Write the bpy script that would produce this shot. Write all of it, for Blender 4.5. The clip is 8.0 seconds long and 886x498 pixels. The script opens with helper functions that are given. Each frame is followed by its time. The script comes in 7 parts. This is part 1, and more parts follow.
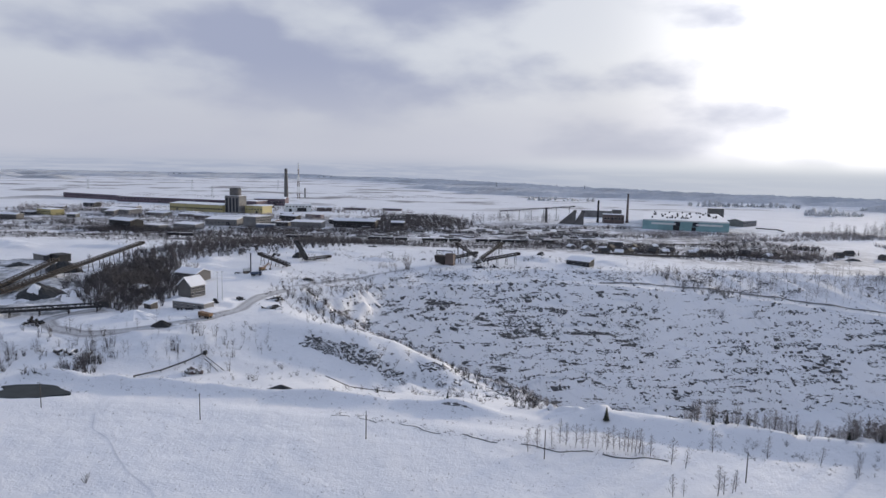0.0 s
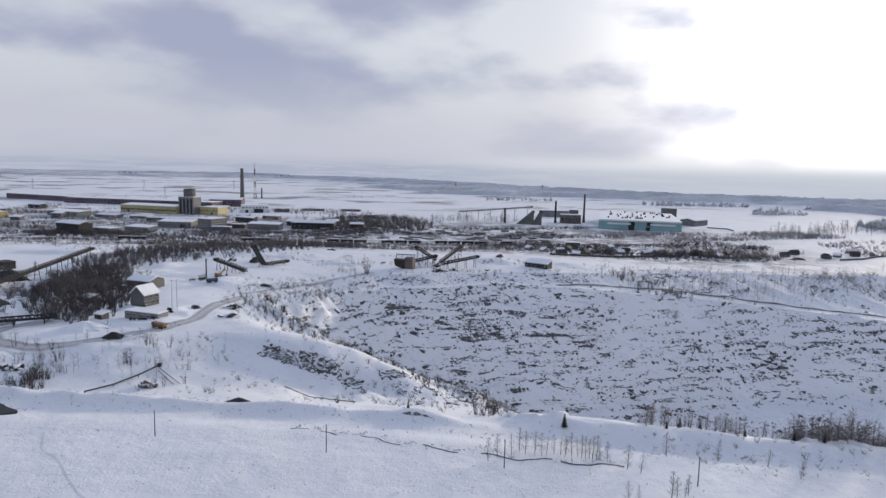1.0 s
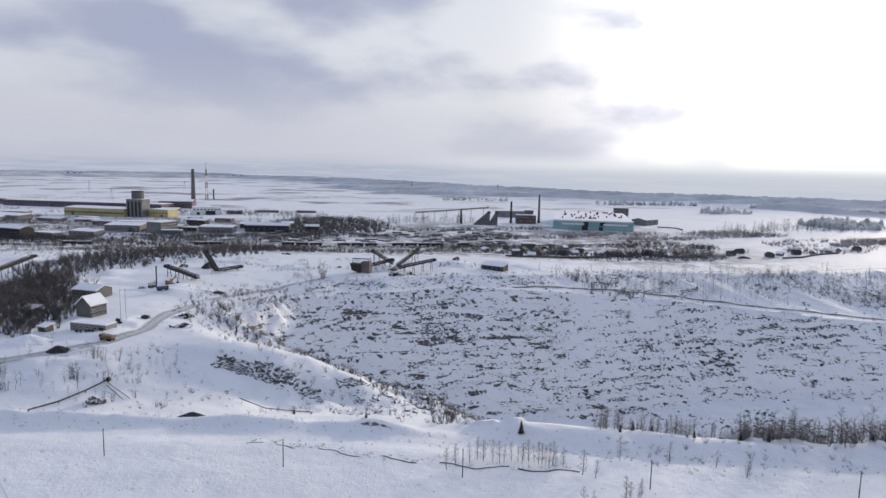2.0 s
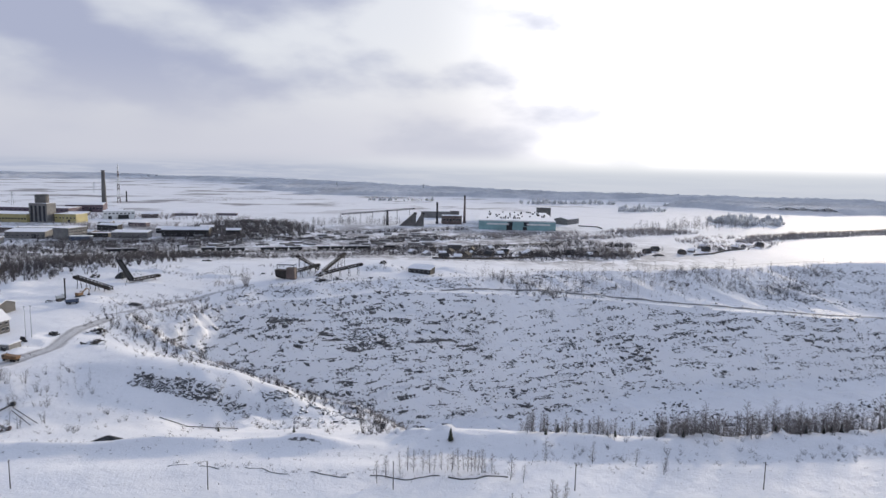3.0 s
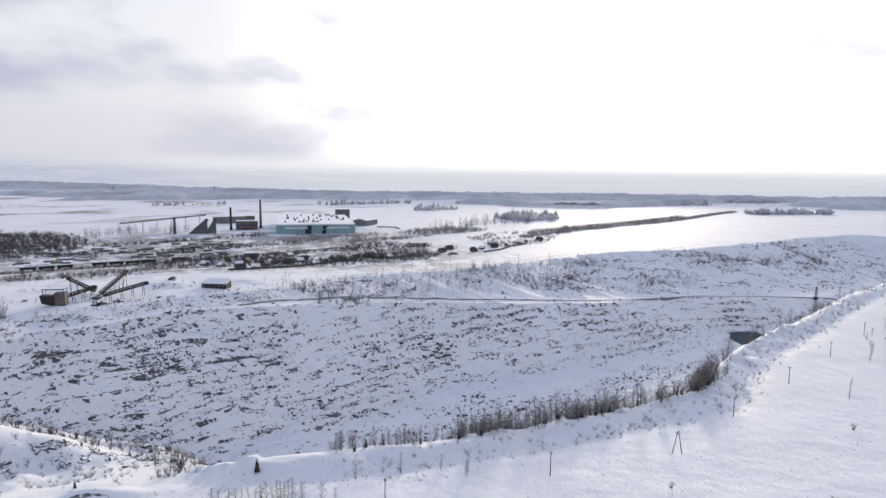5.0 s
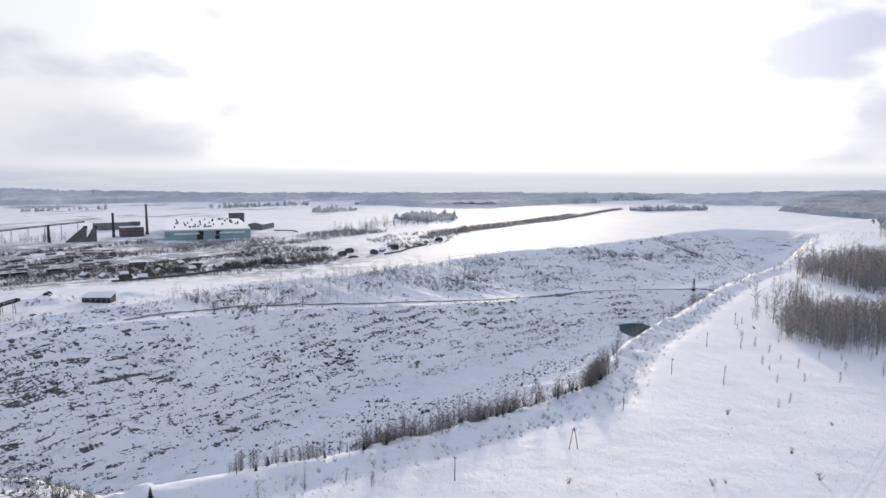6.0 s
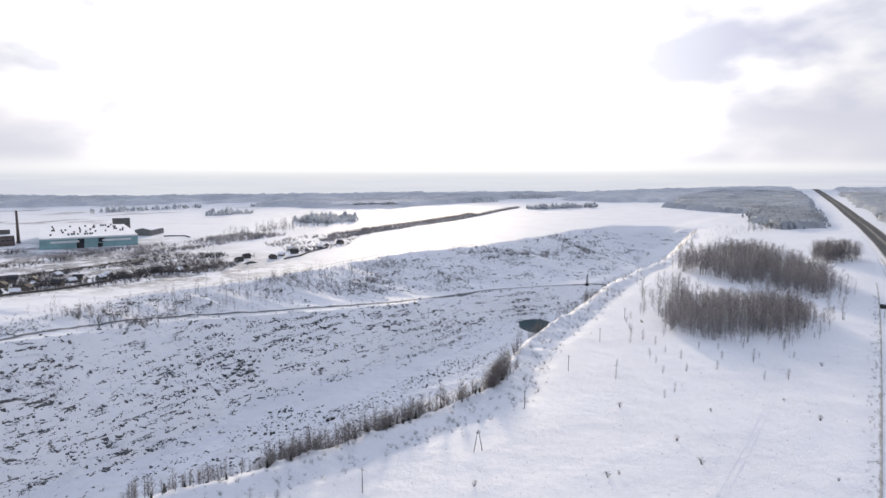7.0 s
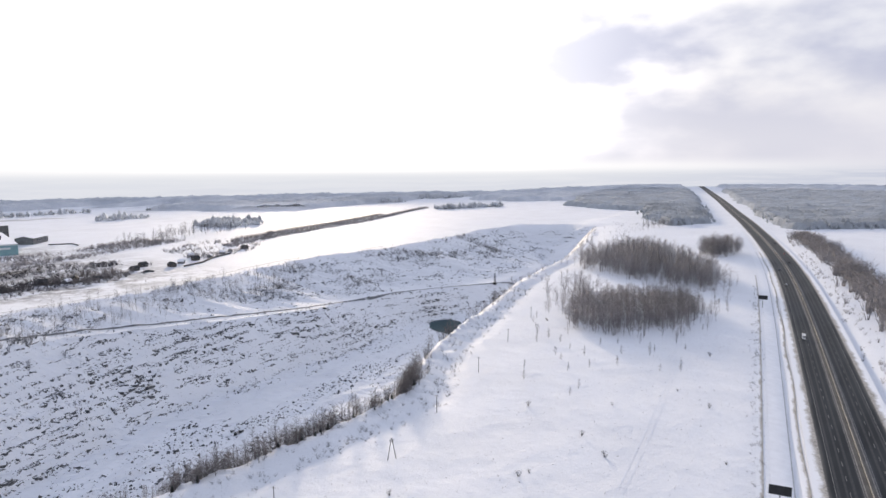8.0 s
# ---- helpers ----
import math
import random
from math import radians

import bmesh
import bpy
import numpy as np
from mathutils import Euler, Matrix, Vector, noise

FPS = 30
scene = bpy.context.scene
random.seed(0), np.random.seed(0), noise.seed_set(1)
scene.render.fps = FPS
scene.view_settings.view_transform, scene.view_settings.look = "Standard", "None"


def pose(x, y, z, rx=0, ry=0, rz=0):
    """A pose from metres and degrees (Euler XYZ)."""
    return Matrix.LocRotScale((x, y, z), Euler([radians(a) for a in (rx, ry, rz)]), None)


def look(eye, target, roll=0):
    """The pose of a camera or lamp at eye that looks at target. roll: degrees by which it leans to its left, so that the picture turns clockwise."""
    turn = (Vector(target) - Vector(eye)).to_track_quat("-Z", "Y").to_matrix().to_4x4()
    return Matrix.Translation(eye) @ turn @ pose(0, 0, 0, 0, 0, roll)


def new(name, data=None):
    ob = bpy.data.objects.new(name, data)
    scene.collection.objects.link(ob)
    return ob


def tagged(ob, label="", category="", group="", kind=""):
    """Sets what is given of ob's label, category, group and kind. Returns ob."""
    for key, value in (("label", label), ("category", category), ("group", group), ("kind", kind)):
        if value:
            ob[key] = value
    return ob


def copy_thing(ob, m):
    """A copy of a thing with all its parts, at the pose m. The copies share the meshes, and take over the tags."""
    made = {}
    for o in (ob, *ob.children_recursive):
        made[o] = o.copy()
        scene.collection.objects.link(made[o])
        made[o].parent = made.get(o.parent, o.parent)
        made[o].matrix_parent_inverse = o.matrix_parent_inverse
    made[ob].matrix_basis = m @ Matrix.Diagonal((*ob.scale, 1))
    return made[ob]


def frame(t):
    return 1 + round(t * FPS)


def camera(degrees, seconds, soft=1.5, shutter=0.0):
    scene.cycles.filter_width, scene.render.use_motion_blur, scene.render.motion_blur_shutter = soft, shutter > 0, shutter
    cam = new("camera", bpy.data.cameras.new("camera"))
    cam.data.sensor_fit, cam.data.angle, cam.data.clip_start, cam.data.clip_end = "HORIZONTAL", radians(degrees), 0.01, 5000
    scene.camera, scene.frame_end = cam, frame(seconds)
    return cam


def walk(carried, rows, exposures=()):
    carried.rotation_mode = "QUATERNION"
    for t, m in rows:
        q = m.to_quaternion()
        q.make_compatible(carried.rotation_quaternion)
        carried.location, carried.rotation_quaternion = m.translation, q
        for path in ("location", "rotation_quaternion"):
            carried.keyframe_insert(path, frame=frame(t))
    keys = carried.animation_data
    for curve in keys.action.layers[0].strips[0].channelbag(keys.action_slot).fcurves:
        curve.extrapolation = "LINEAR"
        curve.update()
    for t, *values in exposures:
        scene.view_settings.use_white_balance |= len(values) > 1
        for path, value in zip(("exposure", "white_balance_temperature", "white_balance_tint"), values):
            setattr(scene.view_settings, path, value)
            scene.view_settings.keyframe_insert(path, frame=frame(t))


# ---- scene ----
cam = camera(69.2, 8.0)
# seconds, x, y, z, heading, tilt, lean in degrees: the drone climbs on the spot while it turns to its right
PATH = [
    (0.0, 0.3, 1.2, 76.02, 1.89, -7.28, 1.22),
    (0.5, 0.3, 1.1, 77.93, 0.19, -7.32, 1.26),
    (1.0, 0.3, 1.0, 79.78, -1.74, -7.34, 1.27),
    (2.5, 0.3, 0.8, 84.95, -8.41, -7.34, 1.18),
    (3.0, 0.2, 0.6, 86.92, -12.20, -7.32, 1.11),
    (3.5, 0.2, 0.4, 88.72, -16.50, -7.28, 1.00),
    (4.0, 0.1, 0.1, 90.57, -21.22, -7.25, 0.88),
    (4.5, 0.1, -0.2, 92.40, -25.55, -7.24, 0.76),
    (6.0, -0.1, -0.9, 97.91, -38.90, -7.23, 0.35),
    (6.5, -0.3, -1.1, 99.75, -43.18, -7.25, 0.18),
    (7.0, -0.5, -1.3, 101.65, -47.71, -7.30, 0.07),
    (7.5, -0.7, -1.5, 103.40, -51.66, -7.34, -0.06),
    (8.0, -0.9, -1.7, 104.99, -55.86, -7.36, -0.20),
]
walk(cam, [(t, pose(x, y, z, 90 + tilt, 0, head) @ pose(0, 0, 0, 0, 0, lean)) for t, x, y, z, head, tilt, lean in PATH],
     exposures=[(0.0, -0.02, 6400, 10), (2.5, 0.12, 6500, 10), (4.5, 0.24, 6600, 10), (6.5, 0.38, 6750, 10), (8.0, 0.42, 6850, 11)])

# ---- light: low winter sun behind broken cloud ----
SUN_AZ, SUN_EL = 45.5, 10.0
to_sun = Vector((math.sin(radians(SUN_AZ)) * math.cos(radians(SUN_EL)), math.cos(radians(SUN_AZ)) * math.cos(radians(SUN_EL)), math.sin(radians(SUN_EL))))
sun = new("sun", bpy.data.lights.new("sun", "SUN"))
sun.data.energy, sun.data.angle, sun.data.color = 3.0, radians(4.0), (1.0, 0.85, 0.66)
sun.matrix_world = look(to_sun * 800, (0, 0, 0))


def make_world():
    w = bpy.data.worlds.new("winter_sky")
    scene.world = w
    w.use_nodes = True
    nt = w.node_tree
    nt.nodes.clear()
    N, L = nt.nodes.new, nt.links.new

    def math_node(op, a, b=None, clamp=False):
        n = N("ShaderNodeMath")
        n.operation, n.use_clamp = op, clamp
        for i, v in enumerate((a, b)):
            if v is None:
                continue
            if isinstance(v, (int, float)):
                n.inputs[i].default_value = v
            else:
                L(v, n.inputs[i])
        return n.outputs[0]

    def ramp(value, lo, hi, a=0.0, b=1.0, smooth=True):
        n = N("ShaderNodeMapRange")
        n.interpolation_type = "SMOOTHSTEP" if smooth else "LINEAR"
        L(value, n.inputs[0])
        for i, v in enumerate((lo, hi, a, b)):
            n.inputs[i + 1].default_value = v
        return n.outputs[0]

    def mix(fac, a, b):
        n = N("ShaderNodeMix")
        n.data_type = "RGBA"
        if isinstance(fac, (int, float)):
            n.inputs[0].default_value = fac
        else:
            L(fac, n.inputs[0])
        for s, v in ((n.inputs[6], a), (n.inputs[7], b)):
            if isinstance(v, tuple):
                s.default_value = (*v, 1)
            else:
                L(v, s)
        return n.outputs[2]

    def scaled(col, k):
        n = N("ShaderNodeVectorMath")
        n.operation = "SCALE"
        L(col, n.inputs[0])
        if isinstance(k, (int, float)):
            n.inputs[3].default_value = k
        else:
            L(k, n.inputs[3])
        return n.outputs[0]

    tc = N("ShaderNodeTexCoord").outputs["Generated"]
    sep = N("ShaderNodeSeparateXYZ")
    L(tc, sep.inputs[0])
    x, y, z = sep.outputs
    sky = N("ShaderNodeTexSky")
    sky.sky_type, sky.sun_disc = "NISHITA", False
    sky.sun_elevation, sky.sun_rotation = radians(SUN_EL), radians(SUN_AZ)
    sky.dust_density, sky.air_density = 2.0, 1.0
    clear = scaled(sky.outputs[0], 0.10)
    # banks of cloud, drawn out along the horizon
    flat = N("ShaderNodeMapping")
    flat.inputs[1].default_value = (2.35, 0.6, 0.0)
    flat.inputs[3].default_value = (1.0, 1.0, 2.3)
    L(tc, flat.inputs[0])
    noise_a = N("ShaderNodeTexNoise")
    noise_a.inputs["Scale"].default_value, noise_a.inputs["Detail"].default_value = 4.0, 6
    noise_a.inputs["Roughness"].default_value, noise_a.inputs["Distortion"].default_value = 0.46, 0.0
    L(flat.outputs[0], noise_a.inputs["Vector"])
    noise_b = N("ShaderNodeTexNoise")
    noise_b.inputs["Scale"].default_value, noise_b.inputs["Detail"].default_value = 1.1, 2
    L(flat.outputs[0], noise_b.inputs["Vector"])
    cover = math_node("ADD", math_node("MULTIPLY", noise_a.outputs[0], 0.75), math_node("MULTIPLY", noise_b.outputs[0], 0.25))
    thick = ramp(cover, 0.43, 0.60)
    # light through the cloud falls off round the sun
    dot = N("ShaderNodeVectorMath")
    dot.operation = "DOT_PRODUCT"
    L(tc, dot.inputs[0])
    dot.inputs[1].default_value = tuple(to_sun)
    near = math_node("POWER", ramp(dot.outputs["Value"], 0.79, 1.0), 2.0)
    halo = ramp(dot.outputs["Value"], 0.5, 0.93)
    glow = math_node("ADD", math_node("MULTIPLY", halo, 0.08), math_node("MULTIPLY", near, 1.4))
    glow = math_node("MULTIPLY", glow, ramp(cover, 0.42, 0.60, 1.15, 0.32))
    # haze low down swallows part of the glare
    glow = math_node("MULTIPLY", glow, ramp(z, -0.01, 0.04, 0.5, 1.0))
    thin_col = mix(0.15, (0.67, 0.695, 0.77), clear)
    cloud = mix(thick, thin_col, (0.37, 0.405, 0.54))
    # the deck opens to blue sky high overhead
    cloud = mix(ramp(z, 0.42, 0.8, 0.0, 0.7), cloud, (0.30, 0.39, 0.60))
    # haze over the horizon
    cloud = mix(ramp(z, 0.03, 0.16, 0.85, 0.0), cloud, (0.53, 0.545, 0.625))
    lit = N("ShaderNodeVectorMath")
    lit.operation = "ADD"
    L(cloud, lit.inputs[0])
    L(scaled(mix(0.0, (1.0, 0.97, 0.93), (1, 1, 1)), glow), lit.inputs[1])
    bg = N("ShaderNodeBackground")
    L(lit.outputs[0], bg.inputs[0])
    bg.inputs[1].default_value = 1.0
    out = N("ShaderNodeOutputWorld")
    L(bg.outputs[0], out.inputs[0])


make_world()
# ---- materials ----
def material(name, build):
    m = bpy.data.materials.new(name)
    m.use_nodes = True
    nt = m.node_tree
    bsdf = nt.nodes["Principled BSDF"]
    build(nt, bsdf)
    return m


def mixed(nt, fac, a, b):
    n = nt.nodes.new("ShaderNodeMix")
    n.data_type = "RGBA"
    if isinstance(fac, (int, float)):
        n.inputs[0].default_value = fac
    else:
        nt.links.new(fac, n.inputs[0])
    for s, v in ((n.inputs[6], a), (n.inputs[7], b)):
        if isinstance(v, tuple):
            s.default_value = (*v, 1)
        else:
            nt.links.new(v, s)
    return n.outputs[2]


def noise_of(nt, scale, detail=3, rough=0.55, vec=None, stretch=None):
    n = nt.nodes.new("ShaderNodeTexNoise")
    n.inputs["Scale"].default_value, n.inputs["Detail"].default_value, n.inputs["Roughness"].default_value = scale, detail, rough
    if vec is None:
        vec = nt.nodes.new("ShaderNodeTexCoord").outputs["Object"]
    if stretch:
        mp = nt.nodes.new("ShaderNodeMapping")
        mp.inputs[3].default_value = stretch
        nt.links.new(vec, mp.inputs[0])
        vec = mp.outputs[0]
    nt.links.new(vec, n.inputs["Vector"])
    return n.outputs[0]


def step_of(nt, value, lo, hi, a=0.0, b=1.0):
    n = nt.nodes.new("ShaderNodeMapRange")
    n.interpolation_type = "SMOOTHSTEP"
    nt.links.new(value, n.inputs[0])
    for i, v in enumerate((lo, hi, a, b)):
        n.inputs[i + 1].default_value = v
    return n.outputs[0]


def calc(nt, op, a, b=0.0, clamp=False):
    n = nt.nodes.new("ShaderNodeMath")
    n.operation, n.use_clamp = op, clamp
    for i, v in enumerate((a, b)):
        if isinstance(v, (int, float)):
            n.inputs[i].default_value = v
        else:
            nt.links.new(v, n.inputs[i])
    return n.outputs[0]


def bumped(nt, bsdf, height, strength, dist):
    n = nt.nodes.new("ShaderNodeBump")
    n.inputs["Strength"].default_value, n.inputs["Distance"].default_value = strength, dist
    nt.links.new(height, n.inputs["Height"])
    nt.links.new(n.outputs[0], bsdf.inputs["Normal"])


def plain(name, col, rough=0.7, metal=0.0, vary=0.25, scale=1.5, bump=0.0, rand=0.0):
    """A painted or bare surface with stains at two scales, and a random shift from object to object."""
    def build(nt, b):
        big, fine = noise_of(nt, scale * 0.3, 4), noise_of(nt, scale * 6, 3)
        f = calc(nt, "ADD", calc(nt, "MULTIPLY", big, 0.7), calc(nt, "MULTIPLY", fine, 0.3))
        f = step_of(nt, f, 0.3, 0.7)
        dark, light = tuple(c * (1 - vary) for c in col), tuple(min(1, c * (1 + vary)) for c in col)
        c = mixed(nt, f, dark, light)
        if rand:
            info = nt.nodes.new("ShaderNodeObjectInfo")
            hsv = nt.nodes.new("ShaderNodeHueSaturation")
            nt.links.new(calc(nt, "ADD", calc(nt, "MULTIPLY", info.outputs["Random"], 2 * rand), 1 - rand), hsv.inputs["Value"])
            nt.links.new(c, hsv.inputs["Color"])
            c = hsv.outputs[0]
        nt.links.new(c, b.inputs["Base Color"])
        b.inputs["Roughness"].default_value, b.inputs["Metallic"].default_value = rough, metal
        if bump:
            bumped(nt, b, fine, 0.4, bump)
    return material(name, build)


SNOW = (0.75, 0.765, 0.80)


def build_ground(nt, b):
    pos = nt.nodes.new("ShaderNodeTexCoord").outputs["Object"]
    nrm = nt.nodes.new("ShaderNodeNewGeometry").outputs["Normal"]
    sep = nt.nodes.new("ShaderNodeSeparateXYZ")
    nt.links.new(nrm, sep.inputs[0])
    up = sep.outputs[2]
    drift = noise_of(nt, 0.02, 5, vec=pos)
    mid = noise_of(nt, 0.25, 4, 0.6, pos)
    fine = noise_of(nt, 1.6, 3, 0.6, pos)
    strata = noise_of(nt, 0.5, 4, 0.65, pos, (0.25, 0.25, 2.0))
    snow = mixed(nt, step_of(nt, drift, 0.3, 0.7), tuple(c * 0.94 for c in SNOW), SNOW)
    # dry grass and stalks that stick out of the snow
    tuft = calc(nt, "MULTIPLY", step_of(nt, fine, 0.60, 0.68), step_of(nt, mid, 0.46, 0.66))
    snow = mixed(nt, calc(nt, "MULTIPLY", tuft, 0.6), snow, (0.22, 0.20, 0.18))
    rock = mixed(nt, step_of(nt, strata, 0.35, 0.65), (0.05, 0.052, 0.058), (0.17, 0.17, 0.17))
    rock = mixed(nt, step_of(nt, fine, 0.45, 0.7), rock, (0.06, 0.062, 0.066))
    # reed beds and dry grass on the far plain
    place = nt.nodes.new("ShaderNodeSeparateXYZ")
    nt.links.new(pos, place.inputs[0])
    plain_far = calc(nt, "MULTIPLY", step_of(nt, place.outputs[1], 1150, 1500), step_of(nt, place.outputs[0], 900, 300, 0.35, 1.0))
    reed = step_of(nt, noise_of(nt, 0.006, 6, 0.62, pos, (0.75, 1.0, 1)), 0.53, 0.62)
    snow = mixed(nt, calc(nt, "MULTIPLY", calc(nt, "MULTIPLY", reed, plain_far), 0.85), snow, (0.18, 0.172, 0.178))
    weeds = calc(nt, "MULTIPLY", step_of(nt, noise_of(nt, 0.03, 5, 0.7, pos), 0.41, 0.55), calc(nt, "MULTIPLY", step_of(nt, place.outputs[1], 540, 620), step_of(nt, place.outputs[1], 1150, 950)))
    weeds = calc(nt, "MULTIPLY", weeds, step_of(nt, place.outputs[0], 520, 300))
    snow = mixed(nt, calc(nt, "MULTIPLY", weeds, step_of(nt, mid, 0.35, 0.6, 0.45, 0.95)), snow, (0.15, 0.145, 0.15))
    # snow keeps off the steep faces, and off broken beds of stone in the slopes
    frag = noise_of(nt, 0.55, 5, 0.75, pos, (0.7, 0.7, 2.0))
    beds = noise_of(nt, 1.0, 4, 0.6, pos, (0.05, 0.05, 0.40))
    slope = step_of(nt, up, 0.70, 0.36)
    some = step_of(nt, up, 0.94, 0.84)
    push = calc(nt, "ADD", calc(nt, "MULTIPLY", slope, 0.27), calc(nt, "MULTIPLY", calc(nt, "MULTIPLY", step_of(nt, beds, 0.49, 0.62), some), 0.255))
    push = calc(nt, "ADD", push, calc(nt, "MULTIPLY", calc(nt, "SUBTRACT", mid, 0.5), 0.15))
    bare = step_of(nt, calc(nt, "ADD", frag, push), 0.745, 0.785)
    bare = calc(nt, "MULTIPLY", bare, some)
    nt.links.new(mixed(nt, bare, snow, rock), b.inputs["Base Color"])
    nt.links.new(step_of(nt, bare, 0, 1, 0.75, 0.9), b.inputs["Roughness"])
    b.inputs["Specular IOR Level"].default_value = 0.22
    h = calc(nt, "ADD", calc(nt, "MULTIPLY", mid, 0.8), calc(nt, "MULTIPLY", fine, 0.35))
    bumped(nt, b, h, 0.5, 0.8)


M_GROUND = material("snowy_ground", build_ground)
M_TRODDEN = plain("trodden_snow", (0.60, 0.62, 0.67), 0.85, vary=0.1, scale=0.5)
M_SNOW = plain("snow", SNOW, 0.8, vary=0.05, scale=0.8)


def build_asphalt(nt, b):
    pos = nt.nodes.new("ShaderNodeTexCoord").outputs["UV"]
    sep = nt.nodes.new("ShaderNodeSeparateXYZ")
    nt.links.new(pos, sep.inputs[0])
    world = nt.nodes.new("ShaderNodeTexCoord").outputs["Object"]
    n1, n2 = noise_of(nt, 0.08, 5, vec=world, stretch=(0.2, 1, 1)), noise_of(nt, 1.2, 4, 0.7, world)
    base = mixed(nt, step_of(nt, n1, 0.3, 0.7), (0.013, 0.016, 0.020), (0.026, 0.030, 0.035))
    edge = calc(nt, "ABSOLUTE", sep.outputs[0])
    # salt dries grey between the wheel lanes
    lane = calc(nt, "ABSOLUTE", calc(nt, "SUBTRACT", edge, 0.42))
    dry = calc(nt, "MAXIMUM", step_of(nt, lane, 0.03, 0.12, 1.0, 0.0), step_of(nt, edge, 0.10, 0.02))
    base = mixed(nt, calc(nt, "MULTIPLY", dry, step_of(nt, n2, 0.3, 0.7, 0.2, 0.6)), base, (0.085, 0.087, 0.09))
    slush = step_of(nt, calc(nt, "ADD", edge, calc(nt, "MULTIPLY", calc(nt, "SUBTRACT", n1, 0.5), 0.35)), 0.70, 1.0)
    slush2 = step_of(nt, calc(nt, "ADD", edge, calc(nt, "MULTIPLY", calc(nt, "SUBTRACT", n2, 0.5), 0.25)), 0.90, 1.02)
    c = mixed(nt, calc(nt, "MULTIPLY", slush, 0.5), base, (0.17, 0.165, 0.155))
    c = mixed(nt, calc(nt, "MULTIPLY", slush2, 0.7), c, (0.42, 0.40, 0.37))
    nt.links.new(c, b.inputs["Base Color"])
    b.inputs["Roughness"].default_value = 0.55
    b.inputs["Specular IOR Level"].default_value = 0.08
    bumped(nt, b, n2, 0.2, 0.02)


def build_verge(nt, b):
    """Ploughed snow, brown with grit in ragged patches."""
    pos = nt.nodes.new("ShaderNodeTexCoord").outputs["Object"]
    uv = nt.nodes.new("ShaderNodeTexCoord").outputs["UV"]
    sep = nt.nodes.new("ShaderNodeSeparateXYZ")
    nt.links.new(uv, sep.inputs[0])
    n1, n2 = noise_of(nt, 0.09, 5, 0.65, pos), noise_of(nt, 0.8, 5, 0.7, pos)
    f = calc(nt, "ADD", calc(nt, "MULTIPLY", n1, 0.6), calc(nt, "MULTIPLY", n2, 0.4))
    f = calc(nt, "SUBTRACT", f, calc(nt, "MULTIPLY", sep.outputs[0], 0.22))
    grit = mixed(nt, step_of(nt, n2, 0.35, 0.65), (0.22, 0.21, 0.19), (0.45, 0.43, 0.40))
    nt.links.new(mixed(nt, step_of(nt, f, 0.46, 0.66), SNOW, grit), b.inputs["Base Color"])
    b.inputs["Roughness"].default_value = 0.85
    bumped(nt, b, n2, 0.5, 0.12)


M_ASPHALT = material("asphalt", build_asphalt)
M_LINE = plain("worn_white_line", (0.17, 0.17, 0.17), 0.7)
M_STEEL = plain("galvanised_steel", (0.42, 0.43, 0.44), 0.45, 0.7)
M_RAIL = plain("dirty_rail", (0.20, 0.195, 0.18), 0.8, 0.0)
M_RUST = plain("rusty_steel", (0.026, 0.022, 0.021), 0.85, 0.0, 0.4)
M_DARKSTEEL = plain("dark_steel", (0.020, 0.021, 0.024), 0.75, 0.0, 0.4)
M_BARK = plain("bark", (0.085, 0.08, 0.078), 0.9, vary=0.35, scale=3, rand=0.25)
M_TRUNK = plain("grey_trunk", (0.19, 0.175, 0.17), 0.9, vary=0.4, scale=3)
M_BIRCH = plain("birch_bark", (0.30, 0.28, 0.26), 0.85, vary=0.45, scale=3)
M_TWIG = plain("bare_twigs", (0.066, 0.061, 0.065), 0.9, vary=0.3, scale=0.3, rand=0.3)
M_TWIG_WOOD = plain("grey_brown_twigs", (0.27, 0.253, 0.256), 0.9, vary=0.3, scale=0.05)
M_TWIG_BELT = plain("brown_twigs", (0.15, 0.136, 0.134), 0.9, vary=0.3, scale=0.3, rand=0.25)
M_TWIG_FROST = plain("frosted_twigs", (0.20, 0.20, 0.21), 0.9, vary=0.25, scale=0.1, rand=0.2)
M_NEEDLE = plain("conifer_needles", (0.035, 0.045, 0.035), 0.85, vary=0.4, scale=1, rand=0.3)


def build_haze_tinted(col, share):
    """Far woods with haze put into a pale base colour; low light passes through."""
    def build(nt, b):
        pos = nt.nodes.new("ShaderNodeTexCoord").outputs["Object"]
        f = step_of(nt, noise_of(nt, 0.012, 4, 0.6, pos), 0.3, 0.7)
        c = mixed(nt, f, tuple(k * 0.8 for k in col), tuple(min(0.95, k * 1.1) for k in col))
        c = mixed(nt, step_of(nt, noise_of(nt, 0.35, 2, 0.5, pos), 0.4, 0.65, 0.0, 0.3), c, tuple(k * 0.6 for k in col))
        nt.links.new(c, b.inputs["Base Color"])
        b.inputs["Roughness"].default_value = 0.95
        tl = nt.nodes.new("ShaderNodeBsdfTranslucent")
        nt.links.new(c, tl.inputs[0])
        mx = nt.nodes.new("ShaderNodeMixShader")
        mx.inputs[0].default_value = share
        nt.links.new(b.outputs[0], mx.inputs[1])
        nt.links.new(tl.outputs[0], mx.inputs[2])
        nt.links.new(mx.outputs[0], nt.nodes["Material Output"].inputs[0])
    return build


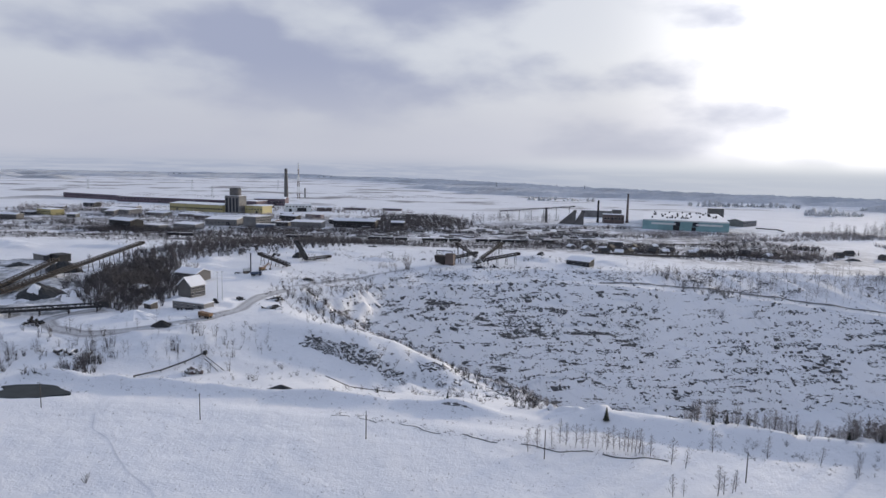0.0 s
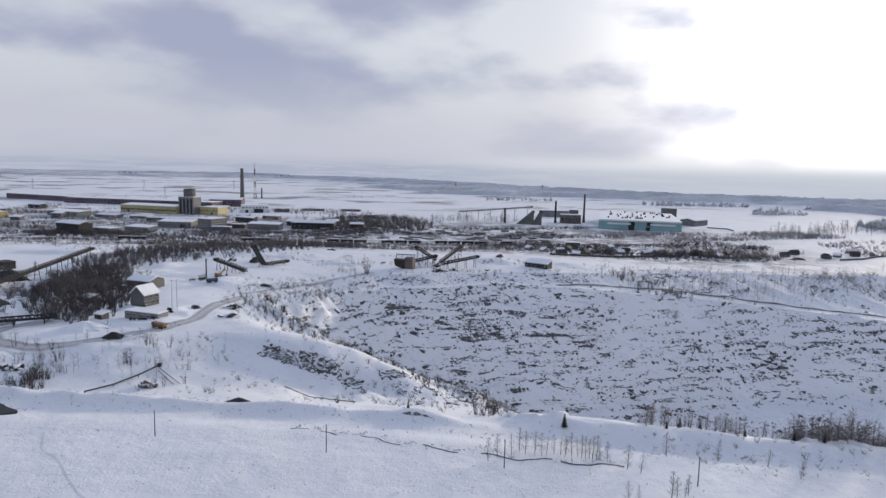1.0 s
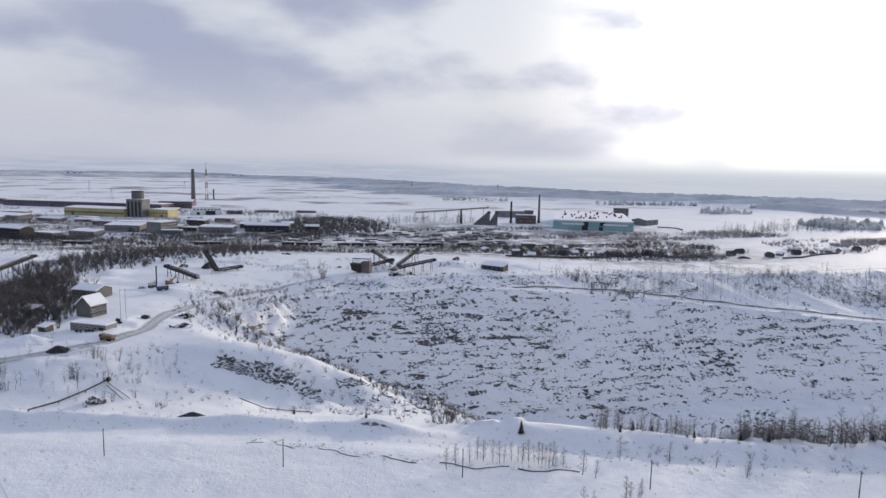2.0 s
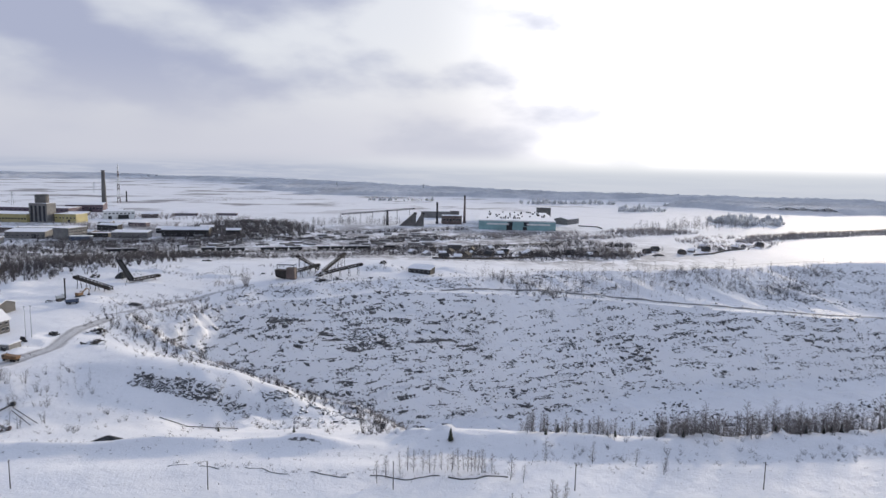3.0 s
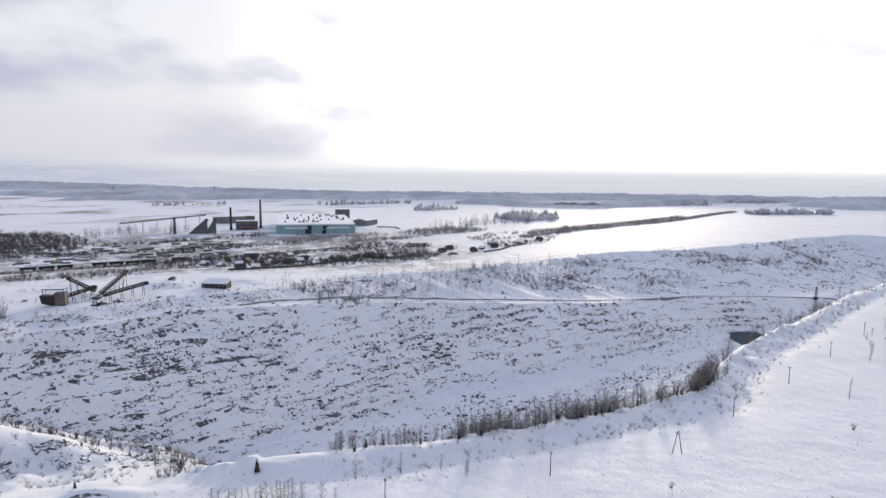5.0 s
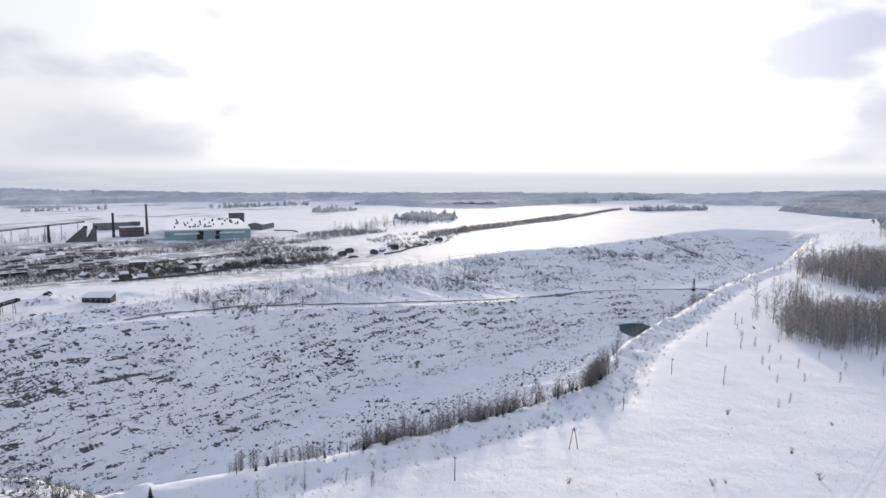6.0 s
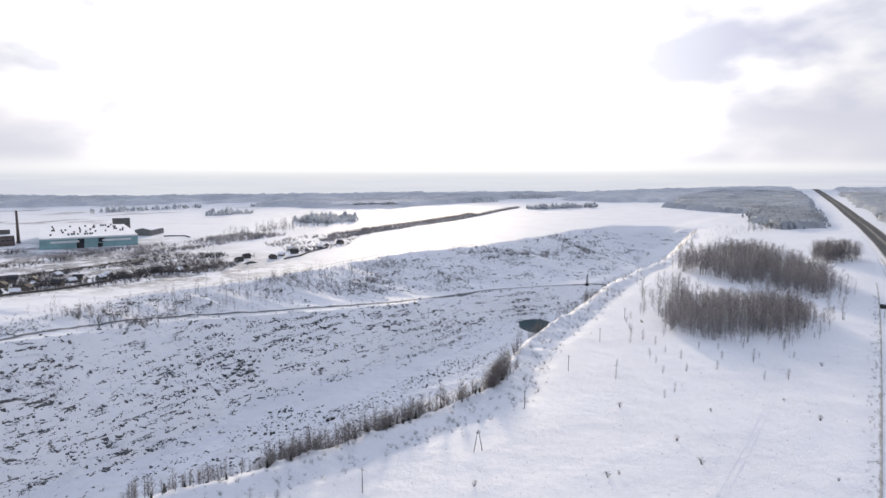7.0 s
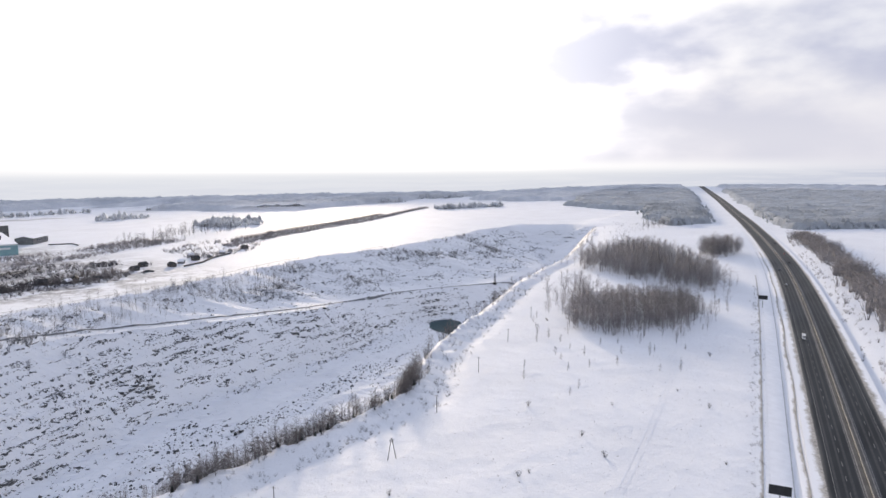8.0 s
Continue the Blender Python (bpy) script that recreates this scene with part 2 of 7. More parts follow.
# haze painted into the colour: the farther woods are paler and more translucent
M_FAR = material("haze_tinted_woods", build_haze_tinted((0.64, 0.67, 0.70), 0.55))
M_FAR2 = material("far_haze_tinted_woods", build_haze_tinted((0.90, 0.93, 0.97), 0.65))
M_WOOD = plain("weathered_timber", (0.085, 0.077, 0.070), 0.85, vary=0.35, scale=2, rand=0.2)
M_CONC = plain("concrete", (0.17, 0.17, 0.17), 0.85, vary=0.25, scale=0.6)
M_ROCK = plain("quarry_stone", (0.095, 0.098, 0.104), 0.9, vary=0.5, scale=1.2, bump=0.1)
M_BRICK = plain("red_brick", (0.115, 0.09, 0.085), 0.85, vary=0.3, scale=0.5)
M_BRICK_GREY = plain("grey_silicate_brick", (0.115, 0.112, 0.110), 0.85, vary=0.25, scale=0.5)
M_PURPLE = plain("dull_brown_red_cladding", (0.105, 0.078, 0.098), 0.8, vary=0.25, scale=0.2)
M_YELLOW = plain("yellow_cladding", (0.36, 0.32, 0.15), 0.6, vary=0.15, scale=0.3)
M_TEAL = plain("turquoise_cladding", (0.20, 0.34, 0.36), 0.6, vary=0.15, scale=0.3)
M_WHITEPANEL = plain("white_panels", (0.62, 0.64, 0.64), 0.6, vary=0.1, scale=0.4)
M_GLASSDARK = plain("dark_window_glass", (0.03, 0.035, 0.045), 0.15, vary=0.3)
M_BLUE = plain("blue_sheet", (0.06, 0.085, 0.14), 0.6, vary=0.2)
M_ORANGE = plain("faded_orange_paint", (0.20, 0.115, 0.055), 0.6, vary=0.3)
M_BLACK = plain("black_rubber", (0.02, 0.02, 0.022), 0.8)
M_COAL = plain("dark_gravel", (0.030, 0.033, 0.036), 0.9, vary=0.4, scale=2, bump=0.1)
M_WATER = plain("dark_pit_water", (0.028, 0.06, 0.07), 0.85, vary=0.15, scale=0.1)
M_SLUDGE = plain("dark_sludge", (0.022, 0.029, 0.033), 0.85, vary=0.4, scale=0.6)
M_CREEK = plain("creek_water", (0.025, 0.03, 0.036), 0.2, vary=0.3)


def build_track(nt, b):
    """Grit and ruts of wheels, broken by snow towards the edges."""
    uv = nt.nodes.new("ShaderNodeTexCoord").outputs["UV"]
    sep = nt.nodes.new("ShaderNodeSeparateXYZ")
    nt.links.new(uv, sep.inputs[0])
    pos = nt.nodes.new("ShaderNodeTexCoord").outputs["Object"]
    n1, n2 = noise_of(nt, 0.12, 4, 0.6, pos), noise_of(nt, 0.9, 4, 0.65, pos)
    side = calc(nt, "ABSOLUTE", sep.outputs[0])
    edge = step_of(nt, calc(nt, "ADD", side, calc(nt, "MULTIPLY", calc(nt, "SUBTRACT", n1, 0.5), 0.9)), 0.45, 0.85, 1.0, 0.0)
    rut = step_of(nt, calc(nt, "ABSOLUTE", calc(nt, "SUBTRACT", side, 0.42)), 0.06, 0.22, 1.0, 0.7)
    grit = mixed(nt, n2, (0.14, 0.14, 0.15), (0.36, 0.36, 0.37))
    nt.links.new(mixed(nt, calc(nt, "MULTIPLY", calc(nt, "MULTIPLY", edge, rut), step_of(nt, n2, 0.3, 0.6, 0.5, 1.0)), SNOW, grit), b.inputs["Base Color"])
    b.inputs["Roughness"].default_value = 0.75
    bumped(nt, b, n2, 0.4, 0.1)


M_TRACK = material("packed_gritty_snow", build_track)
# ---- helpers for building ----
def mesh_from(name, verts, faces, mat=None):
    me = bpy.data.meshes.new(name)
    me.from_pydata([tuple(map(float, v)) for v in verts], [], [tuple(map(int, f)) for f in faces])
    if mat:
        me.materials.append(mat)
    me.update()
    return me


def mesh_np(name, verts, tris, mat=None, smooth=False):
    """A mesh from arrays of corners and triangles (or quads)."""
    me = bpy.data.meshes.new(name)
    verts, tris = np.asarray(verts, np.float32), np.asarray(tris, np.int32)
    k = tris.shape[1]
    me.vertices.add(len(verts))
    me.vertices.foreach_set("co", verts.ravel())
    me.loops.add(tris.size)
    me.loops.foreach_set("vertex_index", tris.ravel())
    me.polygons.add(len(tris))
    me.polygons.foreach_set("loop_start", np.arange(0, tris.size, k, dtype=np.int32))
    me.polygons.foreach_set("loop_total", np.full(len(tris), k, np.int32))
    if smooth:
        me.polygons.foreach_set("use_smooth", np.ones(len(tris), bool))
    if mat:
        me.materials.append(mat)
    me.update(calc_edges=True)
    me.validate()
    return me


def part(name, me, parent, label="", m=None):
    ob = new(name, me)
    ob.parent = parent
    if m is not None:
        ob.matrix_local = m
    if label:
        ob["label"] = label
    return ob


def thing(name, label, category, m=None, group="", kind=""):
    ob = new(name)
    if m is not None:
        ob.matrix_world = m
    return tagged(ob, label, category, group, kind)


def boxes(name, mat, *specs, bevel=0.0):
    """One mesh of boxes; each is centre x, y, z, size x, y, z and, if need be, a turn about z in degrees and a tilt about its own x or y."""
    bm = bmesh.new()
    for s in specs:
        c, size, turn = s[:3], s[3:6], s[6:]
        m = pose(*c, turn[1] if len(turn) > 1 else 0, turn[2] if len(turn) > 2 else 0, turn[0] if turn else 0)
        r = bmesh.ops.create_cube(bm, size=1.0, matrix=m @ Matrix.Diagonal((*size, 1)))
    if bevel:
        bmesh.ops.bevel(bm, geom=bm.edges[:], offset=bevel, segments=1, affect="EDGES")
    me = bpy.data.meshes.new(name)
    bm.to_mesh(me)
    bm.free()
    me.materials.append(mat)
    return me


def beam(name, mat, *bars, sides=4):
    """One mesh of straight bars: each start, end, thickness (and thickness at the end)."""
    vs, fs = [], []
    for b in bars:
        a, e, w0 = Vector(b[0]), Vector(b[1]), b[2]
        w1 = b[3] if len(b) > 3 else w0
        d = (e - a).normalized()
        s = d.cross(Vector((0, 0, 1)) if abs(d.z) < 0.95 else Vector((0, 1, 0))).normalized()
        u = s.cross(d)
        i0 = len(vs)
        for p, w in ((a, w0), (e, w1)):
            for k in range(sides):
                g = 2 * math.pi * (k + 0.5) / sides
                vs.append(p + (s * math.cos(g) + u * math.sin(g)) * w * (0.7071 if sides == 4 else 0.5))
        for k in range(sides):
            n = (k + 1) % sides
            fs.append((i0 + k, i0 + n, i0 + sides + n, i0 + sides + k))
        fs.append(tuple(i0 + k for k in reversed(range(sides))))
        fs.append(tuple(i0 + sides + k for k in range(sides)))
    return mesh_from(name, vs, fs, mat)


def prism(name, mat, outline, depth, axis="y"):
    """An outline in x and z drawn out along y, centred."""
    n = len(outline)
    vs = [(x, -depth / 2, z) for x, z in outline] + [(x, depth / 2, z) for x, z in outline]
    fs = [tuple(range(n)), tuple(range(2 * n - 1, n - 1, -1))] + [(i, i + n, (i + 1) % n + n, (i + 1) % n) for i in range(n)]
    return mesh_from(name, vs, fs, mat)


# ---- the lie of the land ----
def lattice(i, j, seed):
    h = (i.astype(np.int64) * 374761393 + j.astype(np.int64) * 668265263 + seed * 974711) & 0x7FFFFFFF
    h = ((h ^ (h >> 13)) * 1274126177) & 0x7FFFFFFF
    return ((h ^ (h >> 16)) & 0xFFFF) / 65535.0


def grain(x, y, size, seed):
    """Smooth noise from -1 to 1 with lumps of that size in metres."""
    x, y = np.asarray(x, float) / size, np.asarray(y, float) / size
    i, j = np.floor(x), np.floor(y)
    u, v = x - i, y - j
    u, v = u * u * (3 - 2 * u), v * v * (3 - 2 * v)
    a, b, c, d = lattice(i, j, seed), lattice(i + 1, j, seed), lattice(i, j + 1, seed), lattice(i + 1, j + 1, seed)
    return 2 * (a * (1 - u) * (1 - v) + b * u * (1 - v) + c * (1 - u) * v + d * u * v) - 1


def rough(x, y, size, octaves, seed, fall=0.5):
    total, amp = 0, 1.0
    for k in range(octaves):
        total, amp, size = total + amp * grain(x, y, size, seed + 17 * k), amp * fall, size * 0.5
    return total


def smooth(v, lo, hi):
    t = np.clip((np.asarray(v, float) - lo) / (hi - lo), 0, 1)
    return t * t * (3 - 2 * t)


# brink of the quarry: x, y, height; first the side towards the field, then the far side, then the spur in the west
NEAR_RIM = [(30, 205, -3), (48, 197, 0), (68, 191, 0), (88, 185, 0), (112, 180, 0), (140, 175, 0), (180, 172, 0), (205, 169, 0), (229, 170, 0), (262, 188, 0),
            (308, 206, 0), (382, 225, 0), (501, 258, 0), (582, 275, -1), (671, 286, -2), (904, 348, -4), (1120, 420, -6)]
FAR_RIM = [(1120, 420, -6), (1165, 490, -8), (1110, 575, -11), (1020, 596, -12), (884, 582, -12), (732, 580, -12), (620, 586, -12), (548, 594, -12), (478, 583, -12),
           (426, 566, -11), (350, 550, -9), (289, 539, -7), (237, 528, -5), (195, 518, -2), (150, 496, 0), (103, 474, 3), (51, 466, 4), (5, 446, 4), (-27, 444, 4),
           (-69, 416, 4), (-97, 372, 4)]
SPUR = [(-97, 372, 4), (-76, 330, 3), (-50, 304, -2), (-22, 294, -10), (6, 284, -18), (24, 262, -17), (30, 232, -10), (30, 205, -3)]
BERM = [(-150, 216, 0), (-110, 212, 0), (-80, 208, 0), (-45, 206, 0), (-20, 203, 0), (8, 199, 0), (30, 196, 0), (48, 191, 0)]
FLOOR = -76.0
HIGHWAY = [(-5000, -780), (-1200, -228), (0, -40), (236, -7), (302, 2.6), (385, 14.5), (446, 23.4), (530, 36), (655, 56), (806, 84), (1046, 136), (1354, 208), (2068, 385), (3022, 632), (4950, 1140)]
HW_X, HW_Y = np.array(HIGHWAY, float).T


def highway_y(x):
    """The middle of the highway, rounded between its points."""
    s = np.linspace(-60, 60, 7)
    return np.mean([np.interp(np.asarray(x, float) + d, HW_X, HW_Y) for d in s], axis=0)


def highway_z(x):
    return np.interp(x, [-5000, 700, 1700, 5000], [-0.6, -0.6, -5.4, -5.4])


def to_line(x, y, line):
    """Distance to a line of points, and the line's height there."""
    best, height = np.full(x.shape, 1e9), np.zeros(x.shape)
    for (ax, ay, az), (bx, by, bz) in zip(line, line[1:]):
        dx, dy = bx - ax, by - ay
        t = np.clip(((x - ax) * dx + (y - ay) * dy) / (dx * dx + dy * dy), 0, 1)
        d = np.hypot(x - ax - t * dx, y - ay - t * dy)
        hit = d < best
        best, height = np.where(hit, d, best), np.where(hit, az + t * (bz - az), height)
    return best, height


def inside(x, y, ring):
    odd = np.zeros(x.shape, bool)
    for (ax, ay, _), (bx, by, _) in zip(ring, ring[1:] + ring[:1]):
        if ay != by:
            odd ^= ((ay > y) != (by > y)) & (x < (bx - ax) * (y - ay) / (by - ay) + ax)
    return odd


RING = NEAR_RIM[:-1] + FAR_RIM[:-1] + SPUR[:-1]


def ledges(d, x, y, seed):
    """Turns an even slope (0 at the top to 1 at the foot) into broken, ragged steps."""
    out = d
    for n, lump, cut, k, amp in ((7.0, 17, 0.02, 0, 0.60), (13.0, 9, -0.12, 40, 0.62), (21.0, 7, -0.1, 80, 0.6)):
        v = d * n + 0.8 * rough(x, y, 60, 3, seed + k) + 0.4 * rough(x, y, 9, 3, seed + 5 + k)
        f = v - np.floor(v)
        gate = smooth(rough(x * 0.42, y * 1.25, lump, 3, seed + 9 + k, 0.6), cut, cut + 0.3)
        out = out + amp * gate * (smooth(f, 0.45, 1.0) - f) / n
    return out


def land(x, y):
    """The height of the ground."""
    x, y = np.atleast_1d(np.asarray(x, float)), np.atleast_1d(np.asarray(y, float))
    r = np.hypot(x, y)
    # open ground: the field, the plateau of the works, the plain beyond
    north = np.interp(x, [-600, -120, -40, 60, 110, 160, 240, 430, 2500], [5, 6.5, 5, 4, 3, 0, -6, -12, -12])
    north = north + (-9 - north) * smooth(y, 520, 760)
    line = np.interp(x, [-700, -300, -110, -60, 30, 229, 500, 904, 1130, 1500], [190, 205, 212, 214, 215, 175, 262, 350, 430, 450])
    f = smooth(y, line + 6, line + 62)
    base = north * f * (1 - smooth(x, 1000, 1300) * 0.3)
    base = base * (1 - smooth(x, 900, 1400) * (1 - f)) - 5.5 * smooth(x, 900, 1400) * (1 - f)
    # the hollow in front of the spur, with its steep back
    hollow = np.exp(-((x + 8) / 60) ** 2 - ((y - 246) / 26) ** 2)
    base = base - 13.0 * hollow * (1 + 0.25 * rough(x, y, 20, 3, 41))
    bank = smooth(y + 0.25 * x + 5 * rough(x, y, 18, 3, 43), 248, 254) * smooth(-(y + 0.25 * x), -300, -268) * np.exp(-((x + 42) / 34) ** 2)
    base = base + 3.6 * bank
    d_berm = to_line(x, y, BERM)[0]
    base = base + 2.0 * (1 + 0.7 * rough(x, y, 16, 3, 45)) * np.exp(-(d_berm / 3.0) ** 2) - 0.7 * np.exp(-((y - np.interp(x, [-140, -20, 50], [203, 193, 184])) / 6) ** 2) * smooth(-x, -70, -30) * smooth(x, -170, -130)
    relief = 0.35 * rough(x, y, 60, 3, 3) + 0.16 * rough(x, y, 9, 3, 4) + 0.10 * rough(x * 0.5 + y * 0.3, y * 1.4 - x * 0.2, 14, 3, 6)
    humps = 2.4 * np.maximum(0, rough(x, y, 30, 5, 7, 0.55)) * smooth(y, 225, 250) * (1 - smooth(y, 520, 600)) * (1 - smooth(x, 350, 450))
    base = base + relief + humps
    d_near, z_near = to_line(x, y, NEAR_RIM)
    d_far, z_far = to_line(x, y, FAR_RIM)
    d_spur, z_spur = to_line(x, y, SPUR)
    pit = inside(x, y, RING)
    d_out = np.minimum(np.minimum(d_near, d_far), d_spur)
    z_out = np.where(d_near <= d_out, z_near, np.where(d_far <= d_out, z_far, z_spur))
    blend = 1 - smooth(d_out, 2, 34)
    outer = base * (1 - blend) + (z_out + relief) * blend
    # bank and ditch along the field side
    wob = 1 + 0.8 * rough(x, y, 22, 3, 11)
    outer = outer + np.where(pit, 0, 1) * (1.4 * wob * np.exp(-((d_near - 2) / 4.0) ** 2) - 1.0 * np.exp(-((d_near - 13) / 5.0) ** 2) + 0.8 * rough(x, y, 9, 3, 12) * np.exp(-((d_near - 6) / 8) ** 2)) * smooth(x, 20, 60) * (1 - smooth(x, 600, 800))
    outer = outer + np.where(pit, 0, 1) * 2.0 * np.exp(-((d_far - 5) / 5) ** 2) * smooth(x, 150, 260) * (0.6 + 0.7 * rough(x, y, 28, 3, 13))
    # far wall: an upper slope down to the haul road, then ragged ledges to the floor
    wide = np.interp(x, [60, 110, 300, 460, 600, 740, 900, 1100], [18, 24, 61, 106, 121, 162, 150, 60])
    upper = np.interp(x, [60, 110, 300, 450, 600, 740], [5, 7, 18, 26, 33, 38])
    dn = d_far * (1 + 0.04 * rough(x, y, 90, 2, 21))
    u = np.clip(dn / wide, 0, 1)
    top = 1 - (1 - u) ** 1.3 + (0.07 * rough(x, y, 34, 4, 22) + 0.10 * rough(x + 0.5 * y, y * 0.25, 16, 4, 27)) * np.sin(math.pi * u)
    low = np.clip((dn - wide - 5) / np.interp(x, [60, 200, 350, 550, 610, 760], [66, 60, 52, 42, 33, 42]), 0, 1.2)
    wall = z_far - upper * top - (z_far - upper - FLOOR) * np.where(low > 0, ledges(np.clip(low, 0, 1), x, y, 23), 0)
    wall = wall + (np.where(low > 0.01, 1.1, 0.4) * rough(x, y, 14, 4, 25) + 0.45 * np.abs(rough(x, y, 6, 2, 26))) * smooth(d_far, 3, 15) * smooth(np.abs(dn - wide - 4), 3, 9)
    s_low = np.clip((d_spur - 4) / 74, 0, 1)
    spur = z_spur - 2 * smooth(d_spur, 0, 6) - (z_spur - 2 - FLOOR) * (0.5 * s_low + 0.5 * ledges(s_low, x, y, 31)) + 1.0 * rough(x, y, 12, 3, 33) * smooth(d_spur, 2, 12)
    n_low = np.clip((d_near - 3) / 66, 0, 1)
    bank_n = z_near + 1.4 * wob * np.exp(-((d_near + 2) / 4.5) ** 2) * smooth(x, 20, 60) - (z_near - FLOOR) * (0.35 * n_low + 0.65 * ledges(n_low, x, y, 35)) + 0.8 * rough(x, y, 12, 3, 36) * smooth(d_near, 2, 10)
    rubble = FLOOR + 0.5 * rough(x, y, 40, 3, 51) + 0.5 * np.maximum(0, rough(x, y, 34, 4, 52) - 0.25) * smooth(d_far - wide, 40, 60)
    hole = np.maximum(np.maximum(wall, spur), np.maximum(bank_n, rubble))
    pu, pv = (x - 598) * 0.74 + (y - 401) * 0.67, -(x - 598) * 0.67 + (y - 401) * 0.74
    pond = np.exp(-((pu / 42) ** 2 + (pv / 23) ** 2) ** 2 * 1.2)
    hole = hole * (1 - pond) + np.minimum(hole, FLOOR - 3) * pond
    z = np.where(pit, hole, outer)
    # made ground under the highway
    off = np.abs(y - highway_y(x)) * 0.985
    z = z + (highway_z(x) - 0.45 - z) * (1 - smooth(off, 17, 42))
    z = z - 0.9 * np.exp(-((off - 20) / 3.5) ** 2) * (1 - smooth(r, 900, 1500))
    return z


GRID = {}


def surface(x, y):
    """The height of the ground sheet as it is built, between its corners."""
    x, y = np.atleast_1d(np.asarray(x, float)), np.atleast_1d(np.asarray(y, float))
    a = (np.degrees(np.arctan2(x, y)) + 44) % 360 - 44
    i = np.clip(np.searchsorted(GRID["az"], a) - 1, 0, len(GRID["az"]) - 2)
    r = np.hypot(x, y)
    j = np.clip(np.searchsorted(GRID["rad"], r) - 1, 0, len(GRID["rad"]) - 2)
    u = (a - GRID["az"][i]) / (GRID["az"][i + 1] - GRID["az"][i])
    v = np.clip((r - GRID["rad"][j]) / (GRID["rad"][j + 1] - GRID["rad"][j]), 0, 1)
    z = GRID["z"]
    return (z[j, i] * (1 - u) + z[j, i + 1] * u) * (1 - v) + (z[j + 1, i] * (1 - u) + z[j + 1, i + 1] * u) * v


def ground_z(x, y):
    return float(surface(x, y)[0])


def make_ground():
    view = np.arange(-44, 104, 0.39)
    rest = np.arange(104, 316, 4.0)
    az = np.radians(np.concatenate([view, rest]))
    rad = np.concatenate([[0.05, 5], np.arange(15, 130, 5), np.arange(130, 225, 1.3), np.arange(225, 380, 1.9), np.arange(380, 560, 1.15), np.arange(560, 700, 2.0), np.arange(700, 1240, 4), np.geomspace(1240, 4930, 70)])
    A, R = np.meshgrid(az, rad)
    X, Y = R * np.sin(A), R * np.cos(A)
    Z = land(X.ravel(), Y.ravel())
    GRID.update(az=np.append(np.degrees(az), 316.0), rad=rad, z=np.concatenate([Z.reshape(X.shape), Z.reshape(X.shape)[:, :1]], 1))
    n, k = len(az), len(rad)
    V = np.stack([X.ravel(), Y.ravel(), Z], 1)
    i, j = np.meshgrid(np.arange(k - 1), np.arange(n), indexing="ij")
    j2 = (j + 1) % n
    Q = np.stack([i * n + j, (i + 1) * n + j, (i + 1) * n + j2, i * n + j2], -1).reshape(-1, 4)
    me = mesh_np("ground", V, Q[:, ::-1], M_GROUND, smooth=True)
    tagged(new("ground", me), "snow-covered field, quarry slopes with bare rock ledges and open plain", "ground", kind="structure")


make_ground()


def ribbon(name, mat, line, left, right, lift, label, category, step=8.0, cols=4, drape=True, zfun=None):
    """A strip along a line of points, laid on the ground; u runs from -1 to 1 across it."""
    pts = np.array([p[:2] for p in line], float)
    seg = np.hypot(*np.diff(pts, axis=0).T)
    s = np.concatenate([[0], np.cumsum(seg)])
    t = np.arange(0, s[-1], step)
    for _ in range(1):
        q = np.stack([np.mean([np.interp(np.clip(t + o, 0, s[-1]), s, pts[:, i]) for o in np.linspace(-step, step, 5)], axis=0) for i in (0, 1)], 1)
    d = np.gradient(q, axis=0)
    d /= np.hypot(d[:, 0], d[:, 1])[:, None]
    side = np.stack([-d[:, 1], d[:, 0]], 1)
    w = np.linspace(left, right, cols + 1)
    P = q[:, None, :] + side[:, None, :] * w[None, :, None]
    Z = (zfun(P[..., 0].ravel()) if zfun else surface(P[..., 0].ravel(), P[..., 1].ravel())) + lift
    V = np.concatenate([P.reshape(-1, 2), Z[:, None]], 1)
    n, c = len(q), cols + 1
    F = np.array([(a * c + b, a * c + b + 1, (a + 1) * c + b + 1, (a + 1) * c + b) for a in range(n - 1) for b in range(cols)])
    me = mesh_np(name, V, F[:, ::-1], mat)
    uv = me.uv_layers.new(name="UVMap")
    u = np.tile(np.linspace(-1, 1, c), n)
    idx = np.zeros(len(me.loops), np.int32)
    me.loops.foreach_get("vertex_index", idx)
    uv.data.foreach_set("uv", np.stack([u[idx], V[idx, 0] / 10], 1).ravel().astype(np.float32))
    return tagged(new(name, me), label, category, kind="structure")


# ---- highway ----
HW_LINE = [(x, float(highway_y(x))) for x in np.concatenate([np.arange(-1500, 1500, 20), np.arange(1500, 4900, 100)])]
ribbon("road", M_ASPHALT, HW_LINE, 1.5, 13.0, 0.0, "dark wet asphalt carriageway with slushy shoulders", "road", 20, 8, zfun=highway_z)
ribbon("road", M_ASPHALT, HW_LINE, -13.0, -1.5, 0.0, "dark wet asphalt carriageway with slushy shoulders", "road", 20, 8, zfun=highway_z)
WALL_AZ = [-180, -60, -46, -12, -4, 8, 20, 35, 60, 75, 112, 150, 180]
WALL_R = [4850, 4850, 4850, 4750, 3900, 2950, 2500, 2400, 2600, 3700, 3900, 4850, 4850]


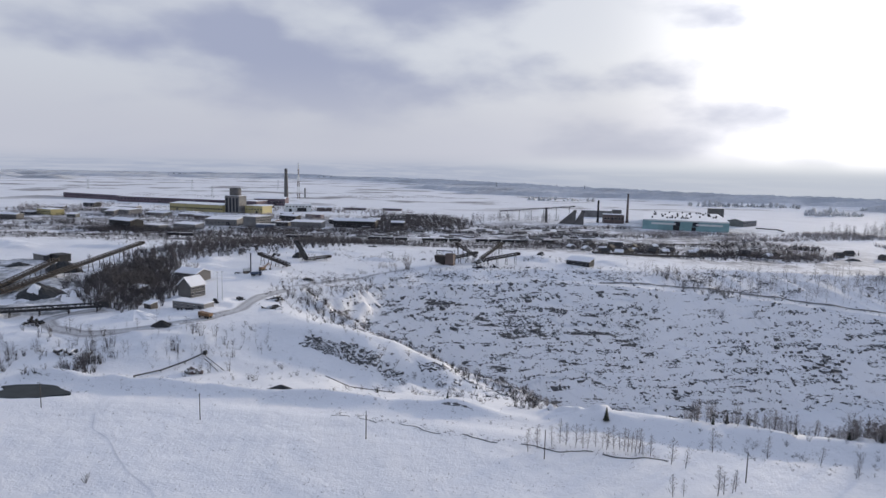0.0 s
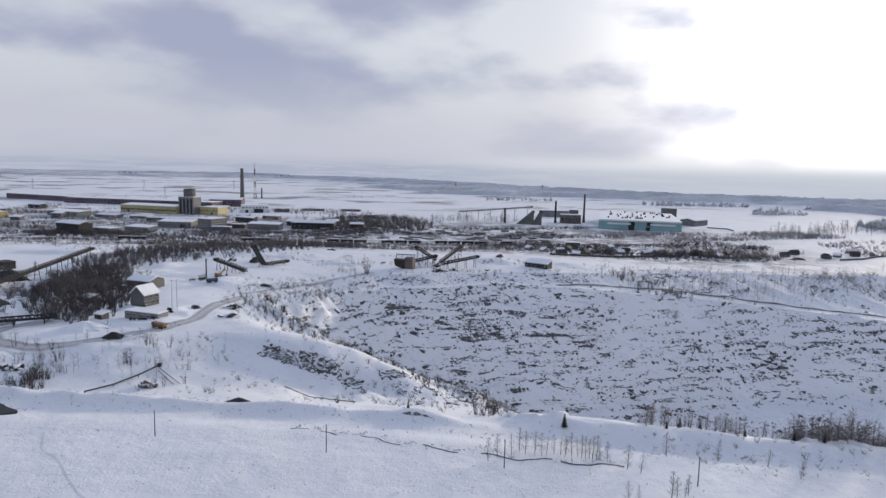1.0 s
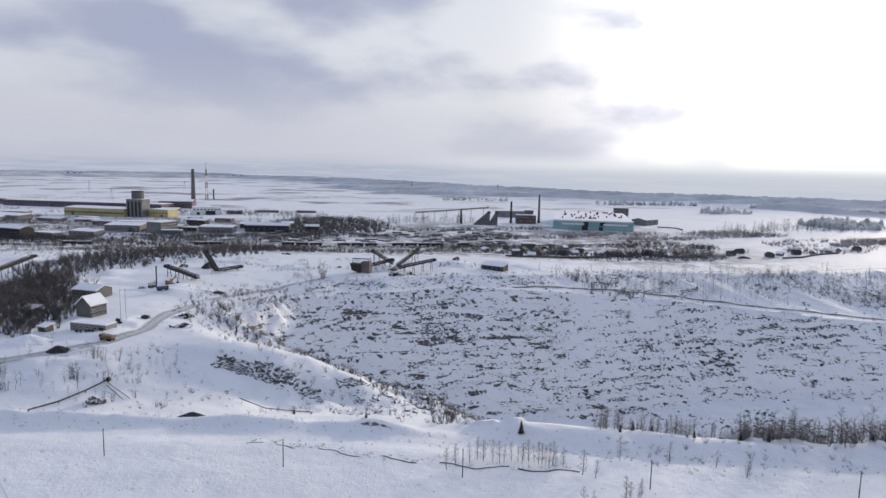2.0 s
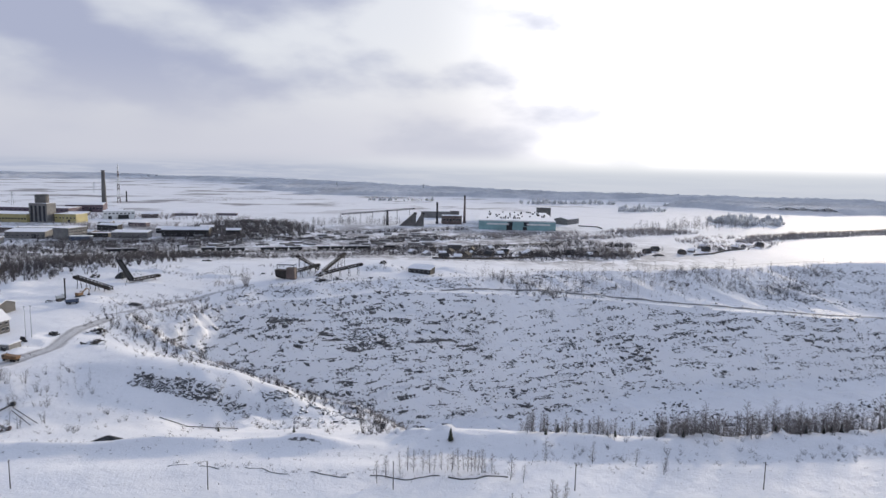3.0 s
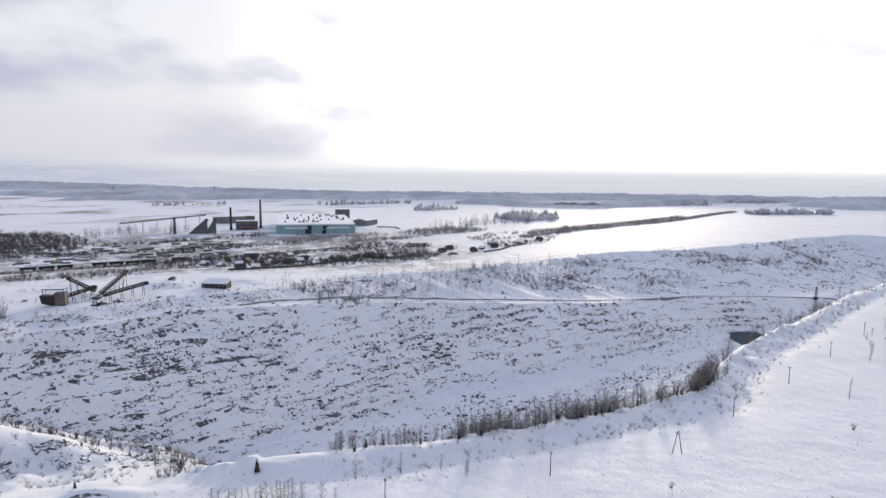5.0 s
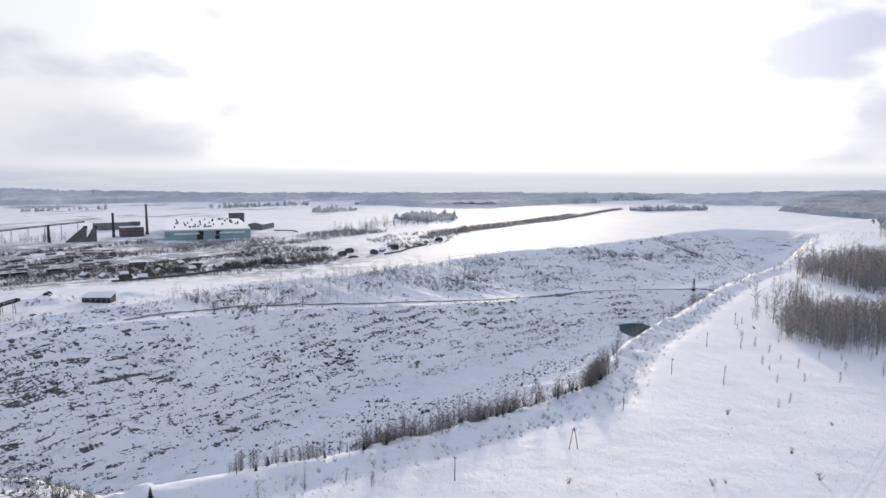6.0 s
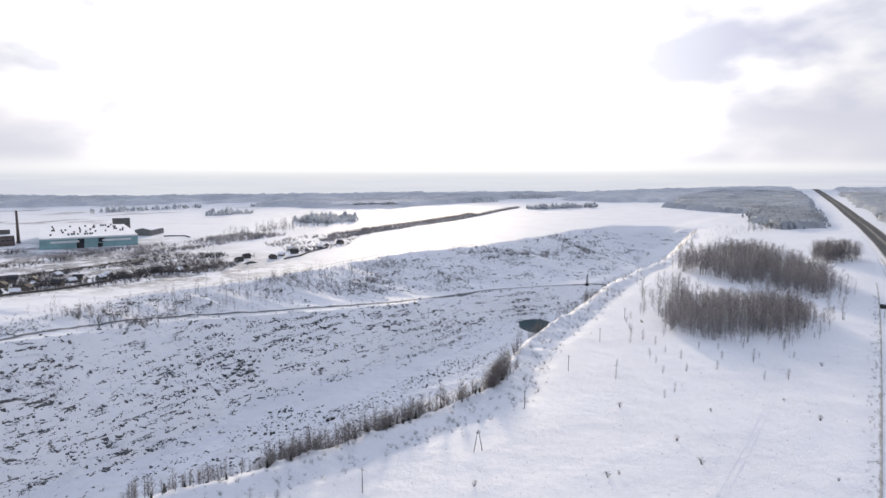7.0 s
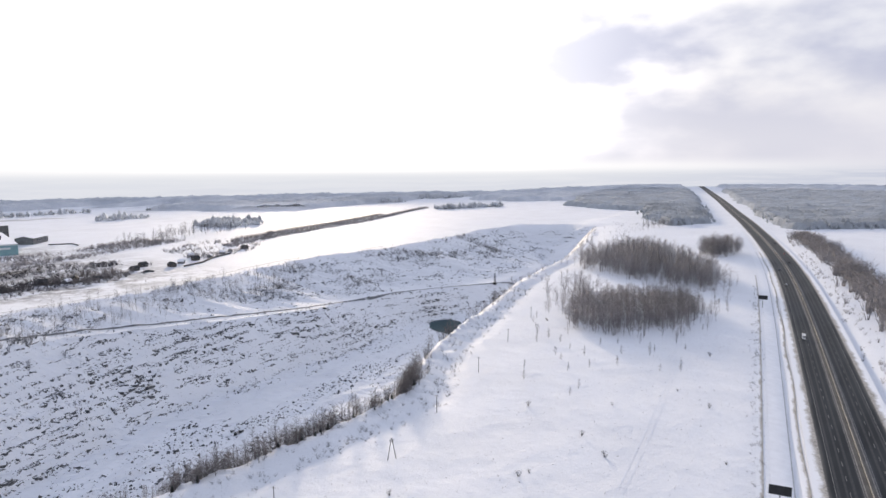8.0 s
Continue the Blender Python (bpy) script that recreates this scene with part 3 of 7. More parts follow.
def make_backdrop():
    """Glowing ring painted with hazy woods along the horizon; fades upwards into the sky."""
    def build(nt, b):
        nt.nodes.remove(b)
        pos = nt.nodes.new("ShaderNodeTexCoord").outputs["Object"]
        sep = nt.nodes.new("ShaderNodeSeparateXYZ")
        nt.links.new(pos, sep.inputs[0])
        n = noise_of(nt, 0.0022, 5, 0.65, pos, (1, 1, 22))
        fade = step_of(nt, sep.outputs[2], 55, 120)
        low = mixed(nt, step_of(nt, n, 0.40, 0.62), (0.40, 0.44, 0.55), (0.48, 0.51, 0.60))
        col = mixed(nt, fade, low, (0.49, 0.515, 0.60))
        # haze painted brighter on the side of the sun
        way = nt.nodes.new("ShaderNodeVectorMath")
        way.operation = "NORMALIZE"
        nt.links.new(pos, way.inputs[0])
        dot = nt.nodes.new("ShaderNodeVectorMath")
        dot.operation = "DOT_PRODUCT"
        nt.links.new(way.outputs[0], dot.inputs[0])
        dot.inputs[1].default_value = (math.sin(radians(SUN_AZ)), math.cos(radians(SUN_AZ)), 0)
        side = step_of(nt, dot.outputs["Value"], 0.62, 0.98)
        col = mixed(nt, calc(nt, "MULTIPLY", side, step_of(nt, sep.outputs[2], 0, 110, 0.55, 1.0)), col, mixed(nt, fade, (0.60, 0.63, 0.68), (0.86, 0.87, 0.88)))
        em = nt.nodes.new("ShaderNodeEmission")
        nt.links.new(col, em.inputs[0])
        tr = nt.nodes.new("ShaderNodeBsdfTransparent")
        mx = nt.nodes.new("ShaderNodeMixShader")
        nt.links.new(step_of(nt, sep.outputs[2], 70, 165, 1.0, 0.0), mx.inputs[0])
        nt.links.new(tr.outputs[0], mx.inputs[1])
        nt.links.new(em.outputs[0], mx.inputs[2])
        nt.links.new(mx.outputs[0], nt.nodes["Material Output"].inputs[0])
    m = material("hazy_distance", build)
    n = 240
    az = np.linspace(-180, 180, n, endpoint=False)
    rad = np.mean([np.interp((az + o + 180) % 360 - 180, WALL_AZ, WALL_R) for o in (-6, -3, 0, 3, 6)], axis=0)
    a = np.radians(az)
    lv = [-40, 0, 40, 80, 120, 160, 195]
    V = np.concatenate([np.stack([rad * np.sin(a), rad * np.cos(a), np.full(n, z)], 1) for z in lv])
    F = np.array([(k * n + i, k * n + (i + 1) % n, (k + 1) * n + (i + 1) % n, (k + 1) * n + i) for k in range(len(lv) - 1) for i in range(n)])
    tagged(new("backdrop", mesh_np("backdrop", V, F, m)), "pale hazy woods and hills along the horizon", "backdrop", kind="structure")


make_backdrop()
# ---- vegetation ----
rng = np.random.default_rng(5)


def spike(a, b, w, g):
    """A thin three-sided twig from a to b."""
    a, b = np.asarray(a, float), np.asarray(b, float)
    d = (b - a) / (np.linalg.norm(b - a) + 1e-9)
    s = np.cross(d, [0.31, 0.95, 0.1])
    s /= np.linalg.norm(s) + 1e-9
    u = np.cross(d, s)
    ring = [a + w * (math.cos(t) * s + math.sin(t) * u) for t in (0, 2.1, 4.2)]
    return ring + [b], [(0, 1, 3), (1, 2, 3), (2, 0, 3)]


class Growth:
    """Collects corners and triangles of one plant: 0 for the trunk, 1 for twigs."""
    def __init__(self):
        self.v, self.t, self.m = [], [], []

    def add(self, v, t, m):
        k = len(self.v)
        self.v += [tuple(p) for p in v]
        self.t += [tuple(i + k for i in f) for f in t]
        self.m += [m] * len(t)

    def trunk(self, pts, radii, m=0, sides=5):
        k = len(self.v)
        for p, r in zip(pts, radii):
            for i in range(sides):
                g = 2 * math.pi * i / sides
                self.v.append((p[0] + r * math.cos(g), p[1] + r * math.sin(g), p[2]))
        for j in range(len(pts) - 1):
            for i in range(sides):
                a, b = k + j * sides + i, k + j * sides + (i + 1) % sides
                self.t += [(a, b, b + sides), (a, b + sides, a + sides)]
                self.m += [m, m]

    def done(self):
        return np.array(self.v, float), np.array(self.t, int), np.array(self.m, int)


def birch(h, seed, spread=0.22, limbs=16, twigs=4, low=0.25, thick=1.0, stem=0.009):
    """A bare birch or aspen: bent stem, rising limbs, fine twigs."""
    r = np.random.default_rng(seed)
    g = Growth()
    bend = r.normal(0, 0.03 * h, (4, 2)).cumsum(0) * 0.5
    pts = [(bend[i, 0] * (i > 0), bend[i, 1] * (i > 0), h * f) for i, f in enumerate((0, 0.35, 0.7, 1.0))]
    g.trunk(pts, [stem * h * thick, stem * 0.72 * h * thick, stem * 0.4 * h * thick, 0.004 * h])

    def on(f):
        zs = [0, 0.35, 0.7, 1.0]
        return np.array([np.interp(f, zs, [p[0] for p in pts]), np.interp(f, zs, [p[1] for p in pts]), f * h])
    for i in range(limbs):
        f = low + (0.95 - low) * (i + r.random()) / limbs
        a = on(f)
        az = i * 2.4 + r.normal(0, 0.4)
        ln = h * spread * (1.25 - f) * r.uniform(0.8, 1.25) * (1.2 if f > 0.4 else 0.9)
        rise = r.uniform(0.5, 1.3)
        b = a + np.array([math.cos(az), math.sin(az), rise]) * ln
        b[2] = min(b[2], h * 1.02)
        g.add(*spike(a, b, 0.0035 * h * thick, 0), 1)
        for k in range(twigs):
            q = r.uniform(0.3, 1.0)
            c = a + (b - a) * q
            e = c + np.array([math.cos(az) * 0.6 + r.normal(0, 0.6), math.sin(az) * 0.6 + r.normal(0, 0.6), r.uniform(0.2, 1.1)]) * ln * r.uniform(0.35, 0.6)
            g.add(*spike(c, e, 0.0028 * h * thick, 0), 1)
    return g.done()


def shrub(h, seed, stems=16, wide=0.6, thick=1.0, twigs=2):
    """A willow bush: many stems from one root, with side twigs."""
    r = np.random.default_rng(seed)
    g = Growth()
    for i in range(stems):
        az, out, ln = r.uniform(0, 6.28), r.random() ** 0.7 * wide, h * r.uniform(0.6, 1.0)
        b = np.array([math.cos(az) * out * ln, math.sin(az) * out * ln, ln * (1 - 0.3 * out)])
        a = np.array([math.cos(az) * 0.08 * h, math.sin(az) * 0.08 * h, -0.1])
        g.add(*spike(a, b, 0.012 * h * thick, 0), 1)
        for k in range(twigs):
            c = a + (b - a) * r.uniform(0.4, 0.8)
            e = c + np.array([math.cos(az) + r.normal(0, 0.8), math.sin(az) + r.normal(0, 0.8), r.uniform(0.5, 1.4)]) * ln * 0.2
            g.add(*spike(c, e, 0.009 * h * thick, 0), 1)
    return g.done()


def fir(h, seed):
    """A spruce: stem and drooping whorls of needled boughs."""
    r = np.random.default_rng(seed)
    g = Growth()
    g.trunk([(0, 0, 0), (0, 0, h * 0.5), (0, 0, h)], [0.02 * h, 0.012 * h, 0.002 * h])
    tiers = 10
    for i in range(tiers):
        f = 0.1 + 0.88 * i / tiers
        rad = h * 0.26 * (1 - f) ** 0.85 * r.uniform(0.85, 1.15) + 0.02 * h
        n = 9
        for k in range(n):
            az = 6.28 * (k + r.random() * 0.6) / n + i
            tip = np.array([math.cos(az) * rad, math.sin(az) * rad, f * h - rad * r.uniform(0.25, 0.5)])
            top = np.array([0, 0, f * h + 0.05 * h])
            side = np.array([-math.sin(az), math.cos(az), 0]) * rad * 0.30
            mid = (tip + top) / 2
            g.add([top, mid + side, tip, mid - side, mid + np.array([0, 0, -0.05 * h])], [(0, 1, 4), (1, 2, 4), (2, 3, 4), (3, 0, 4), (0, 3, 2), (0, 2, 1)], 1)
    return g.done()


def far_tree(h, seed, wide=0.5):
    """A tree of the distant woods: a ragged crown of a few leaning spires over a stem."""
    r = np.random.default_rng(seed)
    g = Growth()
    for i in range(4):
        az, out = r.uniform(0, 6.28), r.uniform(0, 0.5) * wide * h
        c = np.array([math.cos(az) * out, math.sin(az) * out, 0])
        w, z0, z1 = wide * h * r.uniform(0.25, 0.5), h * r.uniform(0.05, 0.3), h * r.uniform(0.65, 1.0)
        ring = [c + np.array([math.cos(t + az) * w, math.sin(t + az) * w, z0 + h * 0.25 * r.random()]) for t in (0, 1.57, 3.14, 4.71)]
        g.add(ring + [c + np.array([0, 0, z1]), c + np.array([0, 0, 0])], [(0, 1, 4), (1, 2, 4), (2, 3, 4), (3, 0, 4), (1, 0, 5), (3, 2, 5)], 1)
    return g.done()


def planted(name, kinds, spots, mats, label, category, seed=1, vary=0.25, sink=0.1):
    """Many plants as one object of uncountable stuff: each spot is x, y and, if given, a scale."""
    r = np.random.default_rng(seed)
    spots = np.asarray(spots, float)
    zs = surface(spots[:, 0], spots[:, 1]) - sink
    V, T, M, k = [], [], [], 0
    for i, (p, z) in enumerate(zip(spots, zs)):
        v, t, m = kinds[r.integers(len(kinds))]
        a, s = r.uniform(0, 6.28), r.uniform(1 - vary, 1 + vary) * (p[2] if len(p) > 2 else 1)
        c, n = math.cos(a) * s, math.sin(a) * s
        V.append(np.stack([v[:, 0] * c - v[:, 1] * n + p[0], v[:, 0] * n + v[:, 1] * c + p[1], v[:, 2] * s + z], 1))
        T.append(t + k)
        M.append(m)
        k += len(v)
    me = mesh_np(name, np.concatenate(V), np.concatenate(T), mats[0])
    me.materials.append(mats[1])
    me.polygons.foreach_set("material_index", np.concatenate(M).astype(np.int32))
    return tagged(new(name, me), label, category, kind="stuff")


def tree_thing(name, growth, trunk_mat, crown_mat, label, category, m, crown="crown", group=""):
    v, t, mi = growth
    ob = thing(name, label, category, m, group)
    for k, (nm, mat) in enumerate((("trunk", trunk_mat), (crown, crown_mat))):
        tt = t[mi == k]
        if len(tt):
            used = np.unique(tt)
            back = np.zeros(len(v), int)
            back[used] = np.arange(len(used))
            part(nm, mesh_np(nm, v[used], back[tt], mat), ob)
    return ob


def in_poly(poly, n, r, edge=0.0):
    """n even-random places inside an outline; edge: how far they may stray out."""
    P = np.array(poly, float)
    ring = [(x, y, 0) for x, y in poly]
    out = []
    while len(out) < n:
        q = r.uniform(P.min(0), P.max(0), (n * 2, 2))
        ok = inside(q[:, 0], q[:, 1], ring)
        out += [tuple(a + r.normal(0, edge, 2)) for a in q[ok]]
    return out[:n]


def along(line, n, r, spread, shift=0.0):
    pts = np.array([p[:2] for p in line], float)
    s = np.concatenate([[0], np.cumsum(np.hypot(*np.diff(pts, axis=0).T))])
    t = r.uniform(0, s[-1], n)
    q = np.stack([np.interp(t, s, pts[:, 0]), np.interp(t, s, pts[:, 1])], 1)
    d = np.stack([np.interp(t + 2, s, pts[:, 0]), np.interp(t + 2, s, pts[:, 1])], 1) - q
    d /= np.hypot(d[:, 0], d[:, 1])[:, None] + 1e-9
    return q + np.stack([-d[:, 1], d[:, 0]], 1) * (shift + r.normal(0, spread, n))[:, None]


YOUNG = [birch(h, s, 0.24, 14, 3, 0.12, 1.3, 0.0045) for h, s in ((5.0, 1), (4.2, 2), (5.8, 3), (3.4, 4))]
TALL = [birch(h, s, 0.25, 22, 2, 0.14, 1.9, 0.0028) for h, s in ((13.5, 11), (12, 12), (15, 13), (11, 14), (13, 15))]
BUSH = [shrub(2.4, s, 12, 0.7, 0.95, 1) for s in (21, 22, 23)]
FIRS = [fir(4.5, 31), fir(3.6, 32), fir(5.5, 33)]
FARS = [far_tree(h, s) for h, s in ((13, 41), (15, 42), (11, 43), (14, 44), (12, 45))]
SHRUBS_FAR = [shrub(3.4, s, 7, 0.7, 3.0) for s in (51, 52)]

HEDGE = [shrub(6.0, s, 7, 0.85, 1.7, 1) for s in (67, 68)]
THICK = [shrub(6.2, s, 14, 0.42, 1.2) for s in (61, 62, 63)]
HIGH = [shrub(10.5, s, 12, 0.30, 0.55) for s in (64, 65, 66)]
WOODS = TALL + HIGH[:1]

GROVE_FAR = [shrub(9.0, s, 7, 0.5, 1.9, 1) for s in (171, 172, 173)]
SCRUB_FAR = [shrub(4.2, s, 6, 0.75, 2.2, 1) for s in (174, 175, 176)]
GROVE = [shrub(9.5, s, 12, 0.36, 1.3) for s in (161, 162, 163)]


def patchy(poly, n, r, lump, cut, seed, grow=1.0):
    """Places in ragged drifts within an outline; plants stand taller in the middle of a drift."""
    q = np.array(in_poly(poly, n * 5, r, 2.0))
    v = rough(q[:, 0] * 0.7, q[:, 1] * 1.3, lump, 4, seed, 0.6)
    q, v = q[v > cut][:n], v[v > cut][:n]
    return np.concatenate([q, (grow * (0.55 + 0.9 * np.clip(v - cut, 0, 1)))[:, None]], 1)


def sized(places, k):
    places = np.asarray(places, float)
    return np.concatenate([places, np.full((len(places), 1), k)], 1)


def canopy(X, Y, mask, h, mat, label, seed):
    """The closed, uneven roof of a wood over a grid of places; mask is above 0 within the wood."""
    r = np.random.default_rng(seed)
    X, Y = X + r.normal(0, 1.6, X.shape), Y + r.normal(0, 1.6, Y.shape)
    up = smooth(mask, 0, 0.12)
    Z = surface(X.ravel(), Y.ravel()).reshape(X.shape) - 2 + up * h * (1 + 0.16 * rough(X, Y, 60, 3, seed) + r.uniform(-0.25, 0.25, X.shape)) + 2 * up
    a, b = X.shape
    i, j = np.meshgrid(np.arange(a - 1), np.arange(b - 1), indexing="ij")
    Q = np.stack([i * b + j, i * b + j + 1, (i + 1) * b + j + 1, (i + 1) * b + j], -1).reshape(-1, 4)
    Q = Q[up.ravel()[Q].max(1) > 0]
    used = np.unique(Q)
    back = np.zeros(a * b, int)
    back[used] = np.arange(len(used))
    me = mesh_np("forest", np.stack([X.ravel(), Y.ravel(), Z.ravel()], 1)[used], back[Q], mat, smooth=True)
    return tagged(new("forest", me), label, "forest", kind="stuff")


def wood_over(poly, h, mat, label, seed, cell=7.0):
    P = np.array(poly, float)
    X, Y = np.meshgrid(np.arange(P[:, 0].min() - 60, P[:, 0].max() + 60, cell), np.arange(P[:, 1].min() - 60, P[:, 1].max() + 60, cell))
    ring = [(x, y, 0) for x, y in poly]
    d = to_line(X, Y, ring + ring[:1])[0] * np.where(inside(X, Y, ring), 1, -1)
    return canopy(X, Y, d / 60 + 0.22 * rough(X, Y, 70, 3, seed + 3), h, mat, label, seed)


planted("thicket", THICK, in_poly([(-236, 446), (-210, 428), (-172, 470), (-146, 512), (-104, 556), (-120, 590), (-190, 560), (-240, 505)], 380, rng, 6), (M_BARK, M_TWIG), "dark belt of bare trees behind the quarry houses", "thicket", 352, 0.35)
planted("scrub", GROVE_FAR, sized(along([(x, float(highway_y(x))) for x in range(200, 900, 20)], 170, rng, 4, -27), 0.35), (M_BARK, M_TWIG_WOOD), "low scrub on the verge across the highway", "scrub", 353, 0.5)
# woods beside the highway
planted("woodland", WOODS, in_poly([(384, 152), (379, 133), (402, 117), (430, 100), (480, 98), (512, 118), (486, 160), (452, 186), (410, 172)], 820, rng, 4.5), (M_TRUNK, M_TWIG_WOOD),
        "dense stand of bare brown young trees in snow", "woodland", 2)
planted("woodland", TALL, in_poly([(400, 196), (450, 180), (520, 185), (545, 220), (480, 215)], 46, rng, 6.0), (M_BARK, M_TWIG_WOOD), "thin fringe of bare young trees", "woodland", 12, 0.4)
planted("woodland", TALL, in_poly([(370, 160), (360, 130), (385, 100), (420, 84), (500, 84), (480, 100), (400, 115), (382, 150)], 40, rng, 4.0), (M_BARK, M_TWIG_WOOD), "thin fringe of bare young trees", "woodland", 42, 0.4)
planted("woodland", WOODS, sized(in_poly([(612, 238), (592, 180), (566, 116), (600, 110), (645, 126), (690, 162), (755, 195), (795, 235), (720, 262), (650, 262)], 700, rng, 4.0), 1.45), (M_BIRCH, M_TWIG_WOOD),
        "open birch wood with pale stems in snow", "woodland", 3)
planted("woodland", WOODS, sized(in_poly([(556, 106), (590, 98), (640, 122), (625, 200), (600, 215), (580, 170)], 130, rng, 4.0), 1.2), (M_BIRCH, M_TWIG_WOOD), "front edge of the birch wood with pale stems", "woodland", 48)
planted("woodland", WOODS, sized(in_poly([(772, 150), (785, 142), (830, 130), (866, 150), (840, 172), (790, 170)], 190, rng, 2.0), 1.35), (M_BARK, M_TWIG_WOOD), "small round copse of bare trees", "woodland", 4, 0.15)
BELT = [(x, float(highway_y(x))) for x in range(470, 1080, 20)]
planted("tree_belt", GROVE_FAR, sized(along(BELT, 1000, rng, 8, -54), 1.45), (M_BARK, M_TWIG_WOOD), "dense dark belt of bare trees along the highway", "tree belt", 5, 0.2)
wood_over([(1180, 300), (1290, 266), (1420, 300), (1950, 420), (2900, 670), (2900, 1000), (2100, 860), (1850, 760), (1690, 730), (1588, 470), (1330, 390)], 11, M_FAR, "grey-brown forest in the distance, coloured pale for haze", 6)
wood_over([(1235, 112), (1345, -12), (1520, -190), (3000, -500), (3000, 560), (1900, 300), (1720, 250), (1450, 180)], 11, M_FAR, "grey-brown forest in the distance, coloured pale for haze", 7)
planted("forest", FARS, np.concatenate([in_poly([(1180, 300), (1290, 266), (1420, 300), (1750, 380), (1750, 560), (1588, 470), (1330, 390)], 900, rng, 10), in_poly([(1235, 112), (1345, -12), (1520, -190), (1720, 250), (1450, 180)], 700, rng, 10)]), (M_FAR, M_FAR), "ragged edge of the forest, coloured pale for haze", "forest", 8)
planted("scrub", YOUNG, in_poly([(900, 300), (1180, 330), (1180, 410), (960, 345)], 70, rng, 8), (M_BARK, M_TWIG_FROST), "scattered young trees in the snow", "scrub", 43, 0.4)
planted("woodland", TALL, in_poly([(1085, 318), (1180, 290), (1200, 322), (1120, 345)], 40, rng, 5), (M_BARK, M_TWIG_FROST), "open edge of bare trees before the forest", "woodland", 44, 0.3)
# far woods over the plain: middle, half length, half depth, turn
for i, (x, y, a, b, turn, n) in enumerate([(1400, 1330, 230, 45, -25, 360), (815, 1075, 62, 58, 0, 210), (1750, 1350, 260, 60, -20, 420), (1472, 909, 105, 26, -25, 170), (770, 1370, 60, 25, 0, 60),
                                           (430, 2220, 120, 25, -5, 60), (640, 2230, 200, 60, 0, 200), (900, 2050, 240, 40, -10, 240),
                                           (1250, 1500, 140, 20, -20, 90), (1050, 1580, 90, 14, -10, 60), (700, 1650, 140, 16, 0, 80), (260, 1750, 90, 12, 0, 30)]):
    n = int(n * 1.5)
    t = rng.uniform(-1, 1, (n, 2))
    t[:, 1] += 0.5 * rough(t[:, 0] * 3, t[:, 0] * 0 + i * 7, 1, 3, i)
    t[:, 1] *= np.sqrt(1 - 0.8 * t[:, 0] ** 2)
    c, s = math.cos(radians(turn)), math.sin(radians(turn))
    q = np.stack([x + t[:, 0] * a * c - t[:, 1] * b * s, y + t[:, 0] * a * s + t[:, 1] * b * c, rng.uniform(0.35, 1.1, n)], 1)
    planted("far_woods", FARS, q, (M_FAR2, M_FAR2), "strip of woods on the plain, coloured pale for haze", "far woods", 60 + i, 0.3)

planted("reeds", SCRUB_FAR, sized(np.concatenate([patchy([(-380, 1680), (-250, 1660), (-60, 1790), (-90, 1900), (-200, 1880), (-330, 1790)], 900, rng, 60, -0.2, 411, 0.5), patchy([(-980, 1500), (-620, 1560), (-600, 1640), (-1000, 1620)], 700, rng, 60, -0.2, 412, 0.5)])[:, :2], 0.55), (M_BARK, M_TWIG_WOOD), "flat patch of grey-brown reeds and scrub on the plain", "reeds", 134, 0.4)
# closed woods that cover the land towards the horizon
ang, dist = np.meshgrid(np.radians(np.arange(-46, 112, 0.28)), np.arange(1750, 4760, 16.0))
near_edge = np.interp(np.degrees(ang), [-46, -12, -4, 8, 20, 35, 60, 75, 112], [4350, 4200, 3300, 2500, 2100, 2000, 2200, 3000, 3000])
X, Y = dist * np.sin(ang), dist * np.cos(ang)
open_strip = 1 - smooth(np.abs(Y - highway_y(X)), 50, 110)
far_end = np.interp(np.degrees(ang), WALL_AZ, WALL_R) - 60
canopy(X, Y, -9.0 * (dist > far_end) - 1.5 * open_strip + (dist - near_edge) / 3200 + 0.02 + 0.40 * rough(X * 0.7, Y * 1.5, 520, 4, 88, 0.55), 13, M_FAR2, "wide forest towards the horizon, coloured pale for haze", 130)

# the bank of the railway spur and the tree line beyond the quarry
planted("hedge", HEDGE, along([(585, 775), (760, 830), (946, 868), (1150, 925), (1401, 1004)], 1300, rng, 5), (M_BARK, M_TWIG_WOOD), "long hedge of bare trees on the plain", "hedge", 90, 0.35)
# thickets round the works
planted("thicket", THICK, in_poly([(-214, 350), (-180, 292), (-150, 288), (-152, 330), (-172, 384), (-212, 440), (-226, 425)], 800, rng, 5), (M_BARK, M_TWIG), "dense dark thicket of bare trees beside the quarry houses", "thicket", 8, 0.3, )
planted("thicket", BUSH, in_poly([(-250, 480), (-170, 470), (-130, 560), (-10, 590), (-10, 640), (-190, 620), (-330, 580)], 500, rng, 9), (M_BARK, M_TWIG), "brown bushes on rough ground below the railway", "thicket", 9, 0.4)
planted("thicket", GROVE_FAR, in_poly([(-165, 860), (-90, 850), (-16, 869), (14, 950), (-21, 1080), (-140, 1090)], 950, rng, 10), (M_BARK, M_TWIG), "dark grove of bare trees behind the railway", "thicket", 10, 0.25)
planted("thicket", TALL, along([(11, 1020), (70, 1030), (150, 1030)], 70, rng, 9), (M_BARK, M_TWIG_FROST), "row of bare trees before the plain", "thicket", 11, 0.3)
planted("thicket", SCRUB_FAR, patchy([(250, 830), (300, 800), (420, 830), (520, 860), (600, 890), (560, 960), (430, 905), (300, 915), (240, 900)], 1500, rng, 50, -0.75, 402, 1.0), (M_BARK, M_TWIG_WOOD), "bare scrub round the turquoise factory", "thicket", 13, 0.45)
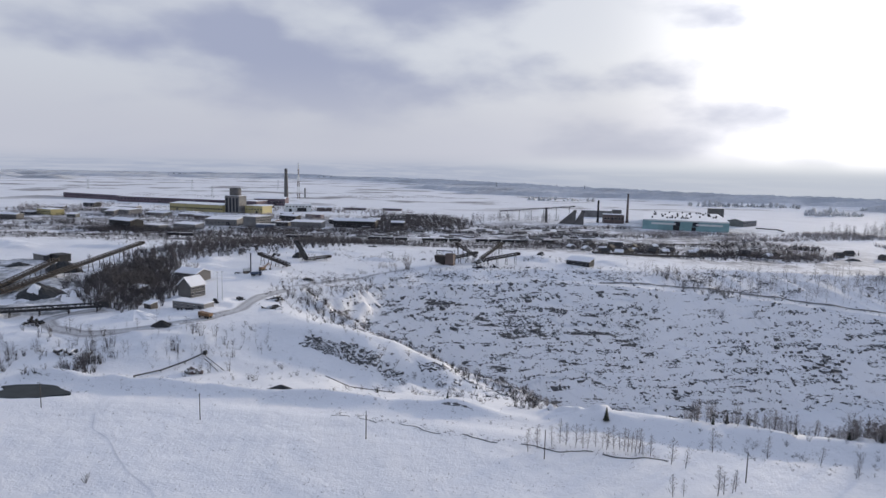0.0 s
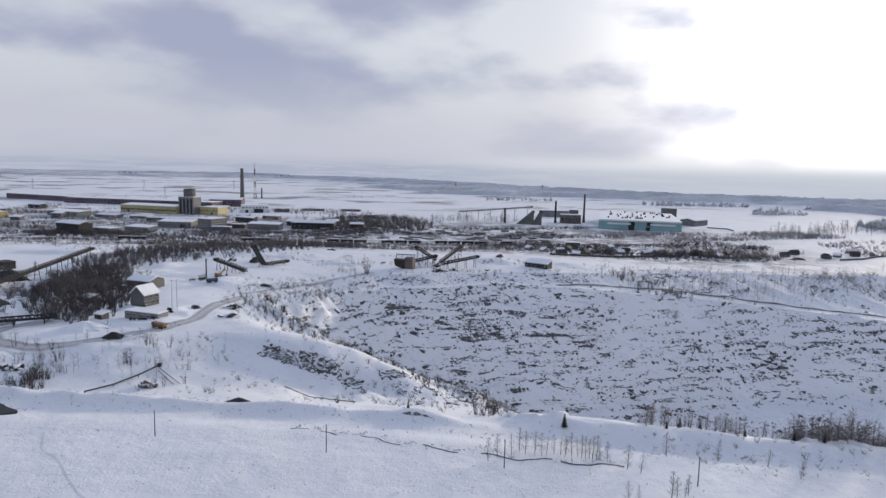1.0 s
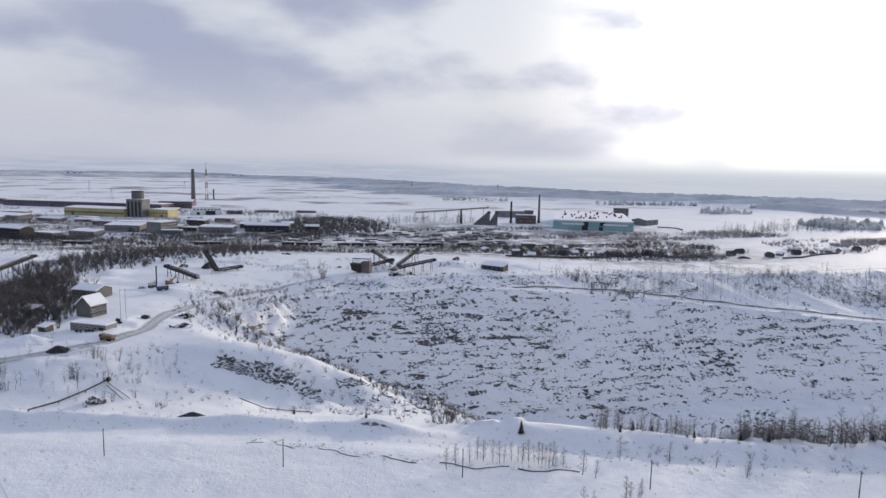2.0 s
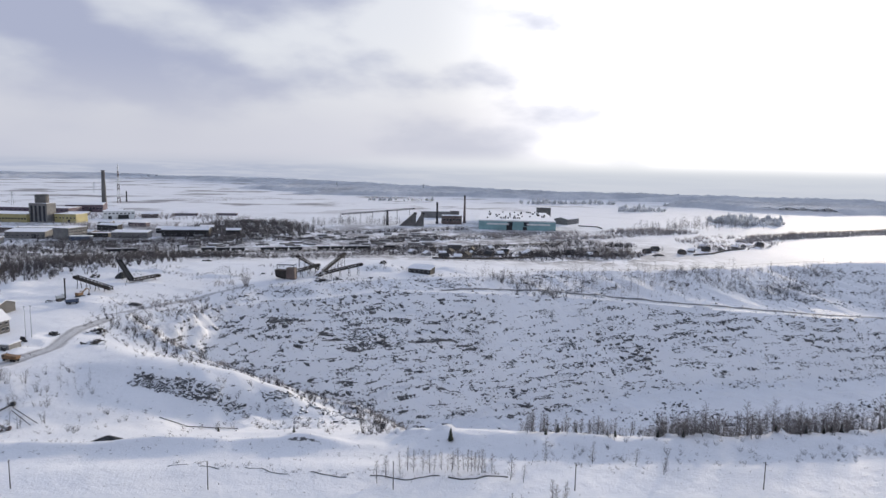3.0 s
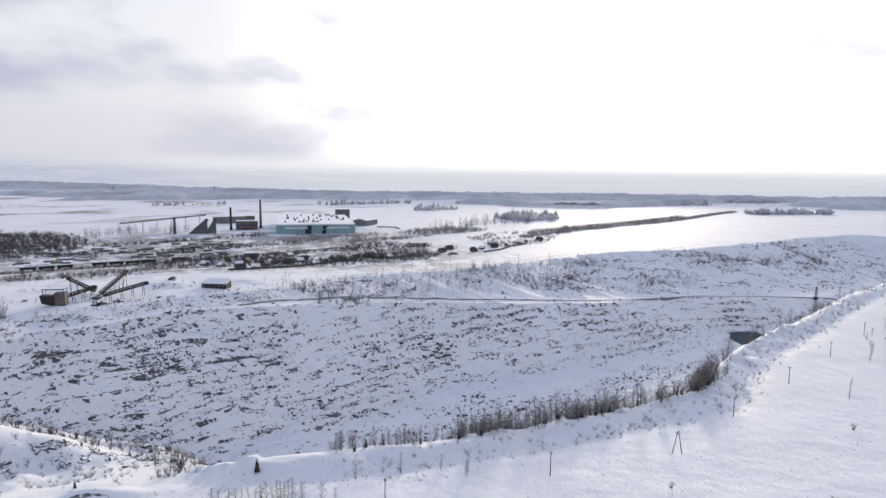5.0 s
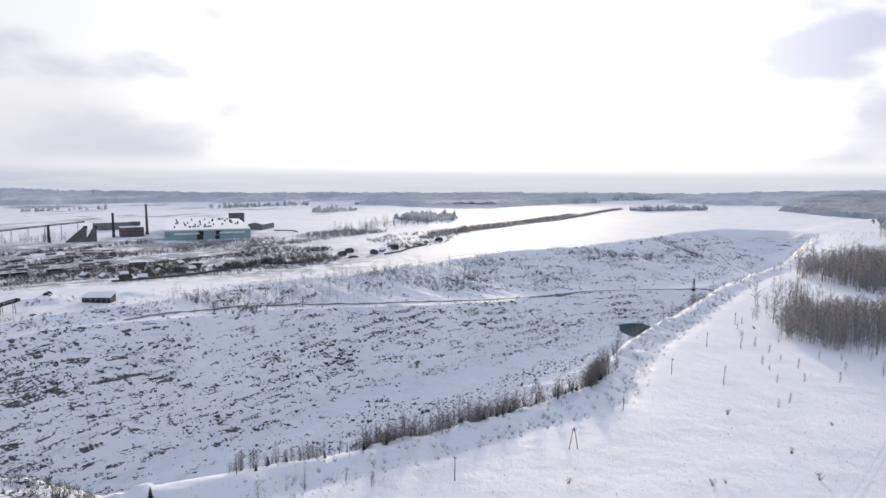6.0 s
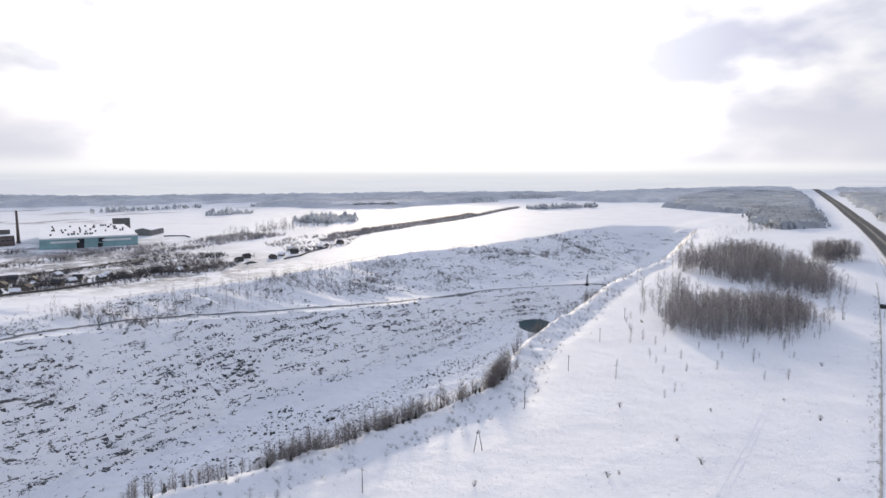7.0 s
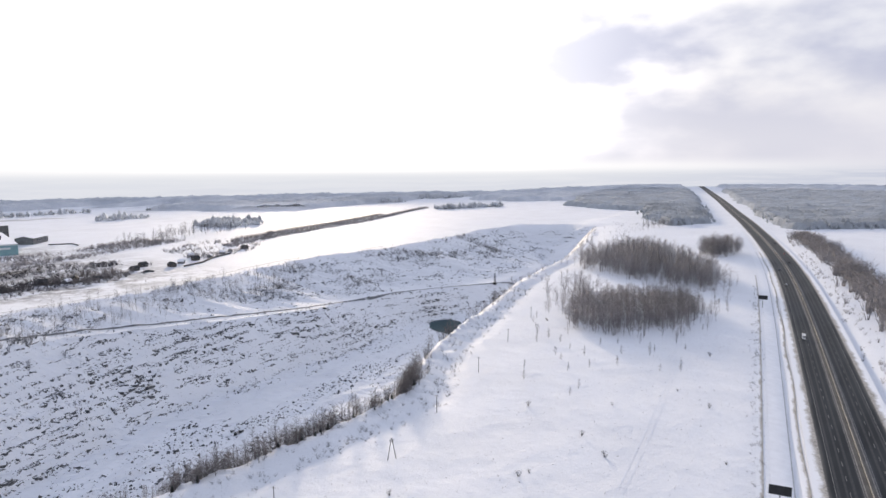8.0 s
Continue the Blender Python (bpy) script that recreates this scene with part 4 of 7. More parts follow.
planted("thicket", SHRUBS_FAR, along([(-600, 645), (-324, 680), (-100, 695), (116, 720), (330, 760)], 600, rng, 9), (M_BARK, M_TWIG), "line of scrub along the railway", "thicket", 14, 0.5)
planted("scrub", SCRUB_FAR, patchy([(-600, 590), (-300, 560), (0, 600), (110, 560), (190, 600), (340, 640), (420, 760), (250, 850), (0, 860), (-600, 780)], 4200, rng, 60, -0.05, 401, 1.0), (M_BARK, M_TWIG),
        "drifts of scrub and dry weeds in the snow", "scrub", 15, 0.4)
planted("thicket", GROVE_FAR, patchy([(140, 600), (250, 630), (340, 655), (420, 700), (470, 740), (380, 740), (250, 700), (150, 680)], 420, rng, 30, 0.15, 403, 0.7), (M_BARK, M_TWIG), "dark clumps of bare trees between garden plots", "thicket", 45, 0.3)
planted("thicket", GROVE_FAR, patchy([(480, 690), (560, 700), (640, 760), (720, 830), (600, 850), (500, 800)], 360, rng, 26, 0.1, 404, 0.6), (M_BARK, M_TWIG_WOOD), "dark clumps of bushes on the plain", "thicket", 46, 0.3)
planted("thicket", TALL, along([(520, 885), (560, 930), (640, 960), (760, 985)], 120, rng, 22), (M_BARK, M_TWIG_FROST), "loose row of bare trees beside the factory", "thicket", 47, 0.4)
planted("scrub", BUSH, in_poly([(118, 560), (240, 600), (330, 640), (300, 690), (190, 690), (110, 620)], 120, rng, 6), (M_BARK, M_TWIG), "bushes round garden plots", "scrub", 16, 0.4)
planted("thicket", GROVE_FAR, patchy([(-700, 740), (-420, 735), (-120, 770), (-60, 850), (-250, 850), (-420, 860), (-680, 840)], 1300, rng, 60, 0.0, 405, 0.75), (M_BARK, M_TWIG), "dark thickets between the railway and the factories", "thicket", 132, 0.4)
planted("thicket", GROVE_FAR, patchy([(-750, 900), (-420, 890), (-100, 930), (-60, 1100), (-150, 1250), (-420, 1220), (-800, 1250)], 1500, rng, 60, 0.0, 406, 0.75), (M_BARK, M_TWIG_WOOD), "grey thickets among the factory halls", "thicket", 133, 0.4)
# quarry: bushes on brink and walls
n_rim = np.concatenate([along(FAR_RIM[9:], 620, rng, 6, 5), along(FAR_RIM[3:12], 420, rng, 14, 22)])
planted("scrub", BUSH, n_rim, (M_BARK, M_TWIG), "bare brown bushes along the quarry brink", "scrub", 17, 0.5)
planted("scrub", YOUNG, sized(in_poly([(130, 490), (250, 520), (330, 545), (340, 500), (240, 480), (150, 462)], 300, rng, 8), 1.6), (M_BARK, M_TWIG_WOOD), "pale birch saplings on the quarry slope", "scrub", 18, 0.4)
planted("scrub", YOUNG, sized(in_poly([(330, 545), (470, 575), (560, 585), (500, 520), (380, 505)], 240, rng, 8), 1.5), (M_BARK, M_TWIG_WOOD), "pale birch saplings on the quarry slope", "scrub", 19, 0.4)
planted("scrub", BUSH, in_poly([(88, 424), (100, 418), (116, 416), (130, 420), (126, 428), (100, 431)], 80, rng, 2), (M_BARK, M_TWIG), "dark clump of bushes on a quarry ledge", "scrub", 20, 0.4)
planted("scrub", BUSH, np.concatenate([along(SPUR, 190, rng, 6, 0), along(SPUR, 70, rng, 7, 14)]), (M_BARK, M_TWIG), "brown bushes along the snowy spur", "scrub", 21, 0.45)
planted("scrub", BUSH, in_poly([(-100, 330), (-60, 290), (-20, 225), (30, 215), (10, 250), (-60, 300), (-80, 360)], 260, rng, 8), (M_BARK, M_TWIG), "small bushes and dry stalks in the hollow", "scrub", 22, 0.5)
planted("scrub", YOUNG, in_poly([(-150, 230), (-100, 228), (-70, 250), (-90, 268), (-140, 262)], 42, rng, 5), (M_BARK, M_TWIG), "bare saplings on the slope below the works", "scrub", 23, 0.4)
planted("scrub", BUSH, in_poly([(60, 430), (200, 440), (320, 480), (420, 470), (520, 460), (640, 420), (500, 380), (300, 420), (200, 415), (90, 400)], 420, rng, 10), (M_BARK, M_TWIG), "dry weeds and bushes on the quarry wall", "scrub", 24, 0.6)
planted("scrub", BUSH, patchy([(330, 548), (480, 580), (620, 582), (800, 576), (1050, 590), (1000, 520), (760, 470), (560, 490), (400, 500)], 1500, rng, 40, 0.0, 407, 1.9), (M_BARK, M_TWIG_FROST), "frosted weeds and bushes on the upper quarry slope", "scrub", 25, 0.5)
planted("scrub", BUSH, along(NEAR_RIM[2:13], 340, rng, 4.5, -9), (M_BARK, M_TWIG_FROST), "frosted bushes in the ditch along the field", "scrub", 26, 0.45)
planted("scrub", HIGH, sized(along(NEAR_RIM[11:17], 130, rng, 6, 3), 0.5), (M_BARK, M_TWIG_WOOD), "young trees on the quarry brink", "scrub", 27, 0.4)
SIDE = [(x, float(highway_y(x)) + 34) for x in range(150, 620, 20)]
planted("scrub", BUSH, sized(along(SIDE, 330, rng, 1.6), 0.55), (M_BARK, M_TWIG_FROST), "row of weeds between the field and the side road", "scrub", 28, 0.6)
planted("dry_grass", [shrub(0.7, s, 7, 0.8, 2.2, 0) for s in (71, 72)], in_poly([(-130, 120), (-40, 190), (20, 178), (70, 160), (190, 130), (330, 150), (400, 60), (330, 45), (160, 40), (60, 100)], 620, rng, 4), (M_BARK, M_TWIG),
        "dry grass tufts sticking out of the snow field", "dry grass", 29, 0.5)


# ---- broken stone on the quarry walls and floor ----
def stone(seed):
    r = np.random.default_rng(seed)
    v = np.array([(1, 0, 0), (-1, 0, 0), (0, 1, 0), (0, -1, 0), (0, 0, 0.8), (0, 0, -0.6)], float) * r.uniform(0.6, 1.3, (6, 1)) + r.normal(0, 0.15, (6, 3))
    t = [(0, 2, 4), (2, 1, 4), (1, 3, 4), (3, 0, 4), (2, 0, 5), (1, 2, 5), (3, 1, 5), (0, 3, 5)]
    return v, np.array(t), np.zeros(8, int)


STONES = [stone(s) for s in range(7)]


def strewn(poly, n, seed, lump, cut, size, label):
    """Stones in patches and rows within an outline."""
    r = np.random.default_rng(seed)
    q = np.array(in_poly(poly, n * 8, r))
    keep = rough(q[:, 0] * 0.4, q[:, 1] * 1.7 - q[:, 0] * 0.25, lump, 4, seed, 0.6) > cut
    q = q[keep][:n]
    s = size * r.gamma(2.0, 0.5, len(q)).clip(0.35, 3.2)
    planted("broken_stone", STONES, np.concatenate([q, s[:, None]], 1), (M_ROCK, M_ROCK), label, "broken stone", seed, 0.2, 0.0)


def block(seed):
    """A broken slab: dark ragged sides under a lid of snow."""
    r = np.random.default_rng(seed)
    n = 5
    t = np.sort(r.uniform(0, 2 * math.pi, n) * 0.35 + np.arange(n) * 2 * math.pi / n)
    k = r.uniform(0.75, 1.25, n)
    tilt = r.normal(0, 0.32, 2)
    low = np.stack([np.cos(t) * k * 1.15, np.sin(t) * k * 0.7, np.full(n, -0.9)], 1)
    top = np.stack([np.cos(t) * k, np.sin(t) * k * 0.55, 0.45 + tilt[0] * np.cos(t) + tilt[1] * np.sin(t) + r.normal(0, 0.08, n)], 1)
    v = np.concatenate([low, top, [[0, 0, 0.52]]])
    f = [q for i in range(n) for q in ((i, (i + 1) % n, n + (i + 1) % n), (i, n + (i + 1) % n, n + i))] + [(n + i, n + (i + 1) % n, 2 * n) for i in range(n)]
    return v, np.array(f), np.array([0] * (2 * n) + [1] * n)


BLOCKS = [block(s) for s in range(400, 412)]


def ledge_blocks(poly, n, seed, size, cut, band, label, loose=0.10, steep=0.22):
    """Slabs in broken rows along the beds of the rock, and some scattered between."""
    r = np.random.default_rng(seed)
    q = np.array(in_poly(poly, n * 14, r))
    x, y = q[:, 0], q[:, 1]
    z = surface(x, y)
    gx, gy = (surface(x + 2, y) - surface(x - 2, y)) / 4, (surface(x, y + 2) - surface(x, y - 2)) / 4
    row = np.sin(2 * math.pi * (z / band + 0.55 * rough(x, y, 55, 3, seed)))
    gate = rough(x * 0.55, y * 1.2, 26, 4, seed + 3, 0.65)
    g = np.hypot(gx, gy)
    keep = ((row > 0.25) & (gate > cut) & (g > steep)) | ((r.random(len(q)) < loose) & (g > 0.12) & (gate > cut - 0.5))
    q, gx, gy, z = q[keep][:n], gx[keep][:n], gy[keep][:n], z[keep][:n]
    V, T, M, k = [], [], [], 0
    turn = np.arctan2(gy, gx) + math.pi / 2 + r.normal(0, 0.45, len(q))
    big = size * r.gamma(1.6, 0.62, len(q)).clip(0.3, 3.6)
    for (px, py), a, s, h in zip(q, turn, big, z):
        v, t, m = BLOCKS[r.integers(len(BLOCKS))]
        w = s * r.uniform(0.7, 1.6)
        c, e = math.cos(a), math.sin(a)
        V.append(np.stack([v[:, 0] * w * c - v[:, 1] * s * e + px, v[:, 0] * w * e + v[:, 1] * s * c + py, v[:, 2] * min(s, 1.5) * 0.9 + h], 1))
        T.append(t + k)
        M.append(m)
        k += len(v)
    me = mesh_np("broken_stone", np.concatenate(V), np.concatenate(T), M_ROCK)
    me.materials.append(M_SNOW)
    me.polygons.foreach_set("material_index", np.concatenate(M).astype(np.int32))
    return tagged(new("broken_stone", me), label, "broken stone", kind="stuff")


WALL = [(-70, 405), (-27, 440), (51, 464), (103, 472), (195, 514), (289, 534), (420, 520), (560, 500), (680, 430), (640, 380), (540, 392), (440, 400), (330, 395), (220, 385), (140, 365), (70, 340), (20, 340), (-40, 370)]
ledge_blocks(WALL, 9500, 301, 0.43, 0.04, 6.4, "dark broken slabs lying in rows on the snowy quarry wall", 0.035, 0.3)
ledge_blocks([(-70, 405), (-27, 440), (51, 464), (120, 474), (210, 440), (210, 390), (70, 340), (20, 340), (-40, 370)], 3600, 309, 0.42, -0.25, 5.0, "dark broken stone on the near part of the quarry wall", 0.05, 0.3)
ledge_blocks(WALL, 800, 302, 0.9, 0.3, 9.5, "large dark blocks along the quarry ledges", 0.004, 0.45)
strewn([(130, 380), (240, 420), (360, 420), (480, 410), (560, 380), (470, 330), (340, 300), (220, 290), (150, 320)], 3000, 303, 24, 0.3, 0.5, "rubble of grey stone strewn over the quarry floor")
ledge_blocks([(-20, 264), (2, 264), (20, 254), (26, 236), (10, 236), (-8, 248)], 700, 304, 0.36, -0.2, 4.0, "dark broken stone on the slopes of the hollow")
ledge_blocks([(420, 540), (560, 578), (760, 572), (980, 588), (1100, 560), (1080, 470), (860, 430), (700, 440), (500, 500)], 4500, 305, 0.6, -0.2, 7.0, "grey slabs and stones on the far quarry slope", 0.10, 0.12)
ledge_blocks([(-97, 372), (-76, 330), (-50, 304), (-22, 294), (6, 284), (24, 262), (30, 232), (60, 260), (40, 320), (-30, 350), (-70, 400)], 1500, 307, 0.4, 0.0, 4.5, "dark broken slabs on the side of the spur")
planted("scrub", BUSH, patchy([(-160, 232), (-60, 216), (-30, 226), (-60, 300), (-80, 380), (-60, 430), (0, 470), (100, 500), (60, 540), (-120, 520), (-110, 300)], 460, rng, 18, 0.2, 415, 1.0), (M_BARK, M_TWIG), "drifts of bare bushes and weeds round the works", "scrub", 311, 0.5)
planted("scrub", YOUNG, in_poly([(-70, 470), (-40, 465), (-30, 490), (-60, 500)], 26, rng, 3), (M_BARK, M_TWIG), "clump of bare saplings on the plateau", "scrub", 312, 0.4)
planted("dry_grass", [shrub(0.8, s, 7, 0.8, 1.3, 0) for s in (73, 74)], in_poly([(-170, 215), (-40, 205), (-20, 225), (-60, 260), (-60, 300), (-90, 420), (90, 500), (60, 560), (-160, 560), (-130, 420), (-115, 330), (-115, 250)], 450, rng, 3), (M_BARK, M_TWIG),
        "dry weeds sticking out of the snow round the works", "dry grass", 313, 0.6)
planted("dry_grass", [shrub(0.8, s, 7, 0.8, 2.4, 0) for s in (75, 76)], np.concatenate([along([(-160, 212), (-60, 208), (0, 196), (60, 178), (110, 165)], 500, rng, 5), along(NEAR_RIM[:10], 200, rng, 6, -14)]), (M_BARK, M_TWIG),
        "dry weeds along the ditch", "dry grass", 314, 0.6)

planted("thicket", GROVE_FAR, sized(in_poly([(292, 640), (330, 632), (380, 668), (372, 700), (330, 690), (300, 668)], 170, rng, 6), 0.85), (M_BARK, M_TWIG_BELT), "grey grove of bare trees beyond the quarry", "thicket", 358, 0.35)
# rows of scrub along tracks and plot edges on the plain
for k, (line, n, tall) in enumerate((([(-620, 612), (-380, 600), (-160, 620), (60, 640)], 150, 0.9), ([(-640, 760), (-300, 770), (-40, 780)], 150, 1.2), ([(-660, 815), (-380, 825), (-150, 815)], 130, 1.3), ([(-700, 868), (-420, 880), (-200, 850)], 130, 1.3),
                                     ([(-740, 945), (-480, 955), (-180, 930)], 130, 1.4), ([(-760, 1040), (-520, 1060)], 90, 1.4), ([(20, 905), (160, 930), (240, 960)], 110, 1.3), ([(60, 800), (200, 830), (260, 850)], 90, 1.0))):
    planted("scrub", SCRUB_FAR, sized(along(line, 2 * n, rng, 6), tall), (M_BARK, M_TWIG), "ragged row of dark scrub across the plain", "scrub", 330 + k, 0.5)
planted("scrub", BUSH, patchy([(-110, 400), (-70, 420), (-20, 452), (40, 470), (100, 482), (90, 462), (20, 425), (-50, 400), (-70, 370), (-40, 320), (-75, 300), (-110, 340)], 260, rng, 16, -0.1, 408, 1.2), (M_BARK, M_TWIG), "bare bushes along the edge of the works", "scrub", 340, 0.4)
ledge_blocks([(-66, 266), (-44, 261), (-24, 255), (-22, 250), (-44, 255), (-68, 260)], 950, 306, 0.36, -9.0, 30.0, "dark broken rock outcrop on the slope of the hollow", 0.5, 0.2)
ledge_blocks([(228, 449), (250, 452), (268, 446), (262, 436), (240, 432), (226, 438)], 46, 308, 1.5, -9.0, 30.0, "bare grey rock face on the quarry wall", 1.0, 0.05)
planted("hedge", HEDGE, sized(along([(620, 812), (760, 856), (946, 895), (1150, 952)], 700, rng, 6), 1.3), (M_BARK, M_TWIG_WOOD), "second row of the long hedge on the plain", "hedge", 345, 0.3)
planted("thicket", GROVE, sized(along([(-214, 430), (-225, 480), (-206, 530), (-200, 590), (-150, 615), (-60, 625)], 560, rng, 14), 0.6), (M_BARK, M_TWIG), "dark band of bare bushes between the houses and the railway", "thicket", 346, 0.4)
planted("thicket", GROVE_FAR, sized(along([(-470, 772), (-380, 768), (-330, 775)], 160, rng, 7), 0.8), (M_BARK, M_TWIG), "dark clump of bare trees before the warehouses", "thicket", 347, 0.3)
planted("thicket", HIGH, sized(in_poly([(-62, 440), (-46, 442), (-42, 452), (-58, 454)], 16, rng, 2), 0.42), (M_BARK, M_TWIG_WOOD), "clump of bare bushes on the plateau", "thicket", 348, 0.3)
tree_thing("willow", shrub(12.5, 361, 64, 0.40, 0.40), M_BARK, M_TWIG_WOOD, "large round bare willow bush on the snowy plateau", "willow", pose(-39, 444, ground_z(-39, 444) - 0.2))
planted("thicket", GROVE_FAR, patchy([(-168, 234), (-140, 238), (-130, 222), (-150, 213), (-170, 219)], 60, rng, 12, -0.3, 413, 0.5), (M_BARK, M_TWIG), "dark clump of bare bushes on the mound", "thicket", 356, 0.3)
planted("scrub", GROVE_FAR, sized(in_poly([(-95, 388), (-62, 372), (-36, 392), (-72, 414)], 70, rng, 4), 0.36), (M_BARK, M_TWIG_WOOD), "brown bushes in the corner of the quarry", "scrub", 357, 0.4)
planted("scrub", GROVE, sized(in_poly([(150, 492), (180, 500), (205, 470), (190, 446), (165, 462)], 60, rng, 4), 0.55), (M_BARK, M_TWIG_FROST), "frosted bushes on the upper quarry wall", "scrub", 349, 0.4)
planted("thicket", HIGH, np.concatenate([patchy([(-190, 262), (-150, 258), (-120, 236), (-130, 224), (-175, 226), (-200, 245)], 60, rng, 12, -0.1, 409, 0.5), patchy([(-112, 262), (-92, 250), (-80, 232), (-100, 226), (-118, 244)], 26, rng, 9, -0.1, 410, 0.45)]), (M_BARK, M_TWIG), "bare bushes on the slope below the works", "thicket", 350, 0.3)
planted("scrub", GROVE, sized(np.concatenate([along(SPUR[:5], 70, rng, 5, -3), along(SPUR[3:], 40, rng, 5, -3)]), 0.42), (M_BARK, M_TWIG), "brown bushes on the crest of the spur", "scrub", 351, 0.4)
# ---- field: poles, saplings, creek ----
def on_ground(x, y, turn=0.0, lift=0.0):
    return pose(x, y, ground_z(x, y) + lift, 0, 0, turn)


def utility_pole(m, h=8.0):
    ob = thing("utility_pole", "thin dark wooden utility pole standing in the snow", "utility pole", m, "poles of the power line")
    part("post", beam("post", M_WOOD, ((0, 0, -0.6), (0, 0, h), 0.30, 0.22), sides=7), ob)
    part("crossarm", beam("crossarm", M_DARKSTEEL, ((-0.8, 0, h - 0.5), (0.8, 0, h - 0.5), 0.12)), ob)
    ins = beam("insulator", M_WHITEPANEL, ((0, 0, 0), (0, 0, 0.22), 0.12, 0.08), sides=6)
    for x, z in ((-0.7, h - 0.44), (0.7, h - 0.44), (0, h - 0.02)):
        part("insulator", ins, ob, m=pose(x, 0, z))
    return ob


first = utility_pole(on_ground(-128.6, 186.8, 10))
for x, y in ((-76.6, 181.1), (-25.8, 172.2), (22.9, 163.5), (71.4, 154.1), (123.3, 145.4), (216.6, 149.3), (272.7, 162.1), (332.5, 177.3), (395.1, 193.0), (461.0, 209.9)):
    copy_thing(first, on_ground(x, y, 100 if x > 200 else 95))


def angle_pole(m, h=8.0):
    ob = thing("utility_pole", "wooden two-legged corner pole of the power line", "utility pole", m, "poles of the power line")
    part("leg", beam("leg", M_WOOD, ((-1.7, 0, -0.5), (-0.1, 0, h), 0.30, 0.22), sides=7), ob)
    part("leg", beam("leg", M_WOOD, ((1.7, 0, -0.5), (0.1, 0, h), 0.30, 0.22), sides=7), ob)
    part("crossarm", beam("crossarm", M_DARKSTEEL, ((-1.0, 0, h - 0.8), (1.0, 0, h - 0.8), 0.14), ((-0.6, 0, h - 1.3), (0.6, 0, h - 1.3), 0.12)), ob)
    ins = beam("insulator", M_WHITEPANEL, ((0, 0, 0), (0, 0, 0.25), 0.14, 0.09), sides=6)
    for x in (-0.9, 0.9):
        part("insulator", ins, ob, m=pose(x, 0, h - 0.72))
    return ob


angle_pole(on_ground(170.4, 137.0, -30))
for x, y in ((-1089, 1825), (-834, 1943), (-582, 1463), (-612, 2089), (430, 2350), (120, 2500)):
    ob = thing("power_pylon", "grey lattice power pylon far out on the plain", "pylon", on_ground(x, y, 20), "pylons on the plain")
    part("mast", beam("mast", M_STEEL, *[((sx * 2.2, sy * 2.2, 0), (sx * 0.4, sy * 0.4, 30), 0.5) for sx in (-1, 1) for sy in (-1, 1)]), ob)
    part("crossarm", beam("crossarm", M_STEEL, ((-5, 0, 24), (5, 0, 24), 0.5), ((-3.5, 0, 28), (3.5, 0, 28), 0.5)), ob)

ribbon("footpath", M_TRODDEN, [(-110, 184), (-104, 172), (-96, 166), (-88, 156), (-80, 147), (-70, 139), (-66, 130), (-58, 122), (-52, 108)], -0.22, 0.22, 0.05, "faint trodden footpath across the snow field", "path", 1.5, 1)
planted("dry_grass", [shrub(0.8, s, 8, 0.9, 1.2, 0) for s in (79, 80)], np.concatenate([patchy([(-150, 130), (-60, 90), (20, 120), (30, 165), (-60, 180), (-140, 190)], 420, rng, 14, 0.35, 414, 0.9)[:, :2], in_poly([(-150, 130), (-60, 90), (60, 120), (40, 165), (-60, 180), (-140, 190)], 130, rng, 3)]), (M_BARK, M_TWIG_BELT), "patches of brown dry grass in the snow field", "dry grass", 316, 0.5)
SAP_LABEL = "bare young birch sapling standing in the snow"
sap_a = tree_thing("birch_sapling", birch(7.2, 101, 0.15, 38, 6, 0.08, 1.5), M_BARK, M_TWIG_WOOD, SAP_LABEL, "tree", on_ground(28.5, 173.9), group="saplings on the field")
sap_b = tree_thing("birch_sapling", birch(6.4, 102, 0.17, 34, 6, 0.08, 1.5), M_BARK, M_TWIG_WOOD, SAP_LABEL, "tree", on_ground(32.8, 173.1), group="saplings on the field")
sap_c = tree_thing("birch_sapling", birch(5.4, 103, 0.16, 30, 5, 0.1, 1.6), M_BARK, M_TWIG_WOOD, SAP_LABEL, "tree", on_ground(36.0, 172.6), group="saplings on the field")
bush_a = tree_thing("field_bush", shrub(3.2, 104, 22, 0.5, 0.9), M_BARK, M_TWIG, "bare brown bush standing alone in the snow", "bush", on_ground(184, 93), "crown", "bushes on the field")
r2 = np.random.default_rng(77)
near_saplings = [(21.8, 170.2), (38.2, 172.5), (39.9, 172), (41.5, 172.3), (43, 171.7), (44.6, 171.6), (46.5, 170.4), (49.2, 169), (50.4, 169.4), (47.6, 170.2), (50.9, 145.7), (53.5, 146.1), (61.9, 147.1), (63.5, 147.7), (65.9, 148.7), (67.0, 149.5), (100.7, 158.4), (102, 159.5), (19, 168), (56, 163), (59, 161), (30, 172.6), (34.5, 171.4), (40.8, 170.8), (45.5, 170.5), (48.3, 169.6), (26, 171.6), (52, 168), (70, 172), (96, 166), (84, 170)]
field_saplings = [(268.8, 110.6), (278.4, 110.3), (350.3, 97.8), (331.1, 76.3), (324.2, 85.1), (276.9, 138.3), (488, 82.5), (492, 84), (324, 107.3), (322.2, 142), (314.6, 135), (342.2, 163), (352, 160), (347, 150), (362, 120), (355, 128), (372, 110), (330, 128), (345, 112), (360, 98), (384, 92), (372, 84), (410, 96), (425, 86), (446, 92), (470, 96), (505, 92), (520, 95), (300, 125), (312, 118), (338, 140), (292, 146), (358, 170), (372, 178), (384, 186), (398, 190)]
